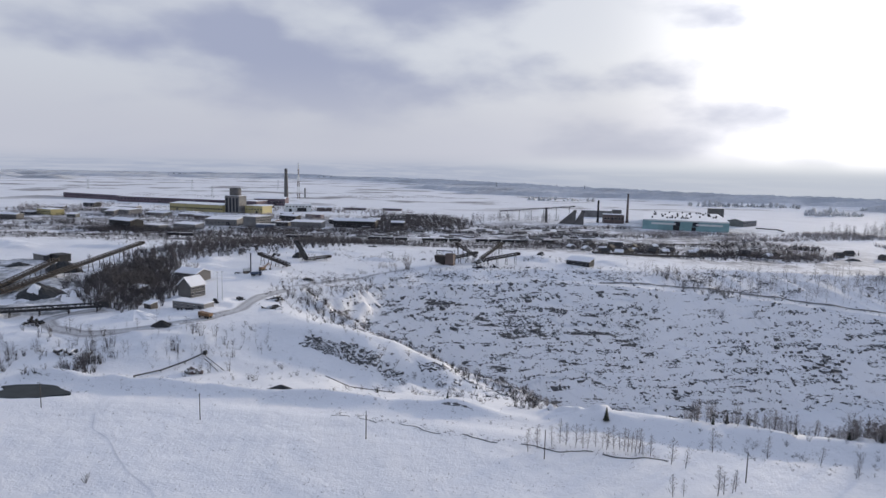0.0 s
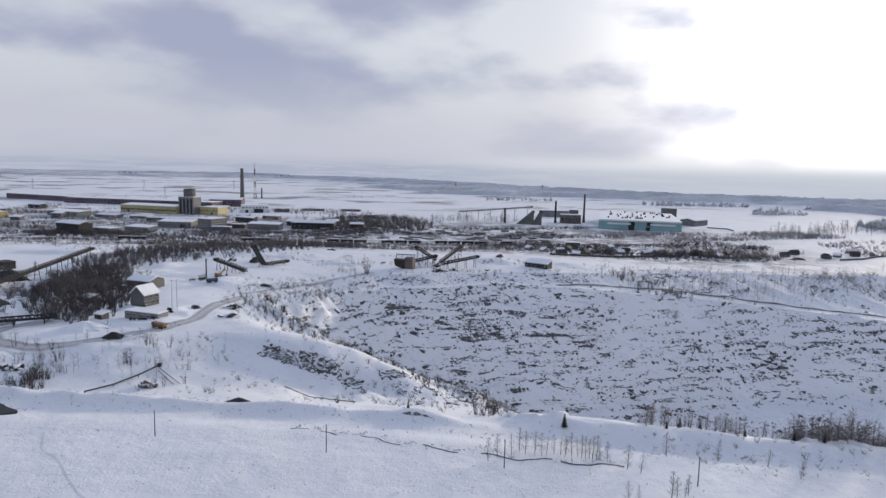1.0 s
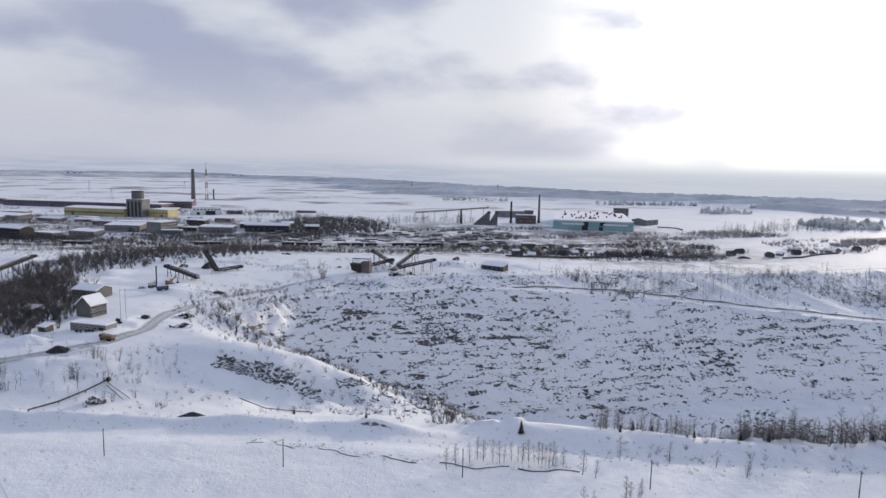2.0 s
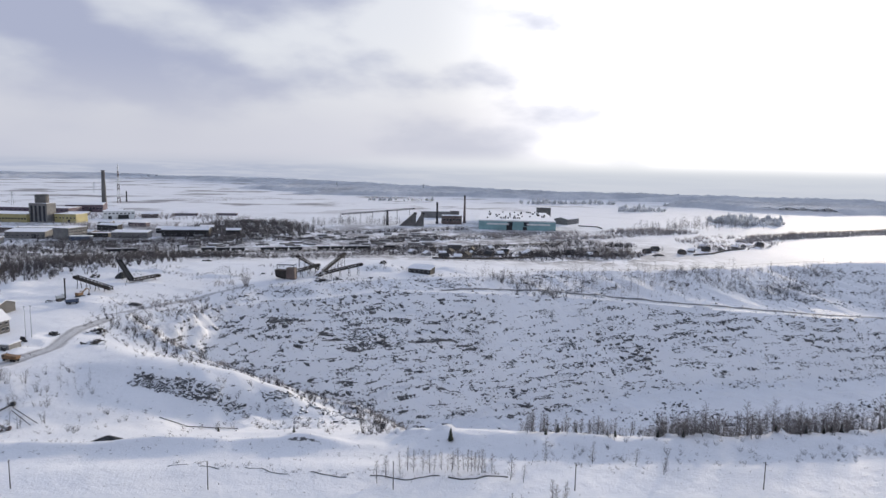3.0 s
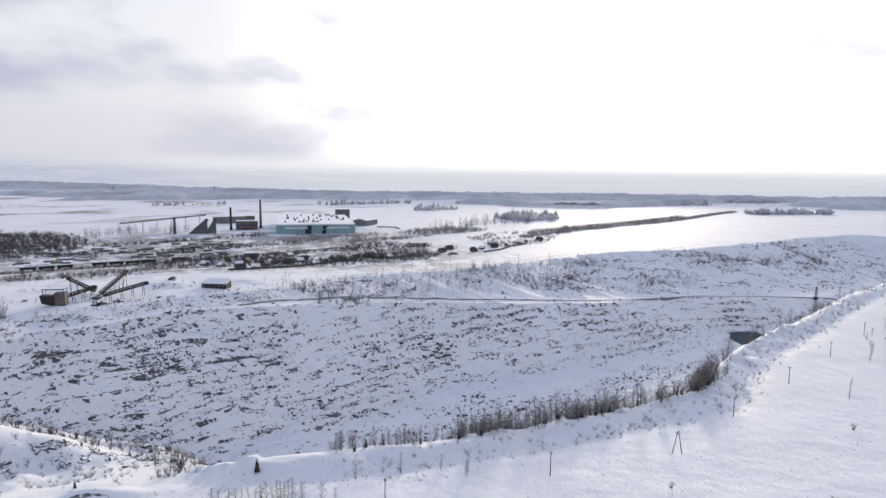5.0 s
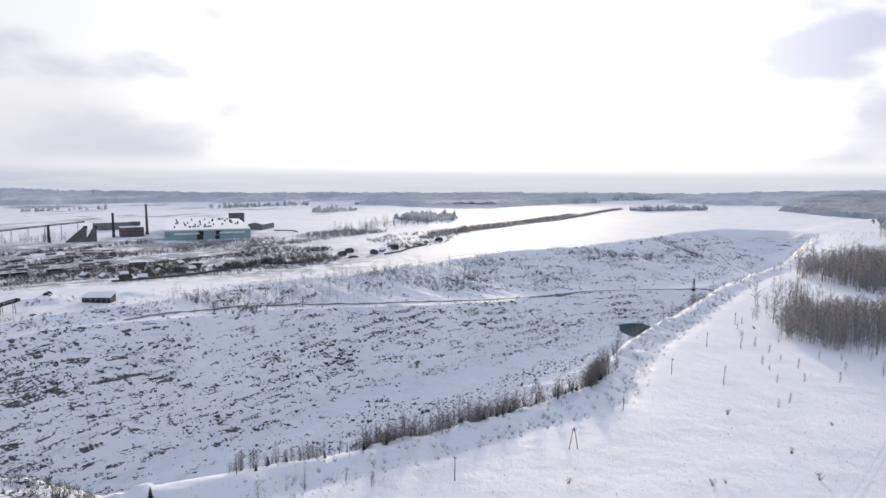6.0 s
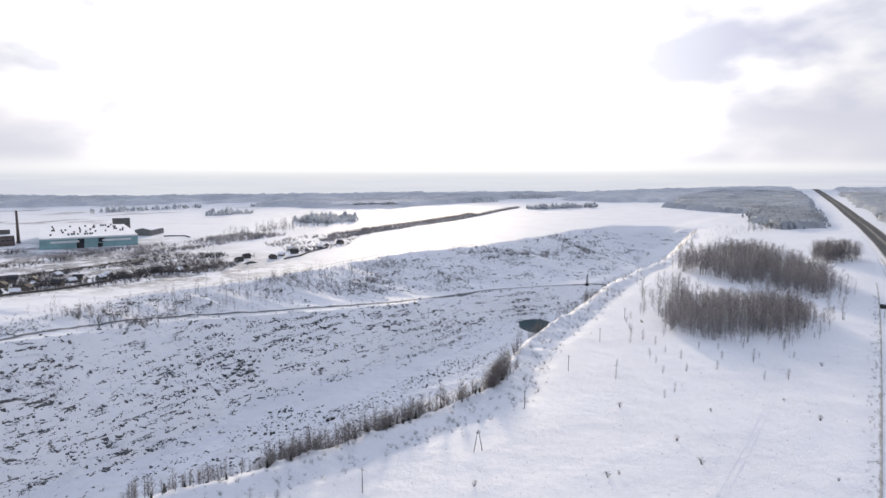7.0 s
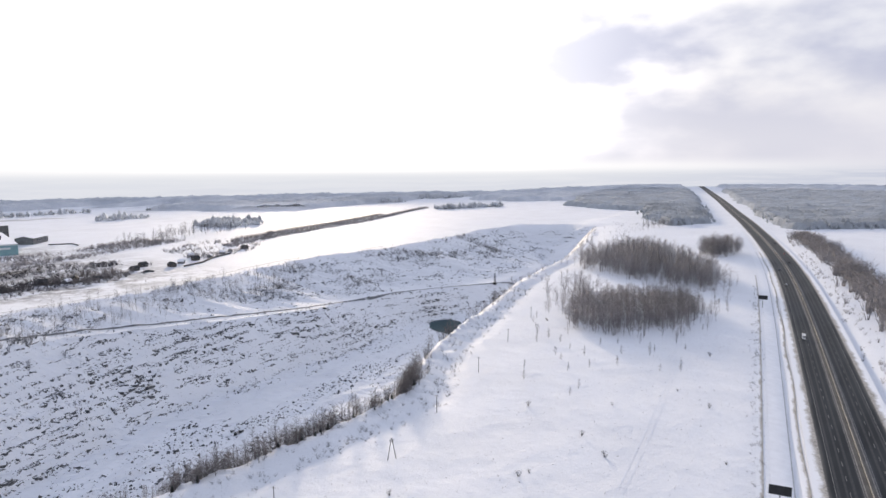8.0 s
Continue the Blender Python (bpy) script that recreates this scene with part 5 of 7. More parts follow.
for i, (x, y) in enumerate(near_saplings + field_saplings):
    copy_thing((sap_a, sap_b, sap_c)[i % 3], on_ground(x, y, r2.uniform(0, 360)) @ Matrix.Diagonal((*[r2.uniform(0.55, 1.1) if x > 150 else r2.uniform(0.75, 1.15)] * 3, 1)))
for x, y in ((188, 91), (266.2, 89.3), (366.1, 69.5), (285.8, 53.1), (233.5, 36.5), (228, 88.1), (245, 120), (215, 74), (-52, 128), (-50.5, 127.5), (-88, 142), (150, 122), (175, 60), (300, 70)):
    copy_thing(bush_a, on_ground(x, y, r2.uniform(0, 360)) @ Matrix.Diagonal((*[r2.uniform(0.5, 1.2)] * 3, 1)))

# trees on the quarry brink
rim_a = tree_thing("birch", birch(9.2, 111, 0.24, 30, 3, 0.06, 1.5, 0.006), M_TRUNK, M_TWIG_BELT, "bare grey-brown birch on the quarry brink", "tree", on_ground(150, 178), group="birches on the brink")
rim_b = tree_thing("birch", shrub(8.0, 112, 18, 0.30, 0.5), M_BARK, M_TWIG_BELT, "bare grey-brown birch on the quarry brink", "tree", on_ground(154, 178), group="birches on the brink")
for i, (x, y) in enumerate(np.concatenate([along(NEAR_RIM[4:10], 290, r2, 2.6, 5.0), along(NEAR_RIM[9:13], 45, r2, 2.5, 4.0)])):
    copy_thing((rim_a, rim_b)[i % 2], on_ground(x, y, r2.uniform(0, 360), -0.2) @ Matrix.Diagonal((*[r2.uniform(0.55, 1.3)] * 3, 1)))
for i, (x, y) in enumerate(along(NEAR_RIM[2:6], 110, r2, 2.0, 4.5)):
    copy_thing((sap_a, sap_b, sap_c)[i % 3], on_ground(x, y, r2.uniform(0, 360), -0.2) @ Matrix.Diagonal((*[r2.uniform(0.6, 1.2)] * 3, 1)))
fir_a = tree_thing("spruce", FIRS[0], M_BARK, M_NEEDLE, "small dark green spruce on the snowy brink", "spruce", on_ground(45.3, 192), "crown", "spruces on the brink")
for i, (x, y) in enumerate([(x, y - 5 * (x > 60)) for x, y in [(81, 195), (98, 188), (120, 184), (131, 185), (152, 181), (163, 180), (206, 176), (209, 175), (213, 176), (238, 182), (246, 186), (76, 193), (176, 179), (-4, 212), (-30, 226), (-2, 262), (190, 178), (112, 186), (168, 178), (172, 179), (200, 175), (236, 181), (86, 192)]]):
    copy_thing(fir_a, on_ground(x, y, r2.uniform(0, 360), -0.1) @ Matrix.Diagonal((*[r2.uniform(0.4, 0.85)] * 3, 1)))

CREEK = [(x + 0.8 * math.sin(x * 0.9), y + 1.1 * math.sin(x * 0.37 + 1) + 0.5 * math.sin(x * 1.3)) for x, y in [(px, float(np.interp(px, [-40, -18, 2, 22, 36, 56], [189.5, 183.2, 175.7, 170.6, 168, 164.5]))) for px in np.arange(-40, 57, 1.5)]]
for a, b, w in ((0, 5, 0.16), (7, 12, 0.2), (15, 24, 0.18), (27, 36, 0.26), (38, 52, 0.30), (53, 65, 0.42)):
    ribbon("creek", M_CREEK, CREEK[a:b], -w, w, 0.06, "narrow dark open creek winding through the snow", "creek", 1.0, 1)
planted("dry_grass", [shrub(0.9, s, 7, 0.8, 2.0, 0) for s in (77, 78)], along(CREEK, 260, r2, 1.6, 1.2), (M_BARK, M_TWIG), "dry weeds on the banks of the creek", "dry grass", 315, 0.5)

# ---- highway: median, markings, rail, cars, billboards ----
M_RUT = plain("packed_snow", (0.70, 0.72, 0.76), 0.7, vary=0.08, scale=0.5)
M_SLUSH = plain("brown_slush", (0.085, 0.082, 0.078), 0.85, vary=0.3, scale=0.6, bump=0.05)
M_VERGE = material("gritty_ploughed_snow", build_verge)
ribbon("median", M_SLUSH, HW_LINE, -1.52, 1.52, 0.03, "slushy brown median strip between the carriageways", "median", 20, 2, zfun=highway_z)
ribbon("verge", M_VERGE, HW_LINE, 12.95, 17.2, 0.05, "dirty snow bank along the asphalt", "verge", 20, 3, zfun=highway_z)
ribbon("verge", M_VERGE, HW_LINE, -12.95, -17.5, 0.05, "dirty snow bank along the asphalt", "verge", 20, 3, zfun=highway_z)
ribbon("side_road", M_SNOW, [(x, y + 26) for x, y in HW_LINE if 60 < x < 1250], -3.6, 3.6, 0.12, "packed white snow of a side road", "road", 12, 3)
ribbon("wheel_track", M_TRACK, [(x, y + 22.6) for x, y in HW_LINE if 60 < x < 900], -0.35, 0.35, 0.16, "grey wheel track in packed snow", "track", 12, 1)
ribbon("wheel_track", M_VERGE, [(x, y + 19.4 + 0.5 * math.sin(x * 0.05)) for x, y in HW_LINE if 60 < x < 900], -1.3, 1.3, 0.16, "ploughed ridge of grey snow", "track", 8, 1)
ribbon("wheel_track", M_VERGE, [(x, y + 33.0) for x, y in HW_LINE if 60 < x < 700], -1.2, 1.2, 0.12, "grey rut beside the side road", "track", 12, 1)
ribbon("field_track", M_RUT, [(150, 55), (210, 62), (280, 71), (340, 80), (400, 93)], -0.3, 0.3, 0.06, "faint wheel rut across the snow field", "track", 6, 1)
ribbon("field_track", M_RUT, [(150, 57.2), (210, 64.2), (280, 73.2), (340, 82.2), (400, 95.2)], -0.3, 0.3, 0.06, "faint wheel rut across the snow field", "track", 6, 1)


def markings():
    vs, fs = [], []
    for off in (4.9 + 1.5, -4.9 - 1.5):
        for x in np.arange(100, 1100, 12.0):
            for w in (0,):
                k = len(vs)
                for dx, dy in ((0, -0.09), (4, -0.09), (4, 0.09), (0, 0.09)):
                    vs.append((x + dx, float(highway_y(x + dx)) + off + dy, float(highway_z(x)) + 0.012))
                fs.append((k, k + 1, k + 2, k + 3))
    for off in (2.4, -2.4, 10.6, -10.6):
        for x in np.arange(100, 1400, 10.0):
            k = len(vs)
            for dx, dy in ((0, -0.08), (10, -0.08), (10, 0.08), (0, 0.08)):
                vs.append((x + dx, float(highway_y(x + dx)) + off + dy, float(highway_z(x)) + 0.012))
            fs.append((k, k + 1, k + 2, k + 3))
    tagged(new("road_marking", mesh_from("road_marking", vs, fs, M_LINE)), "worn white lane lines on the asphalt", "road marking", kind="structure")


markings()


def guard_rail():
    ob = thing("guard_rail", "galvanised steel guard rail along the median", "guard rail")
    vs, fs = [], []
    xs = np.arange(120, 1420, 12.0)
    prof = [(-0.12, 0.45), (-0.2, 0.55), (-0.14, 0.65), (-0.2, 0.75), (-0.12, 0.85), (0.12, 0.85), (0.2, 0.75), (0.14, 0.65), (0.2, 0.55), (0.12, 0.45)]
    for x in xs:
        for dy, dz in prof:
            vs.append((x, float(highway_y(x)) + dy, float(highway_z(x)) + dz))
    n = len(prof)
    for i in range(len(xs) - 1):
        for k in range(n):
            fs.append((i * n + k, i * n + (k + 1) % n, (i + 1) * n + (k + 1) % n, (i + 1) * n + k))
    part("rail", mesh_from("rail", vs, fs, M_RAIL), ob)
    post = beam("post", M_DARKSTEEL, ((0, 0, -0.2), (0, 0, 0.9), 0.24))
    for x in np.arange(150, 920, 3.0):
        part("post", post, ob, m=pose(x, float(highway_y(x)), float(highway_z(x))))


guard_rail()


def car(m, paint, label):
    ob = thing("car", label, "car", m, "cars on the highway")
    body = prism("body", paint, [(-2.2, 0.35), (2.2, 0.35), (2.25, 0.75), (1.9, 0.9), (0.9, 0.98), (-1.9, 1.0), (-2.2, 0.9)], 1.75)
    part("body", body, ob)
    part("cabin", prism("cabin", M_GLASSDARK, [(-1.7, 0.98), (0.95, 0.96), (0.35, 1.42), (-1.2, 1.45)], 1.5), ob, "dark glazed cabin")
    part("roof", prism("roof", paint, [(-1.15, 1.44), (0.32, 1.42), (0.25, 1.50), (-1.1, 1.52)], 1.42), ob)
    tyre = beam("wheel", M_BLACK, ((0, -0.11, 0), (0, 0.11, 0), 0.66), sides=10)
    for x in (-1.35, 1.4):
        for y in (-0.8, 0.8):
            part("wheel", tyre, ob, "black tyre", pose(x, y, 0.33))
    return ob


P_WHITE, P_DARK, P_SILVER, P_RED = plain("white_car_paint", (0.7, 0.7, 0.7), 0.3, vary=0.08), plain("dark_car_paint", (0.035, 0.04, 0.05), 0.25), plain("silver_car_paint", (0.38, 0.39, 0.4), 0.3, 0.5), plain("red_car_paint", (0.25, 0.04, 0.035), 0.3)


def on_road(x, off, back=False):
    slope = math.degrees(math.atan2(float(highway_y(x + 5) - highway_y(x - 5)), 10))
    return pose(x, float(highway_y(x)) + off, float(highway_z(x)) + 0.02, 0, 0, slope + (180 if back else 0))


car(on_road(632, 8.2, True), P_SILVER, "silver car driving on the wet highway")
car(on_road(722, 8.4, True), P_DARK, "dark car driving on the wet highway")
car(on_road(783, -5.5), P_DARK, "dark car driving on the wet highway")
car(on_road(862, -8.2), P_RED, "dark red car driving on the wet highway")
car(on_road(976, -8.6), P_DARK, "dark car driving on the wet highway")
van = thing("van", "white box van driving on the wet highway", "van", on_road(439, 8.0, True))
part("cargo_box", boxes("cargo_box", P_WHITE, (-0.7, 0, 1.75, 3.6, 2.0, 2.1), bevel=0.06), van)
part("cab", prism("cab", P_WHITE, [(1.15, 0.5), (2.7, 0.5), (2.75, 1.1), (2.3, 1.3), (1.8, 2.1), (1.15, 2.15)], 1.85), van)
part("windscreen", prism("windscreen", M_GLASSDARK, [(2.31, 1.32), (2.36, 1.34), (1.87, 2.1), (1.82, 2.08)], 1.6), van)
for x in (-1.6, 1.9):
    for y in (-0.85, 0.85):
        part("wheel", beam("wheel", M_BLACK, ((0, -0.13, 0), (0, 0.13, 0), 0.74), sides=10), van, "black tyre", pose(x, y, 0.37))


def billboard(m, h=6.5):
    ob = thing("billboard", "dark-backed billboard on a steel post beside the side road", "billboard", m, "billboards beside the highway")
    part("post", beam("post", M_STEEL, ((0, 0, -0.5), (0, 0, h), 0.5), sides=10), ob)
    part("panel", boxes("panel", M_DARKSTEEL, (0, 0, h + 1.4, 6.3, 0.28, 3.0), bevel=0.03), ob)
    part("frame", boxes("frame", M_STEEL, (0, -0.16, h + 2.95, 6.4, 0.1, 0.12), (0, -0.16, h - 0.12, 6.4, 0.1, 0.12), (-3.15, -0.16, h + 1.4, 0.12, 0.1, 3.1), (3.15, -0.16, h + 1.4, 0.12, 0.1, 3.1)), ob)
    part("brace", beam("brace", M_STEEL, ((-2.2, 0.2, h + 0.2), (2.2, 0.2, h + 0.2), 0.16), ((-2.2, 0.2, h + 2.6), (2.2, 0.2, h + 2.6), 0.16)), ob)
    part("snow_cap", boxes("snow_cap", M_SNOW, (0, 0, h + 2.95, 6.2, 0.34, 0.12), bevel=0.04), ob, "thin snow on the top edge")
    return ob


bb = billboard(on_ground(208.5, 17, -80))
copy_thing(bb, on_ground(520, 64.5, -80))
# ---- buildings ----
M_HAUL = plain("trodden_grit", (0.16, 0.165, 0.18), 0.85, vary=0.3, scale=0.3)


def building(name, label, category, m, w, d, h, wall_mat, roof="flat", rise=2.5, windows=(), doors=(), snow=True, group="", band=None):
    """w along local x, d along y; windows: rows of (side, count, height of sill, width, height) with side -1 for the front (-y), 1 for the back."""
    ob = thing(name, label, category, m, group)
    if roof == "gable":
        wall = prism("wall", wall_mat, [(-d / 2, -0.8), (d / 2, -0.8), (d / 2, h), (0, h + rise), (-d / 2, h)], w)
        part("wall", wall, ob, m=pose(0, 0, 0, 0, 0, 90))
        o = 0.6
        k = rise / (d / 2)
        slab = [(-d / 2 - o, h - o * k + 0.04), (0, h + rise + 0.04), (d / 2 + o, h - o * k + 0.04), (d / 2 + o, h - o * k + 0.45), (0, h + rise + 0.5), (-d / 2 - o, h - o * k + 0.45)]
        part("roof", prism("roof", M_SNOW if snow else M_DARKSTEEL, slab, w + 1.0), ob, "snow-covered gable roof", pose(0, 0, 0, 0, 0, 90))
    elif roof == "shed":
        wall = prism("wall", wall_mat, [(-d / 2, -0.8), (d / 2, -0.8), (d / 2, h + rise), (-d / 2, h)], w)
        part("wall", wall, ob, m=pose(0, 0, 0, 0, 0, 90))
        k = rise / d
        slab = [(-d / 2 - 0.5, h - 0.5 * k + 0.04), (d / 2 + 0.5, h + rise + 0.5 * k + 0.04), (d / 2 + 0.5, h + rise + 0.5 * k + 0.4), (-d / 2 - 0.5, h - 0.5 * k + 0.4)]
        part("roof", prism("roof", M_SNOW if snow else M_DARKSTEEL, slab, w + 0.8), ob, "snow-covered sloping roof", pose(0, 0, 0, 0, 0, 90))
    else:
        part("wall", boxes("wall", wall_mat, (0, 0, h / 2 - 0.4, w, d, h + 0.8)), ob)
        part("roof", boxes("roof", M_SNOW if snow else M_DARKSTEEL, (0, 0, h + 0.22, w + 0.5, d + 0.5, 0.42), bevel=0.08), ob, "flat snow-covered roof")
    for side, n, sill, ww, wh in windows:
        pane = boxes("window", M_GLASSDARK, (0, 0, 0, ww, 0.14, wh))
        lintel, sill_me = boxes("lintel", M_WHITEPANEL, (0, 0, wh / 2 + 0.06, ww + 0.24, 0.2, 0.12)), boxes("sill", M_WHITEPANEL, (0, 0, -wh / 2 - 0.06, ww + 0.24, 0.24, 0.12))
        for i in range(n):
            x = (i + 0.5) / n * w - w / 2
            win = part("window", pane, ob, m=pose(x, side * (d / 2 + 0.03), sill + wh / 2))
            if n <= 12:
                part("lintel", lintel, win)
                part("sill", sill_me, win)
    for side, x, ww, wh in doors:
        part("door", boxes("door", M_DARKSTEEL, (0, 0, 0, ww, 0.16, wh), bevel=0.02), ob, m=pose(x, side * (d / 2 + 0.04), wh / 2))
    if band:
        mat, z0, z1 = band
        part("band", boxes("band", mat, (0, -d / 2 - 0.06, (z0 + z1) / 2, w * 0.995, 0.12, z1 - z0)), ob)
    return ob


def stack(name, label, m, h, r0, r1, mat, bands=0):
    ob = thing(name, label, "chimney", m)
    part("shaft", beam("shaft", mat, ((0, 0, -1), (0, 0, h), 2 * r0, 2 * r1), sides=14), ob)
    part("rim", beam("rim", M_DARKSTEEL, ((0, 0, h - 1.2), (0, 0, h + 0.3), 2 * r1 * 1.12, 2 * r1 * 1.12), sides=14), ob, "darker rim")
    part("base", beam("base", mat, ((0, 0, -1), (0, 0, 3), 2 * r0 * 1.25), sides=8), ob)
    return ob


# quarry houses
building("warehouse", "grey brick warehouse with snowy roof beside a thicket", "warehouse", on_ground(-160, 372, -20), 15.5, 12, 4.8, M_BRICK_GREY, "gable", 2.0, [(-1, 4, 1.6, 1.2, 1.2)], [(-1, 5, 2.4, 2.8)])
building("house", "two-storey grey timber house with a steep snowy roof", "house", on_ground(-141, 326, 66), 9.6, 9, 6.2, M_BRICK_GREY, "gable", 3.8, [(-1, 4, 1.2, 1.0, 1.3), (-1, 3, 4.0, 1.0, 1.2)], [(-1, -4.6, 1.1, 2.1)])
building("garage", "long low grey garage with a snowy flat roof", "garage", on_ground(-128, 297, -20), 19, 6.5, 3.4, M_CONC, "flat", windows=[(-1, 5, 1.4, 1.1, 0.9)], doors=[(-1, 7.2, 2.6, 2.5)])
building("shed", "small timber shed with a snowy roof", "shed", on_ground(-148, 296, -24), 4.6, 4, 2.4, M_WOOD, "shed", 0.7, doors=[(-1, 0.5, 1.0, 1.9)])
building("shed", "low timber shed among bare trees", "shed", on_ground(-171, 328, -24), 8.4, 5, 2.3, M_WOOD, "shed", 0.8, doors=[(-1, -2, 1.2, 1.9)])
building("shed", "large open metal shed with dark end", "shed", on_ground(-290, 433, -30), 17, 8, 4.4, M_CONC, "shed", 0.9, doors=[(-1, 8.5, 6.5, 4.4)])
building("shed", "black open-sided metal shed beside the gravel heaps", "shed", on_ground(-276, 428, -30), 11, 8, 4.8, M_DARKSTEEL, "flat", snow=False)
building("shed", "long dark metal shed with sloping snowy roof on the plateau", "shed", on_ground(90, 494, -36), 19, 9, 3.6, M_DARKSTEEL, "shed", 2.0, [(-1, 5, 1.3, 1.2, 1.0)], [(-1, -6, 2.4, 2.4)])
tower_pole = thing("lamp_mast", "tall thin steel mast beside the garage", "mast", on_ground(-120, 307))
part("mast", beam("mast", M_STEEL, ((0, 0, -0.5), (0, 0, 14.5), 0.3, 0.16), sides=7), tower_pole)
part("lamp_arm", beam("lamp_arm", M_STEEL, ((-0.7, 0, 14.2), (0.7, 0, 14.2), 0.14)), tower_pole)
copy_thing(tower_pole, on_ground(-118.4, 309))
copy_thing(tower_pole, on_ground(-95, 352) @ Matrix.Diagonal((1, 1, 0.6, 1)))

tyre_me = beam("tyre", M_BLACK, ((0, 0, 0), (0, 0.35, 0), 1.3), sides=12)
for i, (x, y) in enumerate(((-131.5, 291.8), (-128.7, 291.0), (-127, 290.4), (-125.6, 290.0), (-121.5, 289.2), (-133.4, 292.4))):
    t = tagged(new("tyre", tyre_me), "old black truck tyre leaning in the snow", "tyre", "tyres beside the garage")
    t.matrix_world = on_ground(x, y, -20 + 14 * (i % 3 - 1), 0.6) @ pose(0, 0, 0, 8)


def dump_truck(m, paint, label):
    ob = thing("truck", label, "truck", m, "machines of the works")
    part("chassis", boxes("chassis", M_DARKSTEEL, (0, 0, 0.95, 6.4, 1.0, 0.4)), ob)
    part("cab", boxes("cab", paint, (2.3, 0, 1.95, 1.7, 2.3, 1.7), bevel=0.12), ob)
    part("window", boxes("window", M_GLASSDARK, (3.17, 0, 2.3, 0.06, 1.9, 0.75), (2.4, 0, 2.3, 1.0, 2.34, 0.6)), ob)
    part("tipper", prism("tipper", paint, [(-3.4, 1.2), (1.2, 1.2), (1.3, 2.6), (-3.6, 2.3)], 2.4), ob)
    for x in (-2.4, -1.1, 2.2):
        for y in (-1.0, 1.0):
            part("wheel", beam("wheel", M_BLACK, ((0, -0.2, 0), (0, 0.2, 0), 1.1), sides=10), ob, "black tyre", pose(x, y, 0.55))
    return ob


dump_truck(on_ground(-115.2, 279.6, 160), M_ORANGE, "faded orange dump truck parked by the dirt road")
dump_truck(on_ground(-126, 384, 10), M_BLUE, "dark blue truck parked among machines")


def excavator(m, paint, label, boom=True):
    ob = thing("excavator", label, "excavator", m, "machines of the works")
    for y in (-1.3, 1.3):
        part("track", prism("track", M_BLACK, [(-2.2, 0.2), (-1.8, 0), (1.8, 0), (2.2, 0.2), (2.2, 0.7), (1.8, 0.95), (-1.8, 0.95), (-2.2, 0.7)], 0.7), ob, "black crawler track", pose(0, y, 0))
    part("house", boxes("house", paint, (-0.6, 0, 2.0, 3.6, 2.8, 1.7), bevel=0.15), ob)
    part("cab", boxes("cab", paint, (1.4, 0.7, 2.3, 1.4, 1.2, 1.9), bevel=0.1), ob)
    part("window", boxes("window", M_GLASSDARK, (2.12, 0.7, 2.6, 0.06, 1.0, 1.0), (1.4, 1.32, 2.6, 1.0, 0.06, 0.9)), ob)
    if boom:
        part("boom", beam("boom", paint, ((1.2, -0.4, 2.2), (4.2, -0.4, 4.6), 0.5), ((4.2, -0.4, 4.6), (6.2, -0.4, 3.4), 0.4)), ob)
        part("stick", beam("stick", paint, ((6.2, -0.4, 3.4), (5.8, -0.4, 0.9), 0.35)), ob)
        part("bucket", prism("bucket", M_DARKSTEEL, [(5.2, 0.1), (6.3, 0.1), (6.4, 0.9), (5.5, 1.0)], 1.2), ob, m=pose(0, -0.4, 0))
    part("snow_cap", boxes("snow_cap", M_SNOW, (-0.8, 0, 2.9, 3.0, 2.4, 0.12), bevel=0.04), ob, "snow lying on top")
    return ob


excavator(on_ground(-129.6, 408, 60), M_ORANGE, "rusty orange crawler excavator in the snow")
rig = excavator(on_ground(-137.3, 400, 30), M_WHITEPANEL, "old drilling rig with a tall upright mast", False)
part("mast", beam("mast", M_RUST, ((2.3, -0.9, 0.8), (2.3, -0.9, 12.0), 0.5), ((2.3, 0.0, 0.8), (2.3, 0.0, 12.0), 0.5), *[((2.3, -0.9, z), (2.3, 0.0, z + 0.9), 0.2) for z in range(1, 12)]), rig, "lattice drilling mast")
part("mast_head", boxes("mast_head", M_DARKSTEEL, (2.3, -0.45, 12.2, 0.8, 1.5, 0.7)), rig)


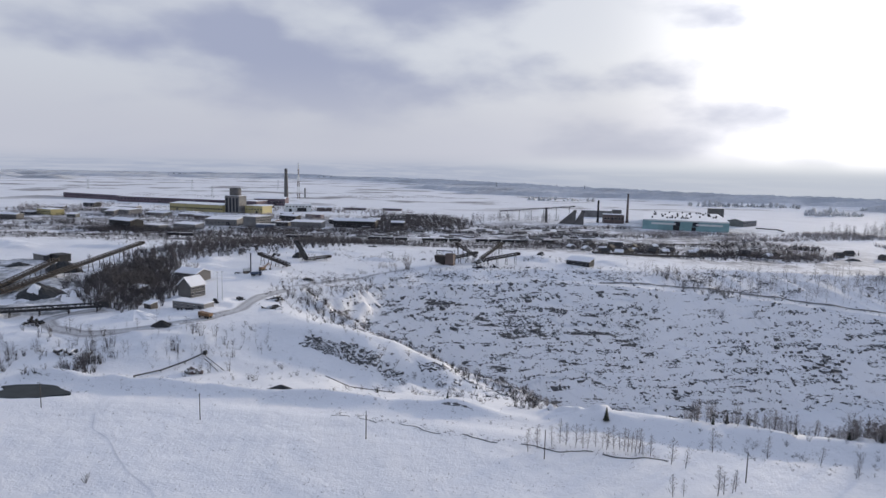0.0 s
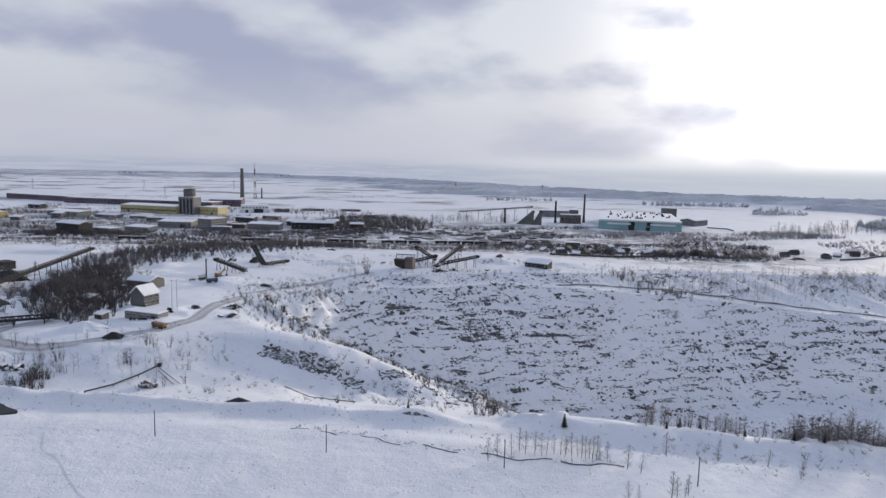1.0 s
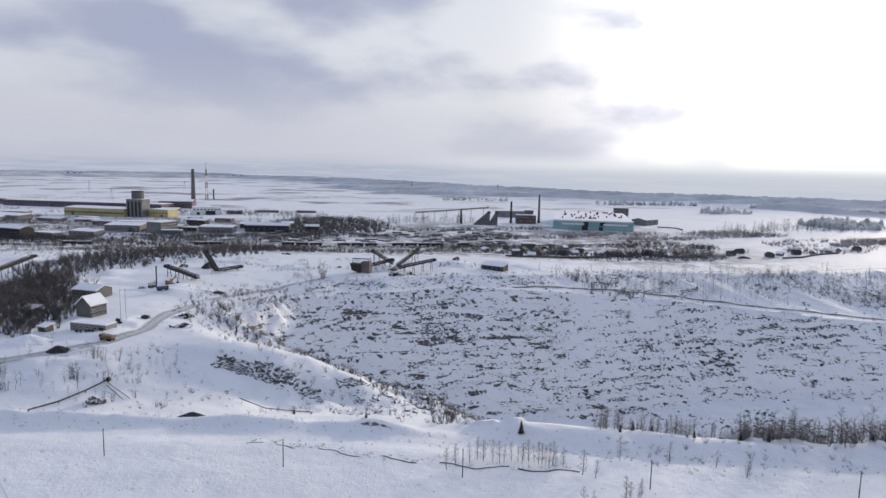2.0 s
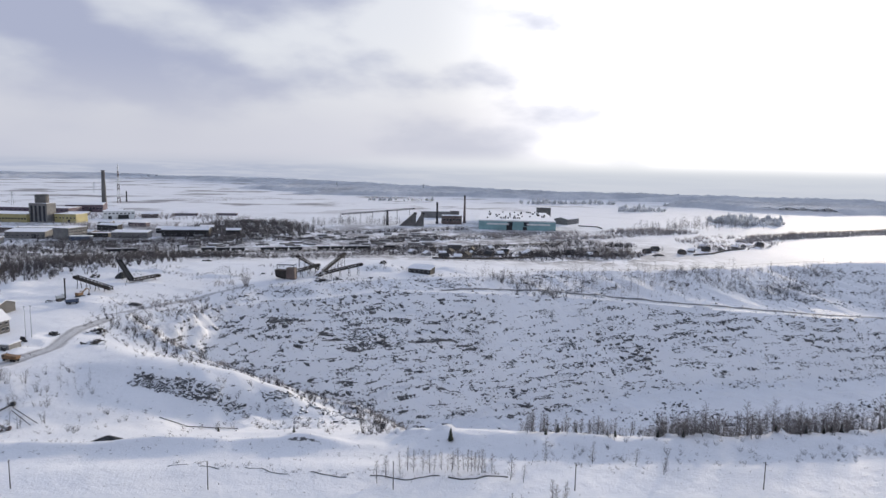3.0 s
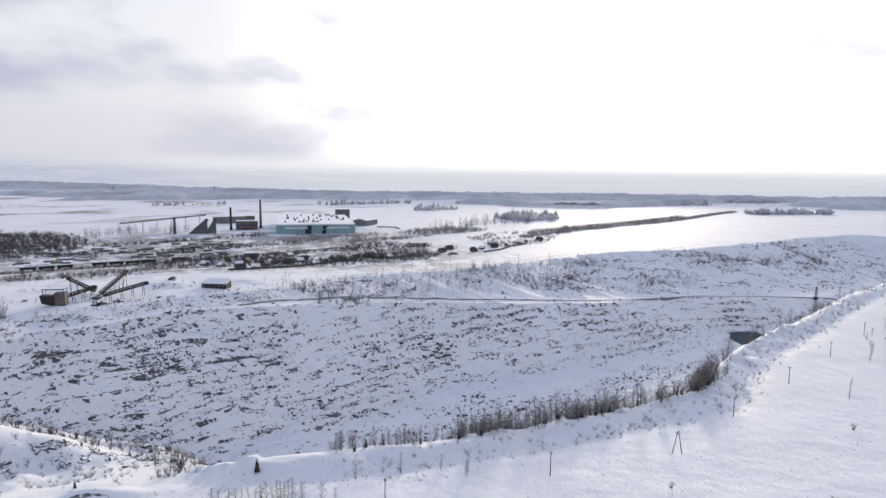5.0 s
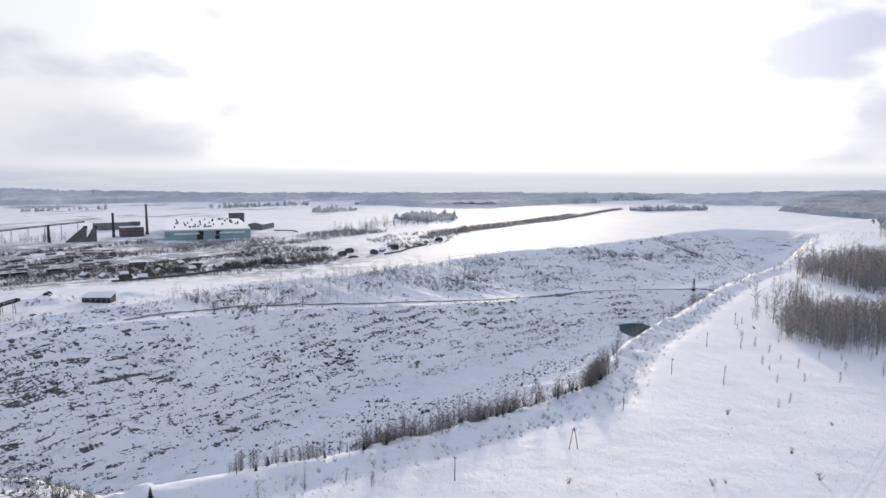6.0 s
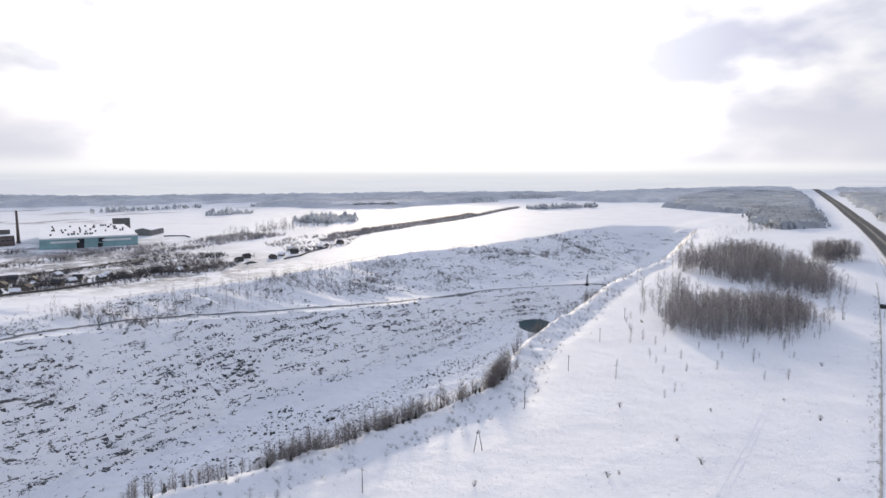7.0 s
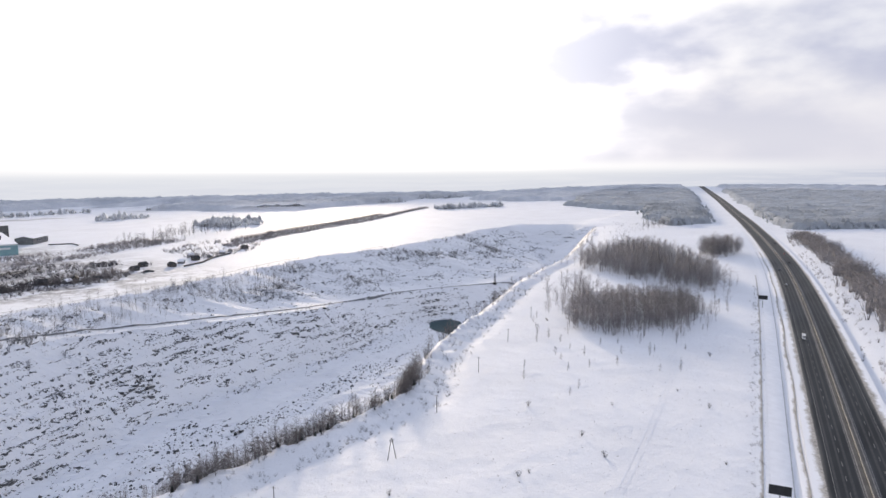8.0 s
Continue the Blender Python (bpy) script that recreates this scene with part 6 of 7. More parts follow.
def gallery(name, label, a, b, width, legs, mat=M_DARKSTEEL, roof=False, z_of=None):
    """A belt conveyor between two points above the ground, on trestles."""
    ob = thing(name, label, "conveyor", pose(*a), "conveyors of the stone works")
    A, B = Vector(a), Vector(b)
    d = B - A
    ln = d.length
    turn = math.degrees(math.atan2(d.y, d.x))
    tilt = math.degrees(math.asin(d.z / ln))
    m = pose(0, 0, 0, 0, -tilt, turn)
    part("belt", boxes("belt", M_BLACK, (ln / 2, 0, 0.55, ln, width * 0.7, 0.12)), ob, "black rubber belt", m)
    for s in (-1, 1):
        bars = [((0, s * width / 2, 0), (ln, s * width / 2, 0), 0.5), ((0, s * width / 2, 1.7), (ln, s * width / 2, 1.7), 0.36)]
        n = max(3, int(ln / 3))
        for i in range(n):
            bars += [((ln * i / n, s * width / 2, 0), (ln * (i + 0.5) / n, s * width / 2, 1.7), 0.28), ((ln * (i + 0.5) / n, s * width / 2, 1.7), (ln * (i + 1) / n, s * width / 2, 0), 0.28)]
        part("truss", beam("truss", mat, *bars), ob, m=m)
    part("deck", boxes("deck", mat, (ln / 2, 0, 0.05, ln, width, 0.1)), ob, m=m)
    if roof:
        part("snow_cap", boxes("snow_cap", M_SNOW, (ln / 2, 0, 0.68, ln * 0.9, width * 0.45, 0.1)), ob, "thin snow on the belt", m)
    side = Vector((-d.y, d.x, 0)).normalized()
    for i in range(legs):
        f = (i + 0.6) / legs
        p = A + d * f
        g = ground_z(p.x, p.y) - 0.3
        if p.z - g > 1.0:
            q = p - A
            gz = g - A.z
            part("trestle", beam("trestle", mat, ((q + side * width * 0.4), Vector((q.x, q.y, gz)) + side * width * 0.7, 0.3), ((q - side * width * 0.4), Vector((q.x, q.y, gz)) - side * width * 0.7, 0.3),
                                 (Vector((q.x, q.y, gz + (q.z - gz) * 0.5)) + side * width * 0.55, Vector((q.x, q.y, gz + (q.z - gz) * 0.5)) - side * width * 0.55, 0.18)), ob)
    part("drive_head", boxes("drive_head", mat, (ln - 0.4, 0, 0.7, 2.2, width * 1.3, 1.6), bevel=0.1), ob, m=m)
    return ob


def gz(x, y, h):
    return (x, y, ground_z(x, y) + h)


gallery("conveyor", "long dark inclined conveyor on steel trestles", gz(-232, 309, 2.0), gz(-234, 458, 9.5), 2.6, 12, M_RUST)
gallery("conveyor", "dark inclined conveyor over gravel heaps", gz(-240, 314, 2.2), gz(-247, 379, 8.0), 2.6, 6, M_RUST)
gallery("conveyor", "short dark conveyor beside a crusher", gz(-205, 268, 1.0), gz(-163, 286, 2.5), 1.8, 4, M_DARKSTEEL)
gallery("conveyor", "rusty gallery on trestles above the brink", gz(-116, 421, 1.6), gz(-141, 437, 6.6), 2.4, 4, M_RUST)
gallery("conveyor", "steep dark conveyor beside a gravel heap", gz(-112, 452, 1.2), gz(-127, 481, 10.5), 2.6, 3, M_DARKSTEEL)
gallery("conveyor", "flat rusty conveyor lying on the snow", gz(-111, 452, 1.2), gz(-99, 470, 1.8), 1.8, 2, M_RUST)
gallery("conveyor", "rusty conveyor climbing from the crusher", gz(10, 489, 3.0), gz(-6, 495, 11.0), 1.8, 4, M_RUST)
gallery("conveyor", "rusty conveyor climbing from the crusher", gz(13, 481, 3.0), gz(31, 517, 11.0), 1.8, 6, M_RUST)
gallery("conveyor", "rusty conveyor on thin trestles", gz(14, 468, 4.0), gz(42, 485, 7.2), 1.8, 4, M_RUST)
gallery("conveyor", "rusty conveyor feeding the crusher", gz(-6, 468, 4.5), gz(10, 484, 7.0), 1.8, 3, M_RUST)


def scrap(name, label, m, n, size, seed, mats, category="scrap heap"):
    """A heap of bent plates, beams and blocks with snow on it."""
    r = random.Random(seed)
    ob = thing(name, label, category, m, "scrap and machine parts")
    for k, mat in enumerate(mats):
        name_k = ("plate", "beam", "snow_cap")[k]
        piece = boxes(name_k, mat, (0, 0, 0, 1, 1, 1), bevel=0.04)
        for i in range(max(2, n * 2 // 3)):
            a = r.uniform(0, 6.28)
            q = r.random() ** 0.6
            p = pose(math.cos(a) * q * size[0] / 2, math.sin(a) * q * size[1] / 2, size[2] * (1 - q) * r.uniform(0.2, 0.9) + 0.15, r.uniform(-30, 30), r.uniform(-30, 30), r.uniform(0, 180))
            part(name_k, piece, ob, m=p @ Matrix.Diagonal((r.uniform(0.6, 3.2), r.uniform(0.3, 1.4), r.uniform(0.2, 0.9), 1)))
    return ob


scrap("crusher", "rusty stone crusher among conveyors", on_ground(12, 478), 16, (9, 8, 6.0), 3, (M_RUST, M_DARKSTEEL, M_SNOW), "crusher")
scrap("scrap_heap", "dark heap of machine parts in the snow", on_ground(12, 460), 14, (11, 5, 3.2), 4, (M_DARKSTEEL, M_RUST, M_SNOW))
scrap("scrap_heap", "dark heap of machine parts in the snow", on_ground(22, 466), 8, (7, 4, 2.0), 5, (M_DARKSTEEL, M_RUST, M_SNOW))
scrap("scrap_heap", "dark wrecked machine on the snowy plateau", on_ground(63, 525), 12, (6.5, 4, 4.6), 6, (M_DARKSTEEL, M_RUST))
scrap("scrap_heap", "rusty hopper and wreckage on the plateau", on_ground(-141, 477), 14, (6, 4, 5.5), 7, (M_DARKSTEEL, M_RUST))
scrap("scrap_heap", "stack of dark old conveyor parts under snow", on_ground(-97.4, 328), 20, (9, 5, 2.8), 8, (M_DARKSTEEL, M_WOOD, M_SNOW))
scrap("scrap_heap", "stack of dark old beams under snow", on_ground(-91.1, 303), 18, (10, 4, 2.0), 9, (M_DARKSTEEL, M_WOOD, M_SNOW))
scrap("scrap_heap", "dark scrap lying beside the mast", on_ground(-113, 320), 10, (6, 3, 1.8), 10, (M_DARKSTEEL, M_BLACK))
scrap("scrap_heap", "dark upright machine part beside the mast", on_ground(-120, 304), 8, (2, 2, 4.2), 11, (M_DARKSTEEL, M_BLACK))
scrap("scrap_heap", "dark parts beside the drilling rig", on_ground(-139.5, 396), 12, (9, 4, 1.8), 12, (M_RUST, M_WOOD, M_SNOW))
scrap("crusher", "dark stone crusher with hopper and cabin", on_ground(-182, 262), 20, (9, 7, 5.5), 13, (M_DARKSTEEL, M_RUST), "crusher")
scrap("scrap_heap", "dark rubble and wreckage below the works", on_ground(-152, 236), 20, (9, 5, 2.4), 14, (M_DARKSTEEL, M_WOOD, M_SNOW))
scrap("scrap_heap", "weathered brick rubble on the slope", on_ground(-97, 224), 14, (6, 3.5, 2.2), 15, (M_BRICK, M_CONC, M_SNOW))
scrap("pit_machine", "dark abandoned machine on the quarry floor", on_ground(264.9, 346), 16, (7, 4.5, 4.8), 16, (M_DARKSTEEL, M_BLACK, M_SNOW), "machine")
tower = thing("drill_tower", "dark steel lattice tower standing on the quarry bench", "tower", on_ground(733, 413, 20))
part("mast", beam("mast", M_DARKSTEEL, *[((sx * 1.3, sy * 1.3, -0.5), (sx * 0.4, sy * 0.4, 15), 0.4) for sx in (-1, 1) for sy in (-1, 1)], *[((-1.2 + 0.06 * z, -1.2 + 0.06 * z, z), (1.2 - 0.06 * z, 1.2 - 0.06 * z, z + 2), 0.25) for z in range(0, 14, 2)]), tower)
part("base", boxes("base", M_DARKSTEEL, (0.5, 0, 1.2, 5.5, 3.6, 2.6), bevel=0.1), tower, "dark machine house")
trunk = tagged(new("log", beam("log", M_WOOD, ((-2.6, 0, 0.35), (2.6, 0, 0.4), 0.9, 0.7), ((-0.5, 0, 0.5), (0.9, 1.2, 1.1), 0.3, 0.12), sides=8)), "dark fallen log lying on the snow field", "log")
trunk.matrix_world = on_ground(396.1, 181.4, 35)
scrap("scrap_heap", "dark machine parts dumped on the plain", on_ground(-80, 560), 10, (8, 3, 2.0), 17, (M_DARKSTEEL, M_RUST))
for i, (x, y) in enumerate(((10, 466), (8, 467), (-46, 486), (-30, 490), (-60, 520), (48, 470))):
    scrap("scrap_heap", "small dark drum and parts lying in snow", on_ground(x, y), 3, (1.6, 1.4, 2.0), 30 + i, (M_DARKSTEEL,))

loading = thing("loading_bunker", "red brick loading bunker with timber hopper", "bunker", on_ground(-12, 467, -18))
part("brick_wall", boxes("brick_wall", M_BRICK, (2.6, 0, 3.6, 6.2, 5.5, 8.6)), loading)
part("hopper", prism("hopper", M_RUST, [(-8, 1.5), (-1, -0.5), (-0.6, 6.0), (-9, 6.4)], 6.0), loading, "dark timber hopper")
part("roof_frame", beam("roof_frame", M_DARKSTEEL, ((-7, -2.5, 7.3), (-7, -2.5, 10.2), 0.3), ((5, -2.5, 7.5), (5, -2.5, 10.0), 0.3), ((-7, -2.5, 10.1), (5, -2.5, 10.0), 0.35), ((-7, 2.5, 10.1), (5, 2.5, 10.0), 0.35),
                          ((-7, 2.5, 7.3), (-7, 2.5, 10.2), 0.3), ((5, 2.5, 7.5), (5, 2.5, 10.0), 0.3)), loading)
part("roof", boxes("roof", M_DARKSTEEL, (-1, 0, 10.3, 12.6, 5.6, 0.2)), loading)
part("snow_cap", boxes("snow_cap", M_SNOW, (-1, 0, 10.52, 12.2, 5.2, 0.22), bevel=0.06), loading, "snow lying on the roof")


def heap(name, label, x, y, a, b, h, mat, seed, category="heap"):
    """A mound with a ragged foot."""
    n, k = 28, 8
    f, t = np.meshgrid(np.arange(k + 1) / k, 2 * math.pi * np.arange(n) / n, indexing="ij")
    w = 1 + 0.22 * rough(np.cos(t) * 3 + seed * 9, np.sin(t) * 3, 1.6, 3, seed) + 0.08 * grain(t * 5, f * 9, 1, seed)
    px, py = x + a * f * w * np.cos(t), y + b * f * w * np.sin(t)
    pz = surface(px.ravel(), py.ravel()).reshape(px.shape) - 0.3 + (h + 0.3) * (1 - f ** 1.25) * (1 + 0.12 * grain(px, py, 2.2, seed))
    V = np.stack([px, py, pz], -1).reshape(-1, 3)
    F = [(j * n + i, (j + 1) * n + i, (j + 1) * n + (i + 1) % n, j * n + (i + 1) % n) for j in range(k) for i in range(n)]
    F.append(tuple(range(n)))
    me = mesh_from(name, V, F, mat)
    return tagged(new(name, me), label, category)


def build_grit(nt, b):
    pos = nt.nodes.new("ShaderNodeTexCoord").outputs["Object"]
    n1, n2 = noise_of(nt, 0.07, 5, 0.65, pos), noise_of(nt, 0.7, 4, 0.65, pos)
    f = calc(nt, "ADD", calc(nt, "MULTIPLY", n1, 0.75), calc(nt, "MULTIPLY", n2, 0.25))
    nt.links.new(mixed(nt, step_of(nt, f, 0.36, 0.60), SNOW, (0.15, 0.16, 0.17)), b.inputs["Base Color"])
    b.inputs["Roughness"].default_value = 0.9
    bumped(nt, b, n2, 0.5, 0.15)


M_GRIT = material("gritty_snow", build_grit)
for i, (x, y, a, b) in enumerate(((-236, 336, 34, 40), (-262, 392, 36, 42), (-205, 285, 26, 22), (-292, 350, 34, 46), (-300, 420, 30, 26))):
    heap("gravel_spread", "thin spread of stone grit over trodden snow", x, y, a, b, 1.0, M_GRIT, 60 + i, "gravel")
heap("gravel_mound", "dark grey gravel heap with a white cap of snow", -214, 312, 13, 9, 5.5, M_COAL, 1)
heap("snow_patch", "patch of snow lying on the gravel heap", -213.5, 309.5, 7, 4.5, 5.9, M_SNOW, 2)
heap("gravel_mound", "dark gravel heap under the conveyor", -246, 384, 13, 9, 7.5, M_COAL, 3)
heap("gravel_mound", "low dark gravel heap on the plateau", -289, 404, 9, 5, 3.0, M_COAL, 4)
heap("gravel_mound", "black coal heap beside the dirt road", -128.5, 265.5, 6.0, 3.2, 2.2, M_BLACK, 5)
heap("gravel_mound", "dark heap of branches in the snow", -60.7, 210.5, 5.4, 2.6, 1.6, M_COAL, 6)
heap("gravel_mound", "dark gravel heap beside the conveyor", -124, 474, 4.5, 4, 4.2, M_COAL, 7)
heap("gravel_mound", "low dark heap beside the rim track", -96, 392, 4.6, 3, 1.6, M_COAL, 8)
heap("snow_mound", "white heap of ploughed snow", -146, 277, 11, 6, 3.4, M_SNOW, 9)
heap("gravel_mound", "dark earth heap with scrub on the plain", 339, 661, 17, 7, 3.6, M_COAL, 10)
heap("gravel_mound", "dark earth heap with scrub on the plain", 250, 652, 15, 6, 3.0, M_COAL, 11)
heap("gravel_mound", "small dark earth heap on the plain", 395, 660, 9, 4, 2.6, M_COAL, 12)

# dark pond at the foot of the works, pipeline
n = 40
pv = [(-142 + 11.5 * (1 + 0.22 * math.sin(3 * t + 1) + 0.1 * math.sin(7 * t)) * math.cos(t) + 2 * math.sin(t), 199.5 + 6.6 * (1 + 0.15 * math.sin(2 * t)) * math.sin(t) - 2.0 * math.cos(t)) for t in [2 * math.pi * i / n for i in range(n)]]
pz = max(ground_z(x, y) for x, y in pv) + 0.05
tagged(new("pond", mesh_from("pond", [(x, y, pz) for x, y in pv] + [(x, y, pz - 2.0) for x, y in pv], [tuple(range(n))] + [(i, (i + 1) % n, (i + 1) % n + n, i + n) for i in range(n)], M_SLUDGE)), "dark grey sludge pond among the snow", "pond", kind="structure")
pipe = thing("pipeline", "dark steel pipeline on low supports", "pipeline")
pl = [gz(-114, 214.5, 0.6), gz(-109, 224, 0.7), gz(-104, 233, 0.9), gz(-99.5, 241, 1.2)]
part("pipe", beam("pipe", M_DARKSTEEL, *[(a, b, 0.55) for a, b in zip(pl, pl[1:])], sides=8), pipe)
for p in pl:
    part("support", beam("support", M_WOOD, ((p[0], p[1], p[2] - 1.4), (p[0], p[1], p[2]), 0.3)), pipe)
part("valve", boxes("valve", M_DARKSTEEL, (*pl[3], 1.4, 1.2, 1.4), bevel=0.1), pipe)
beam2 = thing("pipe_sections", "two thin pipes lying in the snow", "pipe")
for o in (0, 1.6):
    part("pipe", beam("pipe", M_RUST, (gz(-99, 240 - o, 0.3), gz(-88 - o, 230 - o, 0.25), 0.22), sides=6), beam2)
ledge_pipe = thing("pipeline", "thin rusty pipe along the foot of the hollow", "pipeline")
lp = [gz(-52, 240, 0.3), gz(-42, 237, 0.3), gz(-32, 233.5, 0.3), gz(-24, 231, 0.3)]
for a, b in zip(lp, lp[1:]):
    part("pipe", beam("pipe", M_RUST, (a, b, 0.3), sides=6), ledge_pipe)

# dirt roads of the works
ribbon("dirt_road", M_TRACK, [(-166, 290), (-178, 279), (-181, 268), (-172, 259), (-155, 253), (-135, 260), (-116, 273.5), (-106, 295), (-107, 331), (-100, 364), (-76, 388), (-24, 421), (5, 430)][:10], -5.2, 5.2, 0.14,
       "grey gritty dirt road through the snow", "road", 3.0, 4)
ribbon("dirt_road", M_TRACK, [(-104, 368), (-92, 382), (-78, 399), (-34, 452)], -2.0, 2.0, 0.12, "narrow grey track along the quarry brink", "road", 3.0, 2)

# haul road along the quarry bench and the pool on the floor
planted("scrub", GROVE_FAR, sized(along(NEAR_RIM[4:10], 200, r2, 2.4, 6.0), 0.36), (M_BARK, M_TWIG_WOOD), "brown undergrowth below the birches of the brink", "scrub", 354, 0.4)
planted("scrub", GROVE_FAR, sized(np.concatenate([along(SPUR[1:], 120, r2, 4, 2), along(SPUR[2:6], 60, r2, 5, 12)]), 0.38), (M_BARK, M_TWIG_WOOD), "brown willow bushes along the spur", "scrub", 355, 0.45)
ribbon("haul_road", M_HAUL, [(96, 452), (130, 463), (180, 478), (240, 487), (304, 484), (380, 476), (452, 469), (520, 471), (593, 468), (665, 444), (738, 414), (800, 400)], -1.3, 1.3, 0.25, "narrow dark haul road along the quarry bench", "road", 3.0, 3)
ribbon("brink_track", M_TRACK, [(195, 536), (240, 546), (289, 556), (350, 568), (426, 584), (478, 601), (548, 611), (620, 603), (732, 598)], -2.0, 2.0, 0.15, "grey cart track along the far brink", "road", 4.0, 2)
n = 48
pw = [(598 + 0.74 * u - 0.67 * v, 401 + 0.67 * u + 0.74 * v) for u, v in [((44 + 5 * math.sin(6 * math.pi * i / n) + 3 * math.sin(14 * math.pi * i / n + 1)) * math.cos(2 * math.pi * i / n), (25 + 4 * math.sin(4 * math.pi * i / n + 2) + 2 * math.sin(18 * math.pi * i / n)) * math.sin(2 * math.pi * i / n)) for i in range(n)]]
tagged(new("pit_pool", mesh_from("pit_pool", [(x, y, FLOOR - 1.2) for x, y in pw] + [(x, y, FLOOR - 4) for x, y in pw], [tuple(range(n))] + [(i, (i + 1) % n, (i + 1) % n + n, i + n) for i in range(n)], M_WATER)),
       "dark teal pool of open water on the quarry floor", "pool", kind="structure")
# ---- factories on the plain ----


def far_m(x, y, turn=0.0):
    return on_ground(x, y, turn)


building("factory_hall", "long dull brown-red factory hall with snowy roof", "factory", far_m(-560, 1296, -14), 330, 40, 11, M_PURPLE, "flat", windows=[(-1, 40, 6.0, 4.2, 2.0)], doors=[(-1, -60, 5, 4.5), (-1, 70, 5, 4.5)])
building("factory_hall", "dull brown-red factory hall beside the chimney", "factory", far_m(-398, 1312, 6), 62, 44, 13.5, M_PURPLE, "gable", 3.0, [(-1, 10, 6, 3.6, 2.2)], [(-1, 10, 5, 5)])
building("factory_hall", "long dull brown-red factory hall with snowy roof", "factory", far_m(-810, 1396, -24), 190, 34, 11, M_PURPLE, "flat", windows=[(-1, 24, 5.5, 4.0, 2.2)])
building("yellow_hall", "long yellow factory hall with a row of dark windows", "factory", far_m(-459, 1102, -17.6), 112, 24, 12.5, M_YELLOW, "shed", 2.0, [(-1, 22, 4.5, 3.4, 2.6)], [(-1, -40, 4, 4.5)])
building("yellow_hall", "short yellow factory hall beside the silo tower", "factory", far_m(-352, 1086, -20), 36, 26, 13, M_YELLOW, "flat", windows=[(-1, 6, 6, 2.6, 2.2)], doors=[(-1, 6, 4, 4.5)])
building("yellow_hall", "yellow clad shed with snowy roof", "factory", far_m(-637, 967, -30), 40, 20, 8.5, M_YELLOW, "flat", windows=[(-1, 8, 3.5, 2.6, 2.0)])
building("factory_hall", "pale concrete factory shed with snowy roof", "factory", far_m(-550, 1010, -26), 70, 22, 8, M_CONC, "shed", 1.5, [(-1, 12, 3, 2.6, 2.2)])
building("factory_hall", "pale clad workshop with dark gates", "factory", far_m(-303, 1158, 18), 46, 24, 13, M_WHITEPANEL, "flat", windows=[(-1, 8, 8, 3, 2)], doors=[(-1, 6, 16, 7), (-1, -14, 5, 5)])
building("factory_hall", "low brick workshop with a snowy gable roof", "factory", far_m(-258, 1172, 12), 26, 18, 7, M_BRICK, "gable", 2, [(-1, 6, 2.5, 2, 1.8)])
building("office_building", "grey four-storey office with rows of dark windows", "office building", far_m(-280, 858, 66), 30, 22, 14, M_CONC, "flat", windows=[(s, 8, z, 1.8, 1.7) for z in (1.2, 4.7, 8.2, 11.4) for s in (-1, 1)])
building("warehouse", "white-roofed warehouse beside the office", "warehouse", far_m(-330, 872, -6), 46, 22, 8, M_CONC, "shed", 2.2, [(-1, 8, 3, 2, 1.6)], [(-1, 10, 5, 5)])
building("warehouse", "long dark-walled warehouse with snowy roof", "warehouse", far_m(-325, 912, -4), 64, 16, 9, M_BRICK, "flat", windows=[(-1, 10, 4, 3, 1.8)])
building("warehouse", "dark industrial shed below the railway", "warehouse", far_m(-424, 790, -28), 42, 18, 11, M_DARKSTEEL, "gable", 2.4, [(-1, 8, 4, 2.4, 2)])
building("warehouse", "low shed with snowy roof", "warehouse", far_m(-354, 812, -20), 36, 16, 6, M_CONC, "shed", 1.4, [(-1, 8, 2.4, 1.8, 1.4)])
building("warehouse", "low shed with snowy roof", "warehouse", far_m(-392, 800, -24), 30, 14, 5, M_CONC, "flat", windows=[(-1, 6, 2.0, 1.8, 1.4)])
building("warehouse", "blue-walled store with snowy roof", "warehouse", far_m(-262, 838, 0), 24, 9, 5, M_BLUE, "flat", windows=[(-1, 5, 2, 1.6, 1.4)])
building("warehouse", "dark shed with snowy roof", "warehouse", far_m(-150, 880, -4), 58, 16, 9, M_DARKSTEEL, "gable", 3, [(-1, 8, 3, 2.2, 1.8)])
building("warehouse", "small dark shed beside the rails", "warehouse", far_m(-92, 884, 0), 18, 11, 8, M_DARKSTEEL, "gable", 2)
r3 = random.Random(9)
for i in range(34):
    x, y = r3.uniform(-760, -60), r3.uniform(860, 1260)
    if abs(x + 459) < 75 and abs(y - 1100) < 40 or abs(x + 352) < 40 and abs(y - 1085) < 40:
        continue
    building("workshop", r3.choice(("low works building with snowy roof", "small brick works building with snowy roof", "grey store with snowy roof")), "workshop", far_m(x, y, r3.uniform(-30, 10)), r3.uniform(14, 44), r3.uniform(9, 16), r3.uniform(4, 8),
             r3.choice((M_CONC, M_BRICK, M_PURPLE, M_BRICK_GREY, M_DARKSTEEL)), r3.choice(("flat", "shed", "gable")), 1.6, [(-1, 6, 2.0, 1.8, 1.5)])

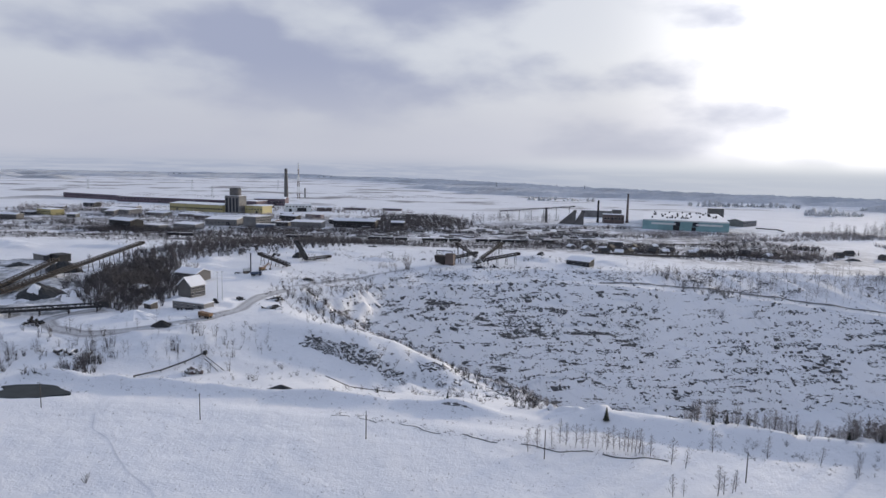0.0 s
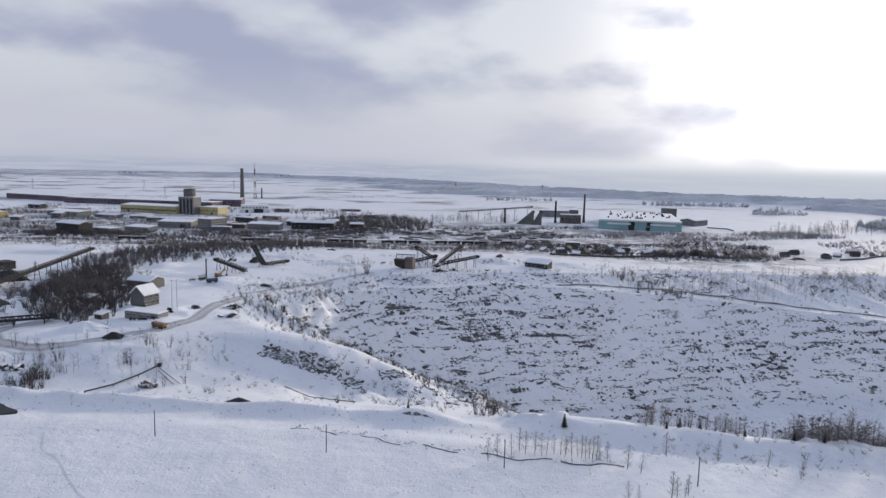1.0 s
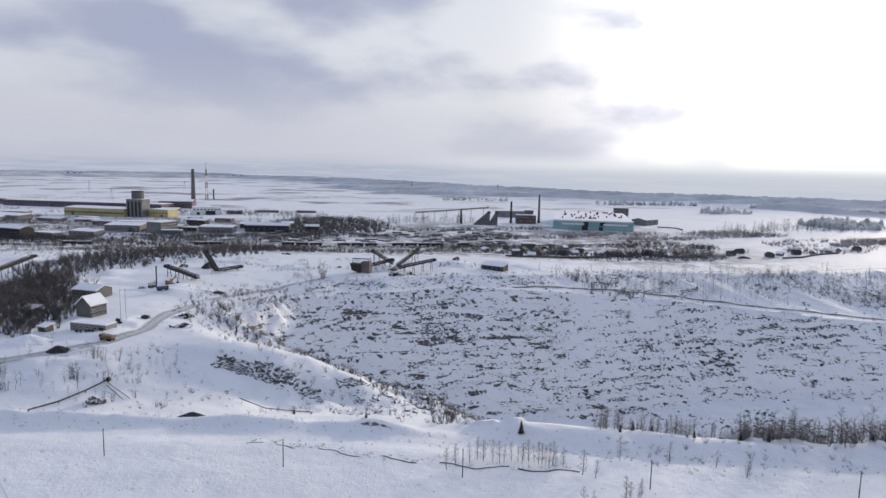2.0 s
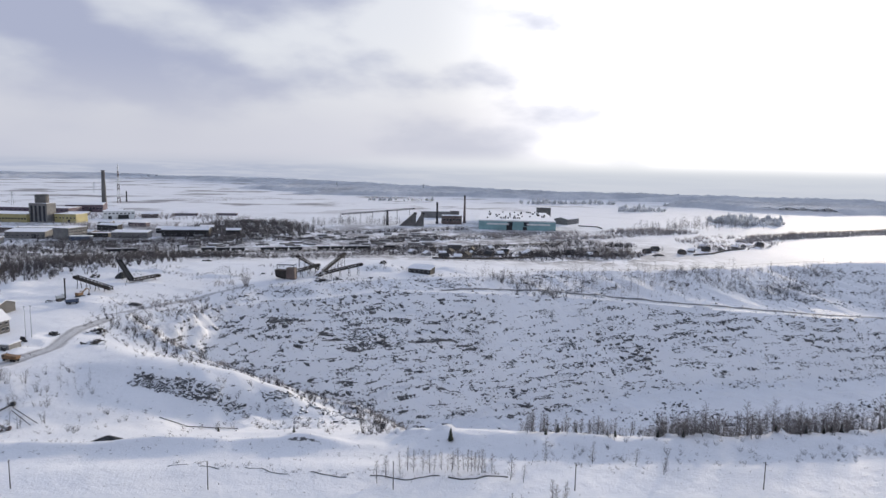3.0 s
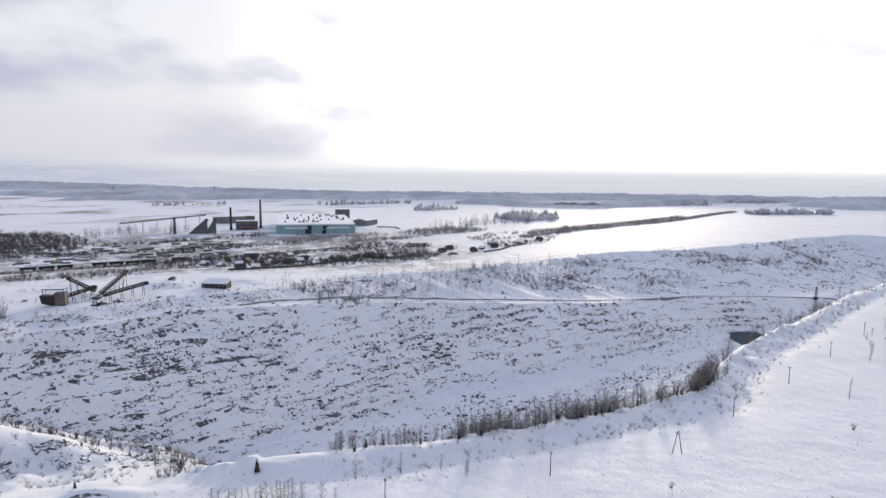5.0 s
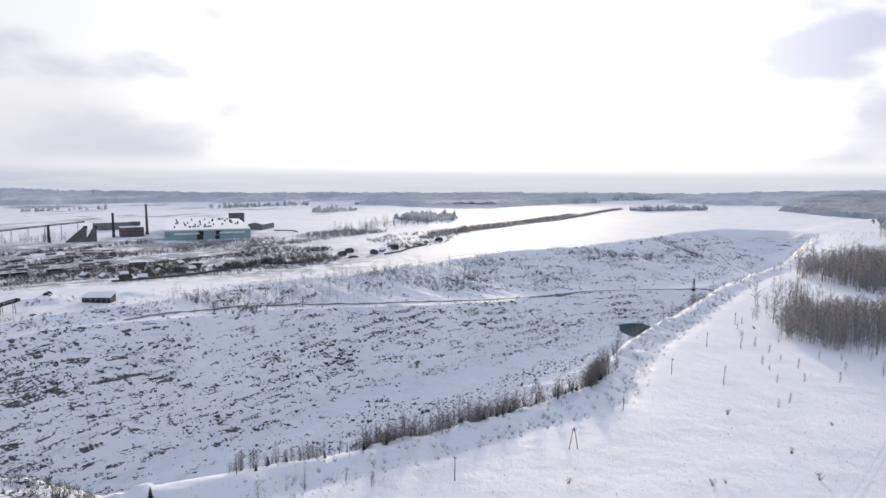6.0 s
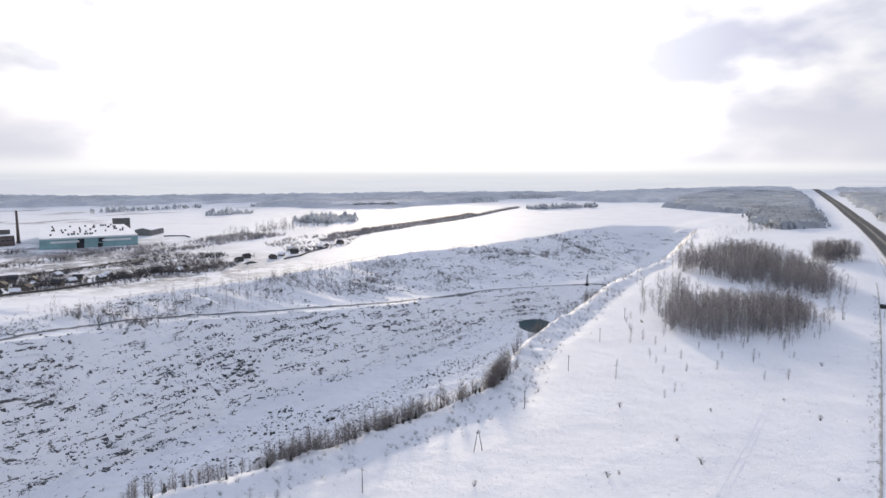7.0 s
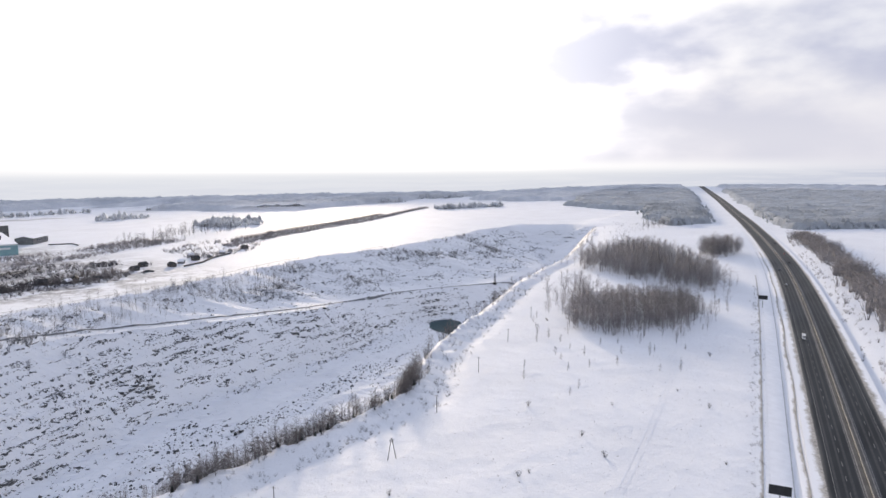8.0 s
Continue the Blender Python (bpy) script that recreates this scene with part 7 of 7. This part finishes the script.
silo = thing("silo_tower", "tall grey concrete silo tower with dark vertical bays", "silo", far_m(-391, 1085, -18))
part("wall", boxes("wall", M_CONC, (0, 0, 14, 29, 20, 30)), silo)
for i in range(4):
    part("bay", boxes("bay", M_GLASSDARK, (-10.2 + 6.8 * i, -10.06, 13.5, 3.6, 0.3, 24)), silo, "dark blue glazed bay")
part("drum", beam("drum", M_BRICK_GREY, ((0, 0, 28), (0, 0, 41), 19, 19), sides=20), silo, "round grey drum on top")
part("drum_roof", beam("drum_roof", M_DARKSTEEL, ((0, 0, 41), (0, 0, 42), 19.6, 17), sides=20), silo)
part("roof", boxes("roof", M_SNOW, (0, 0, 29.3, 29.4, 20.4, 0.5)), silo, "snow on the flat roof")
stack("chimney", "tall tapering dark brick factory chimney", far_m(-437, 1559), 73, 5.2, 3.4, M_BRICK_GREY)
stack("chimney", "short dark steel chimney", far_m(-409, 1632), 24, 1.6, 1.4, M_DARKSTEEL)
mast = thing("lattice_mast", "tall red and white lattice mast beside the chimney", "mast", far_m(-410, 1572))
for k in range(6):
    z0, z1 = k * 14.6, (k + 1) * 14.6
    w0, w1 = 5.5 - 0.75 * k, 5.5 - 0.75 * (k + 1)
    bars = []
    for sx in (-1, 1):
        for sy in (-1, 1):
            bars.append(((sx * w0 / 2, sy * w0 / 2, z0), (sx * w1 / 2, sy * w1 / 2, z1), 0.6))
        for a, b in ((0, 0.5), (0.5, 1)):
            bars.append(((sx * w0 / 2, -w0 / 2, z0 + a * 14.6), (sx * w1 / 2, w1 / 2, z0 + b * 14.6), 0.35))
            bars.append(((-w0 / 2, sx * w0 / 2, z0 + a * 14.6), (w1 / 2, sx * w1 / 2, z0 + b * 14.6), 0.35))
    part("section", beam("section", M_BRICK if k % 2 == 0 else M_WHITEPANEL, *bars), mast, "red section" if k % 2 == 0 else "white section")
part("platform", boxes("platform", M_STEEL, (0, 0, 80, 4.5, 4.5, 0.8), (0, 0, 72, 4, 4, 0.6)), mast)

# turquoise factory
gf = building("turquoise_factory", "wide turquoise factory hall with a snowy roof", "factory", far_m(349, 1040, -16.3), 119, 190, 15, M_TEAL, "flat", doors=[(-1, -12, 9, 8), (-1, 12, 6, 6)], band=(M_WHITEPANEL, 13.4, 15))
for x, w in ((-30, 34), (33, 36)):
    part("window_band", boxes("window_band", M_WHITEPANEL, (x, -95.1, 9.5, w, 0.25, 2.6)), gf, "pale band of glazing")
for x in (-3, 22):
    part("window", boxes("window", M_GLASSDARK, (x - 8, -95.12, 10, 8, 0.2, 6)), gf)
vent = boxes("roof_vent", M_DARKSTEEL, (0, 0, 0.9, 2.0, 2.0, 1.8), (0, 0, 2.2, 2.6, 2.6, 0.5))
r4 = random.Random(4)
for i in range(46):
    part("roof_vent", vent, gf, m=pose(r4.uniform(-48, 50), -60 + 34 * (i % 5) + r4.uniform(-3, 3), 15.3))
building("factory_hall", "grey hall beside the turquoise factory", "factory", far_m(452, 1062, 40), 44, 26, 9, M_CONC, "gable", 3.0, [(-1, 8, 5, 2.6, 2)])
building("factory_hall", "grey upper hall behind the turquoise factory", "factory", far_m(446, 1160, -16), 26, 16, 22, M_BRICK_GREY, "flat", windows=[(-1, 6, 10, 2.6, 2)])
building("boiler_house", "brick boiler house with snowy roof", "boiler house", far_m(243, 1060, -6), 32, 22, 14, M_BRICK, "flat", windows=[(-1, 6, 6, 2.6, 3)])
building("boiler_house", "grey upper boiler house", "boiler house", far_m(252, 1076, -6), 14, 12, 21, M_BRICK_GREY, "flat")
building("factory_hall", "long low grey hall behind the chimneys", "factory", far_m(245, 1190, -4), 60, 16, 12, M_CONC, "flat")
stack("chimney", "dark steel chimney beside the boiler house", far_m(218, 1060), 36, 1.9, 1.5, M_DARKSTEEL)
stack("chimney", "tall dark brick chimney beside the boiler house", far_m(269, 1074), 47, 2.2, 1.4, M_BRICK)
for x, y, w in ((160, 1023, 26), (178, 1019, 14)):
    ob = thing("loading_hopper", "dark sloping loading hopper of the works", "hopper", far_m(x, y, -10))
    part("chute", prism("chute", M_BRICK_GREY, [(-w / 2, -1), (w * 0.5 + 2.5, -1), (w * 0.5 + 2.5, 20), (w * 0.5 - 1, 21)], 7), ob)
    part("cabin", boxes("cabin", M_RUST, (w * 0.5 + 1, 0, 20, 5, 6, 4)), ob)
gallery("conveyor", "long high conveyor gallery across the works", gz(60, 1090, 12), gz(176, 1040, 26), 3.0, 6, M_DARKSTEEL)
gallery("conveyor", "dark conveyor gallery of the works", gz(128, 1010, 2), gz(136, 1080, 20), 3.0, 4, M_DARKSTEEL)
building("small_house", "small white-walled house on the plain", "house", far_m(172, 732, -10), 16, 9, 5, M_BRICK_GREY, "flat", windows=[(-1, 5, 1.6, 1.2, 1.2)])

# cottages and yards
cot = building("cottage", "small dark cottage with a dark roof", "cottage", far_m(130, 596, 15), 8, 7, 3.0, M_WOOD, "gable", 2.2, [(-1, 3, 1.0, 0.9, 1.0)], snow=False, group="cottages beyond the quarry")
cot2 = building("cottage", "small grey cottage with a snowy roof", "cottage", far_m(146, 605, -20), 7, 6, 2.7, M_CONC, "gable", 1.9, [(-1, 2, 1.0, 0.9, 1.0)], group="cottages beyond the quarry")
for i, (x, y) in enumerate([(138, 640), (160, 625), (172, 650), (188, 640), (204, 655), (152, 668), (120, 630), (215, 672), (232, 660), (182, 690), (246, 680), (290, 665), (306, 652), (318, 662), (110, 660), (168, 705), (210, 715), (140, 700),
                            (453, 685), (478, 693), (503, 699), (433, 673), (533, 713), (413, 699), (553, 723), (583, 731), (493, 723), (391, 679)]):
    copy_thing(cot if i % 2 else cot2, far_m(x, y, (i * 47) % 180))
for k, (x0, y0, nx, ny, cat) in enumerate(((-2200, 4100, 26, 3, "village"), (420, 2480, 18, 4, "village"), (560, 2330, 14, 4, "village"), (-1300, 4300, 18, 2, "village"))):
    for i in range(nx):
        copy_thing(cot if i % 2 else cot2, far_m(x0 + i * 26 + 9 * math.sin(i * 2.1), y0 + (i % ny) * 40 + 12 * math.sin(i * 1.3), (i * 61) % 180) @ Matrix.Diagonal((1.5, 1.5, 1.5, 1)))
for i, line in enumerate([[(282, 672), (300, 655), (322, 648), (335, 655)], [(440, 660), (470, 668), (500, 690), (540, 706)], [(118, 590), (180, 612), (235, 640)], [(452, 1010), (476, 990), (470, 960)]]):
    fence = thing("fence", "dark timber fence across the snow", "fence", group="fences of the yards")
    for a, b in zip(line, line[1:]):
        part("fence_panel", beam("fence_panel", M_WOOD, (gz(*a, 0.9), gz(*b, 0.9), 1.5), sides=4), fence)

# railway with goods wagons
RAIL = [(-900, 640), (-600, 664), (-324, 694), (-172, 704), (0, 716), (116, 733), (330, 775)]
ribbon("railway", M_COAL, RAIL, -3.4, 3.4, 0.9, "dark railway embankment across the snow", "railway", 12, 3)
wag = thing("goods_wagon", "dark open goods wagon on the railway", "wagon", on_ground(-100, 709, 4, 1.0), "wagons on the railway")
part("body", boxes("body", M_DARKSTEEL, (0, 0, 2.5, 13.5, 3.0, 2.4), bevel=0.05), wag)
part("underframe", boxes("underframe", M_RUST, (0, 0, 1.15, 14.0, 2.2, 0.3)), wag)
for x in (-4.6, 4.6):
    part("bogie", boxes("bogie", M_BLACK, (x, -0.8, 0.5, 2.6, 0.3, 0.9), (x, 0.8, 0.5, 2.6, 0.3, 0.9)), wag)
part("load", boxes("load", M_SNOW, (0, 0, 3.75, 13.0, 2.6, 0.2), bevel=0.05), wag, "snow lying in the wagon")
copy_thing(wag, on_ground(-85, 710, 5, 1.0))
for i, x in enumerate((-70, -40, -25, -10, 20, 35, 50, 65, 95, -190, -175, -320, -305)):
    y = float(np.interp(x, [p[0] for p in RAIL], [p[1] for p in RAIL]))
    copy_thing(wag, on_ground(x, y, 5, 1.0))
gant = thing("signal_gantry", "dark railway signal gantry", "gantry", on_ground(-128, 690, 5))
part("frame", beam("frame", M_DARKSTEEL, ((-2, 0, -0.5), (-2, 0, 9), 0.5), ((2, 0, -0.5), (2, 0, 7), 0.5), ((-2, 0, 6), (2, 0, 6), 0.4)), gant)
part("cabin", boxes("cabin", M_DARKSTEEL, (2, 0, 7.5, 2.2, 2.0, 1.8)), gant)

# stacks of slabs and timber in the yard behind the railway
r5 = random.Random(12)
slab = boxes("slab", M_CONC, (0, 0, 0, 9, 3, 0.9), bevel=0.05)
log = beam("log", M_WOOD, ((-5, 0, 0), (5, 0, 0), 1.1), sides=7)
snowtop = boxes("snow_cap", M_SNOW, (0, 0, 0, 8.4, 2.4, 0.25), bevel=0.05)
for i in range(90):
    x, y, kind = r5.uniform(-150, 180), r5.uniform(760, 905), i % 3
    ob = thing("slab_pile" if kind else "lumber_pile", "pile of concrete slabs in a snowy yard" if kind else "dark pile of timber in a snowy yard", "pile",
               on_ground(x, y, r5.uniform(-20, 20)) @ Matrix.Diagonal((r5.uniform(0.7, 1.6), 1.2, r5.uniform(0.5, 0.95), 1)), "piles in the yard")
    if kind:
        for k in range(3):
            part("slab", slab, ob, m=pose(r5.uniform(-0.3, 0.3), r5.uniform(-0.2, 0.2), 0.4 + 0.92 * k))
        if i % 5 < 2:
            part("snow_cap", snowtop, ob, m=pose(0, 0, 2.82))
    else:
        for dy, z in ((-1.1, 0.5), (0, 0.5), (1.1, 0.5), (-0.55, 1.45), (0.55, 1.45)):
            part("log", log, ob, m=pose(r5.uniform(-0.4, 0.4), dy, z))
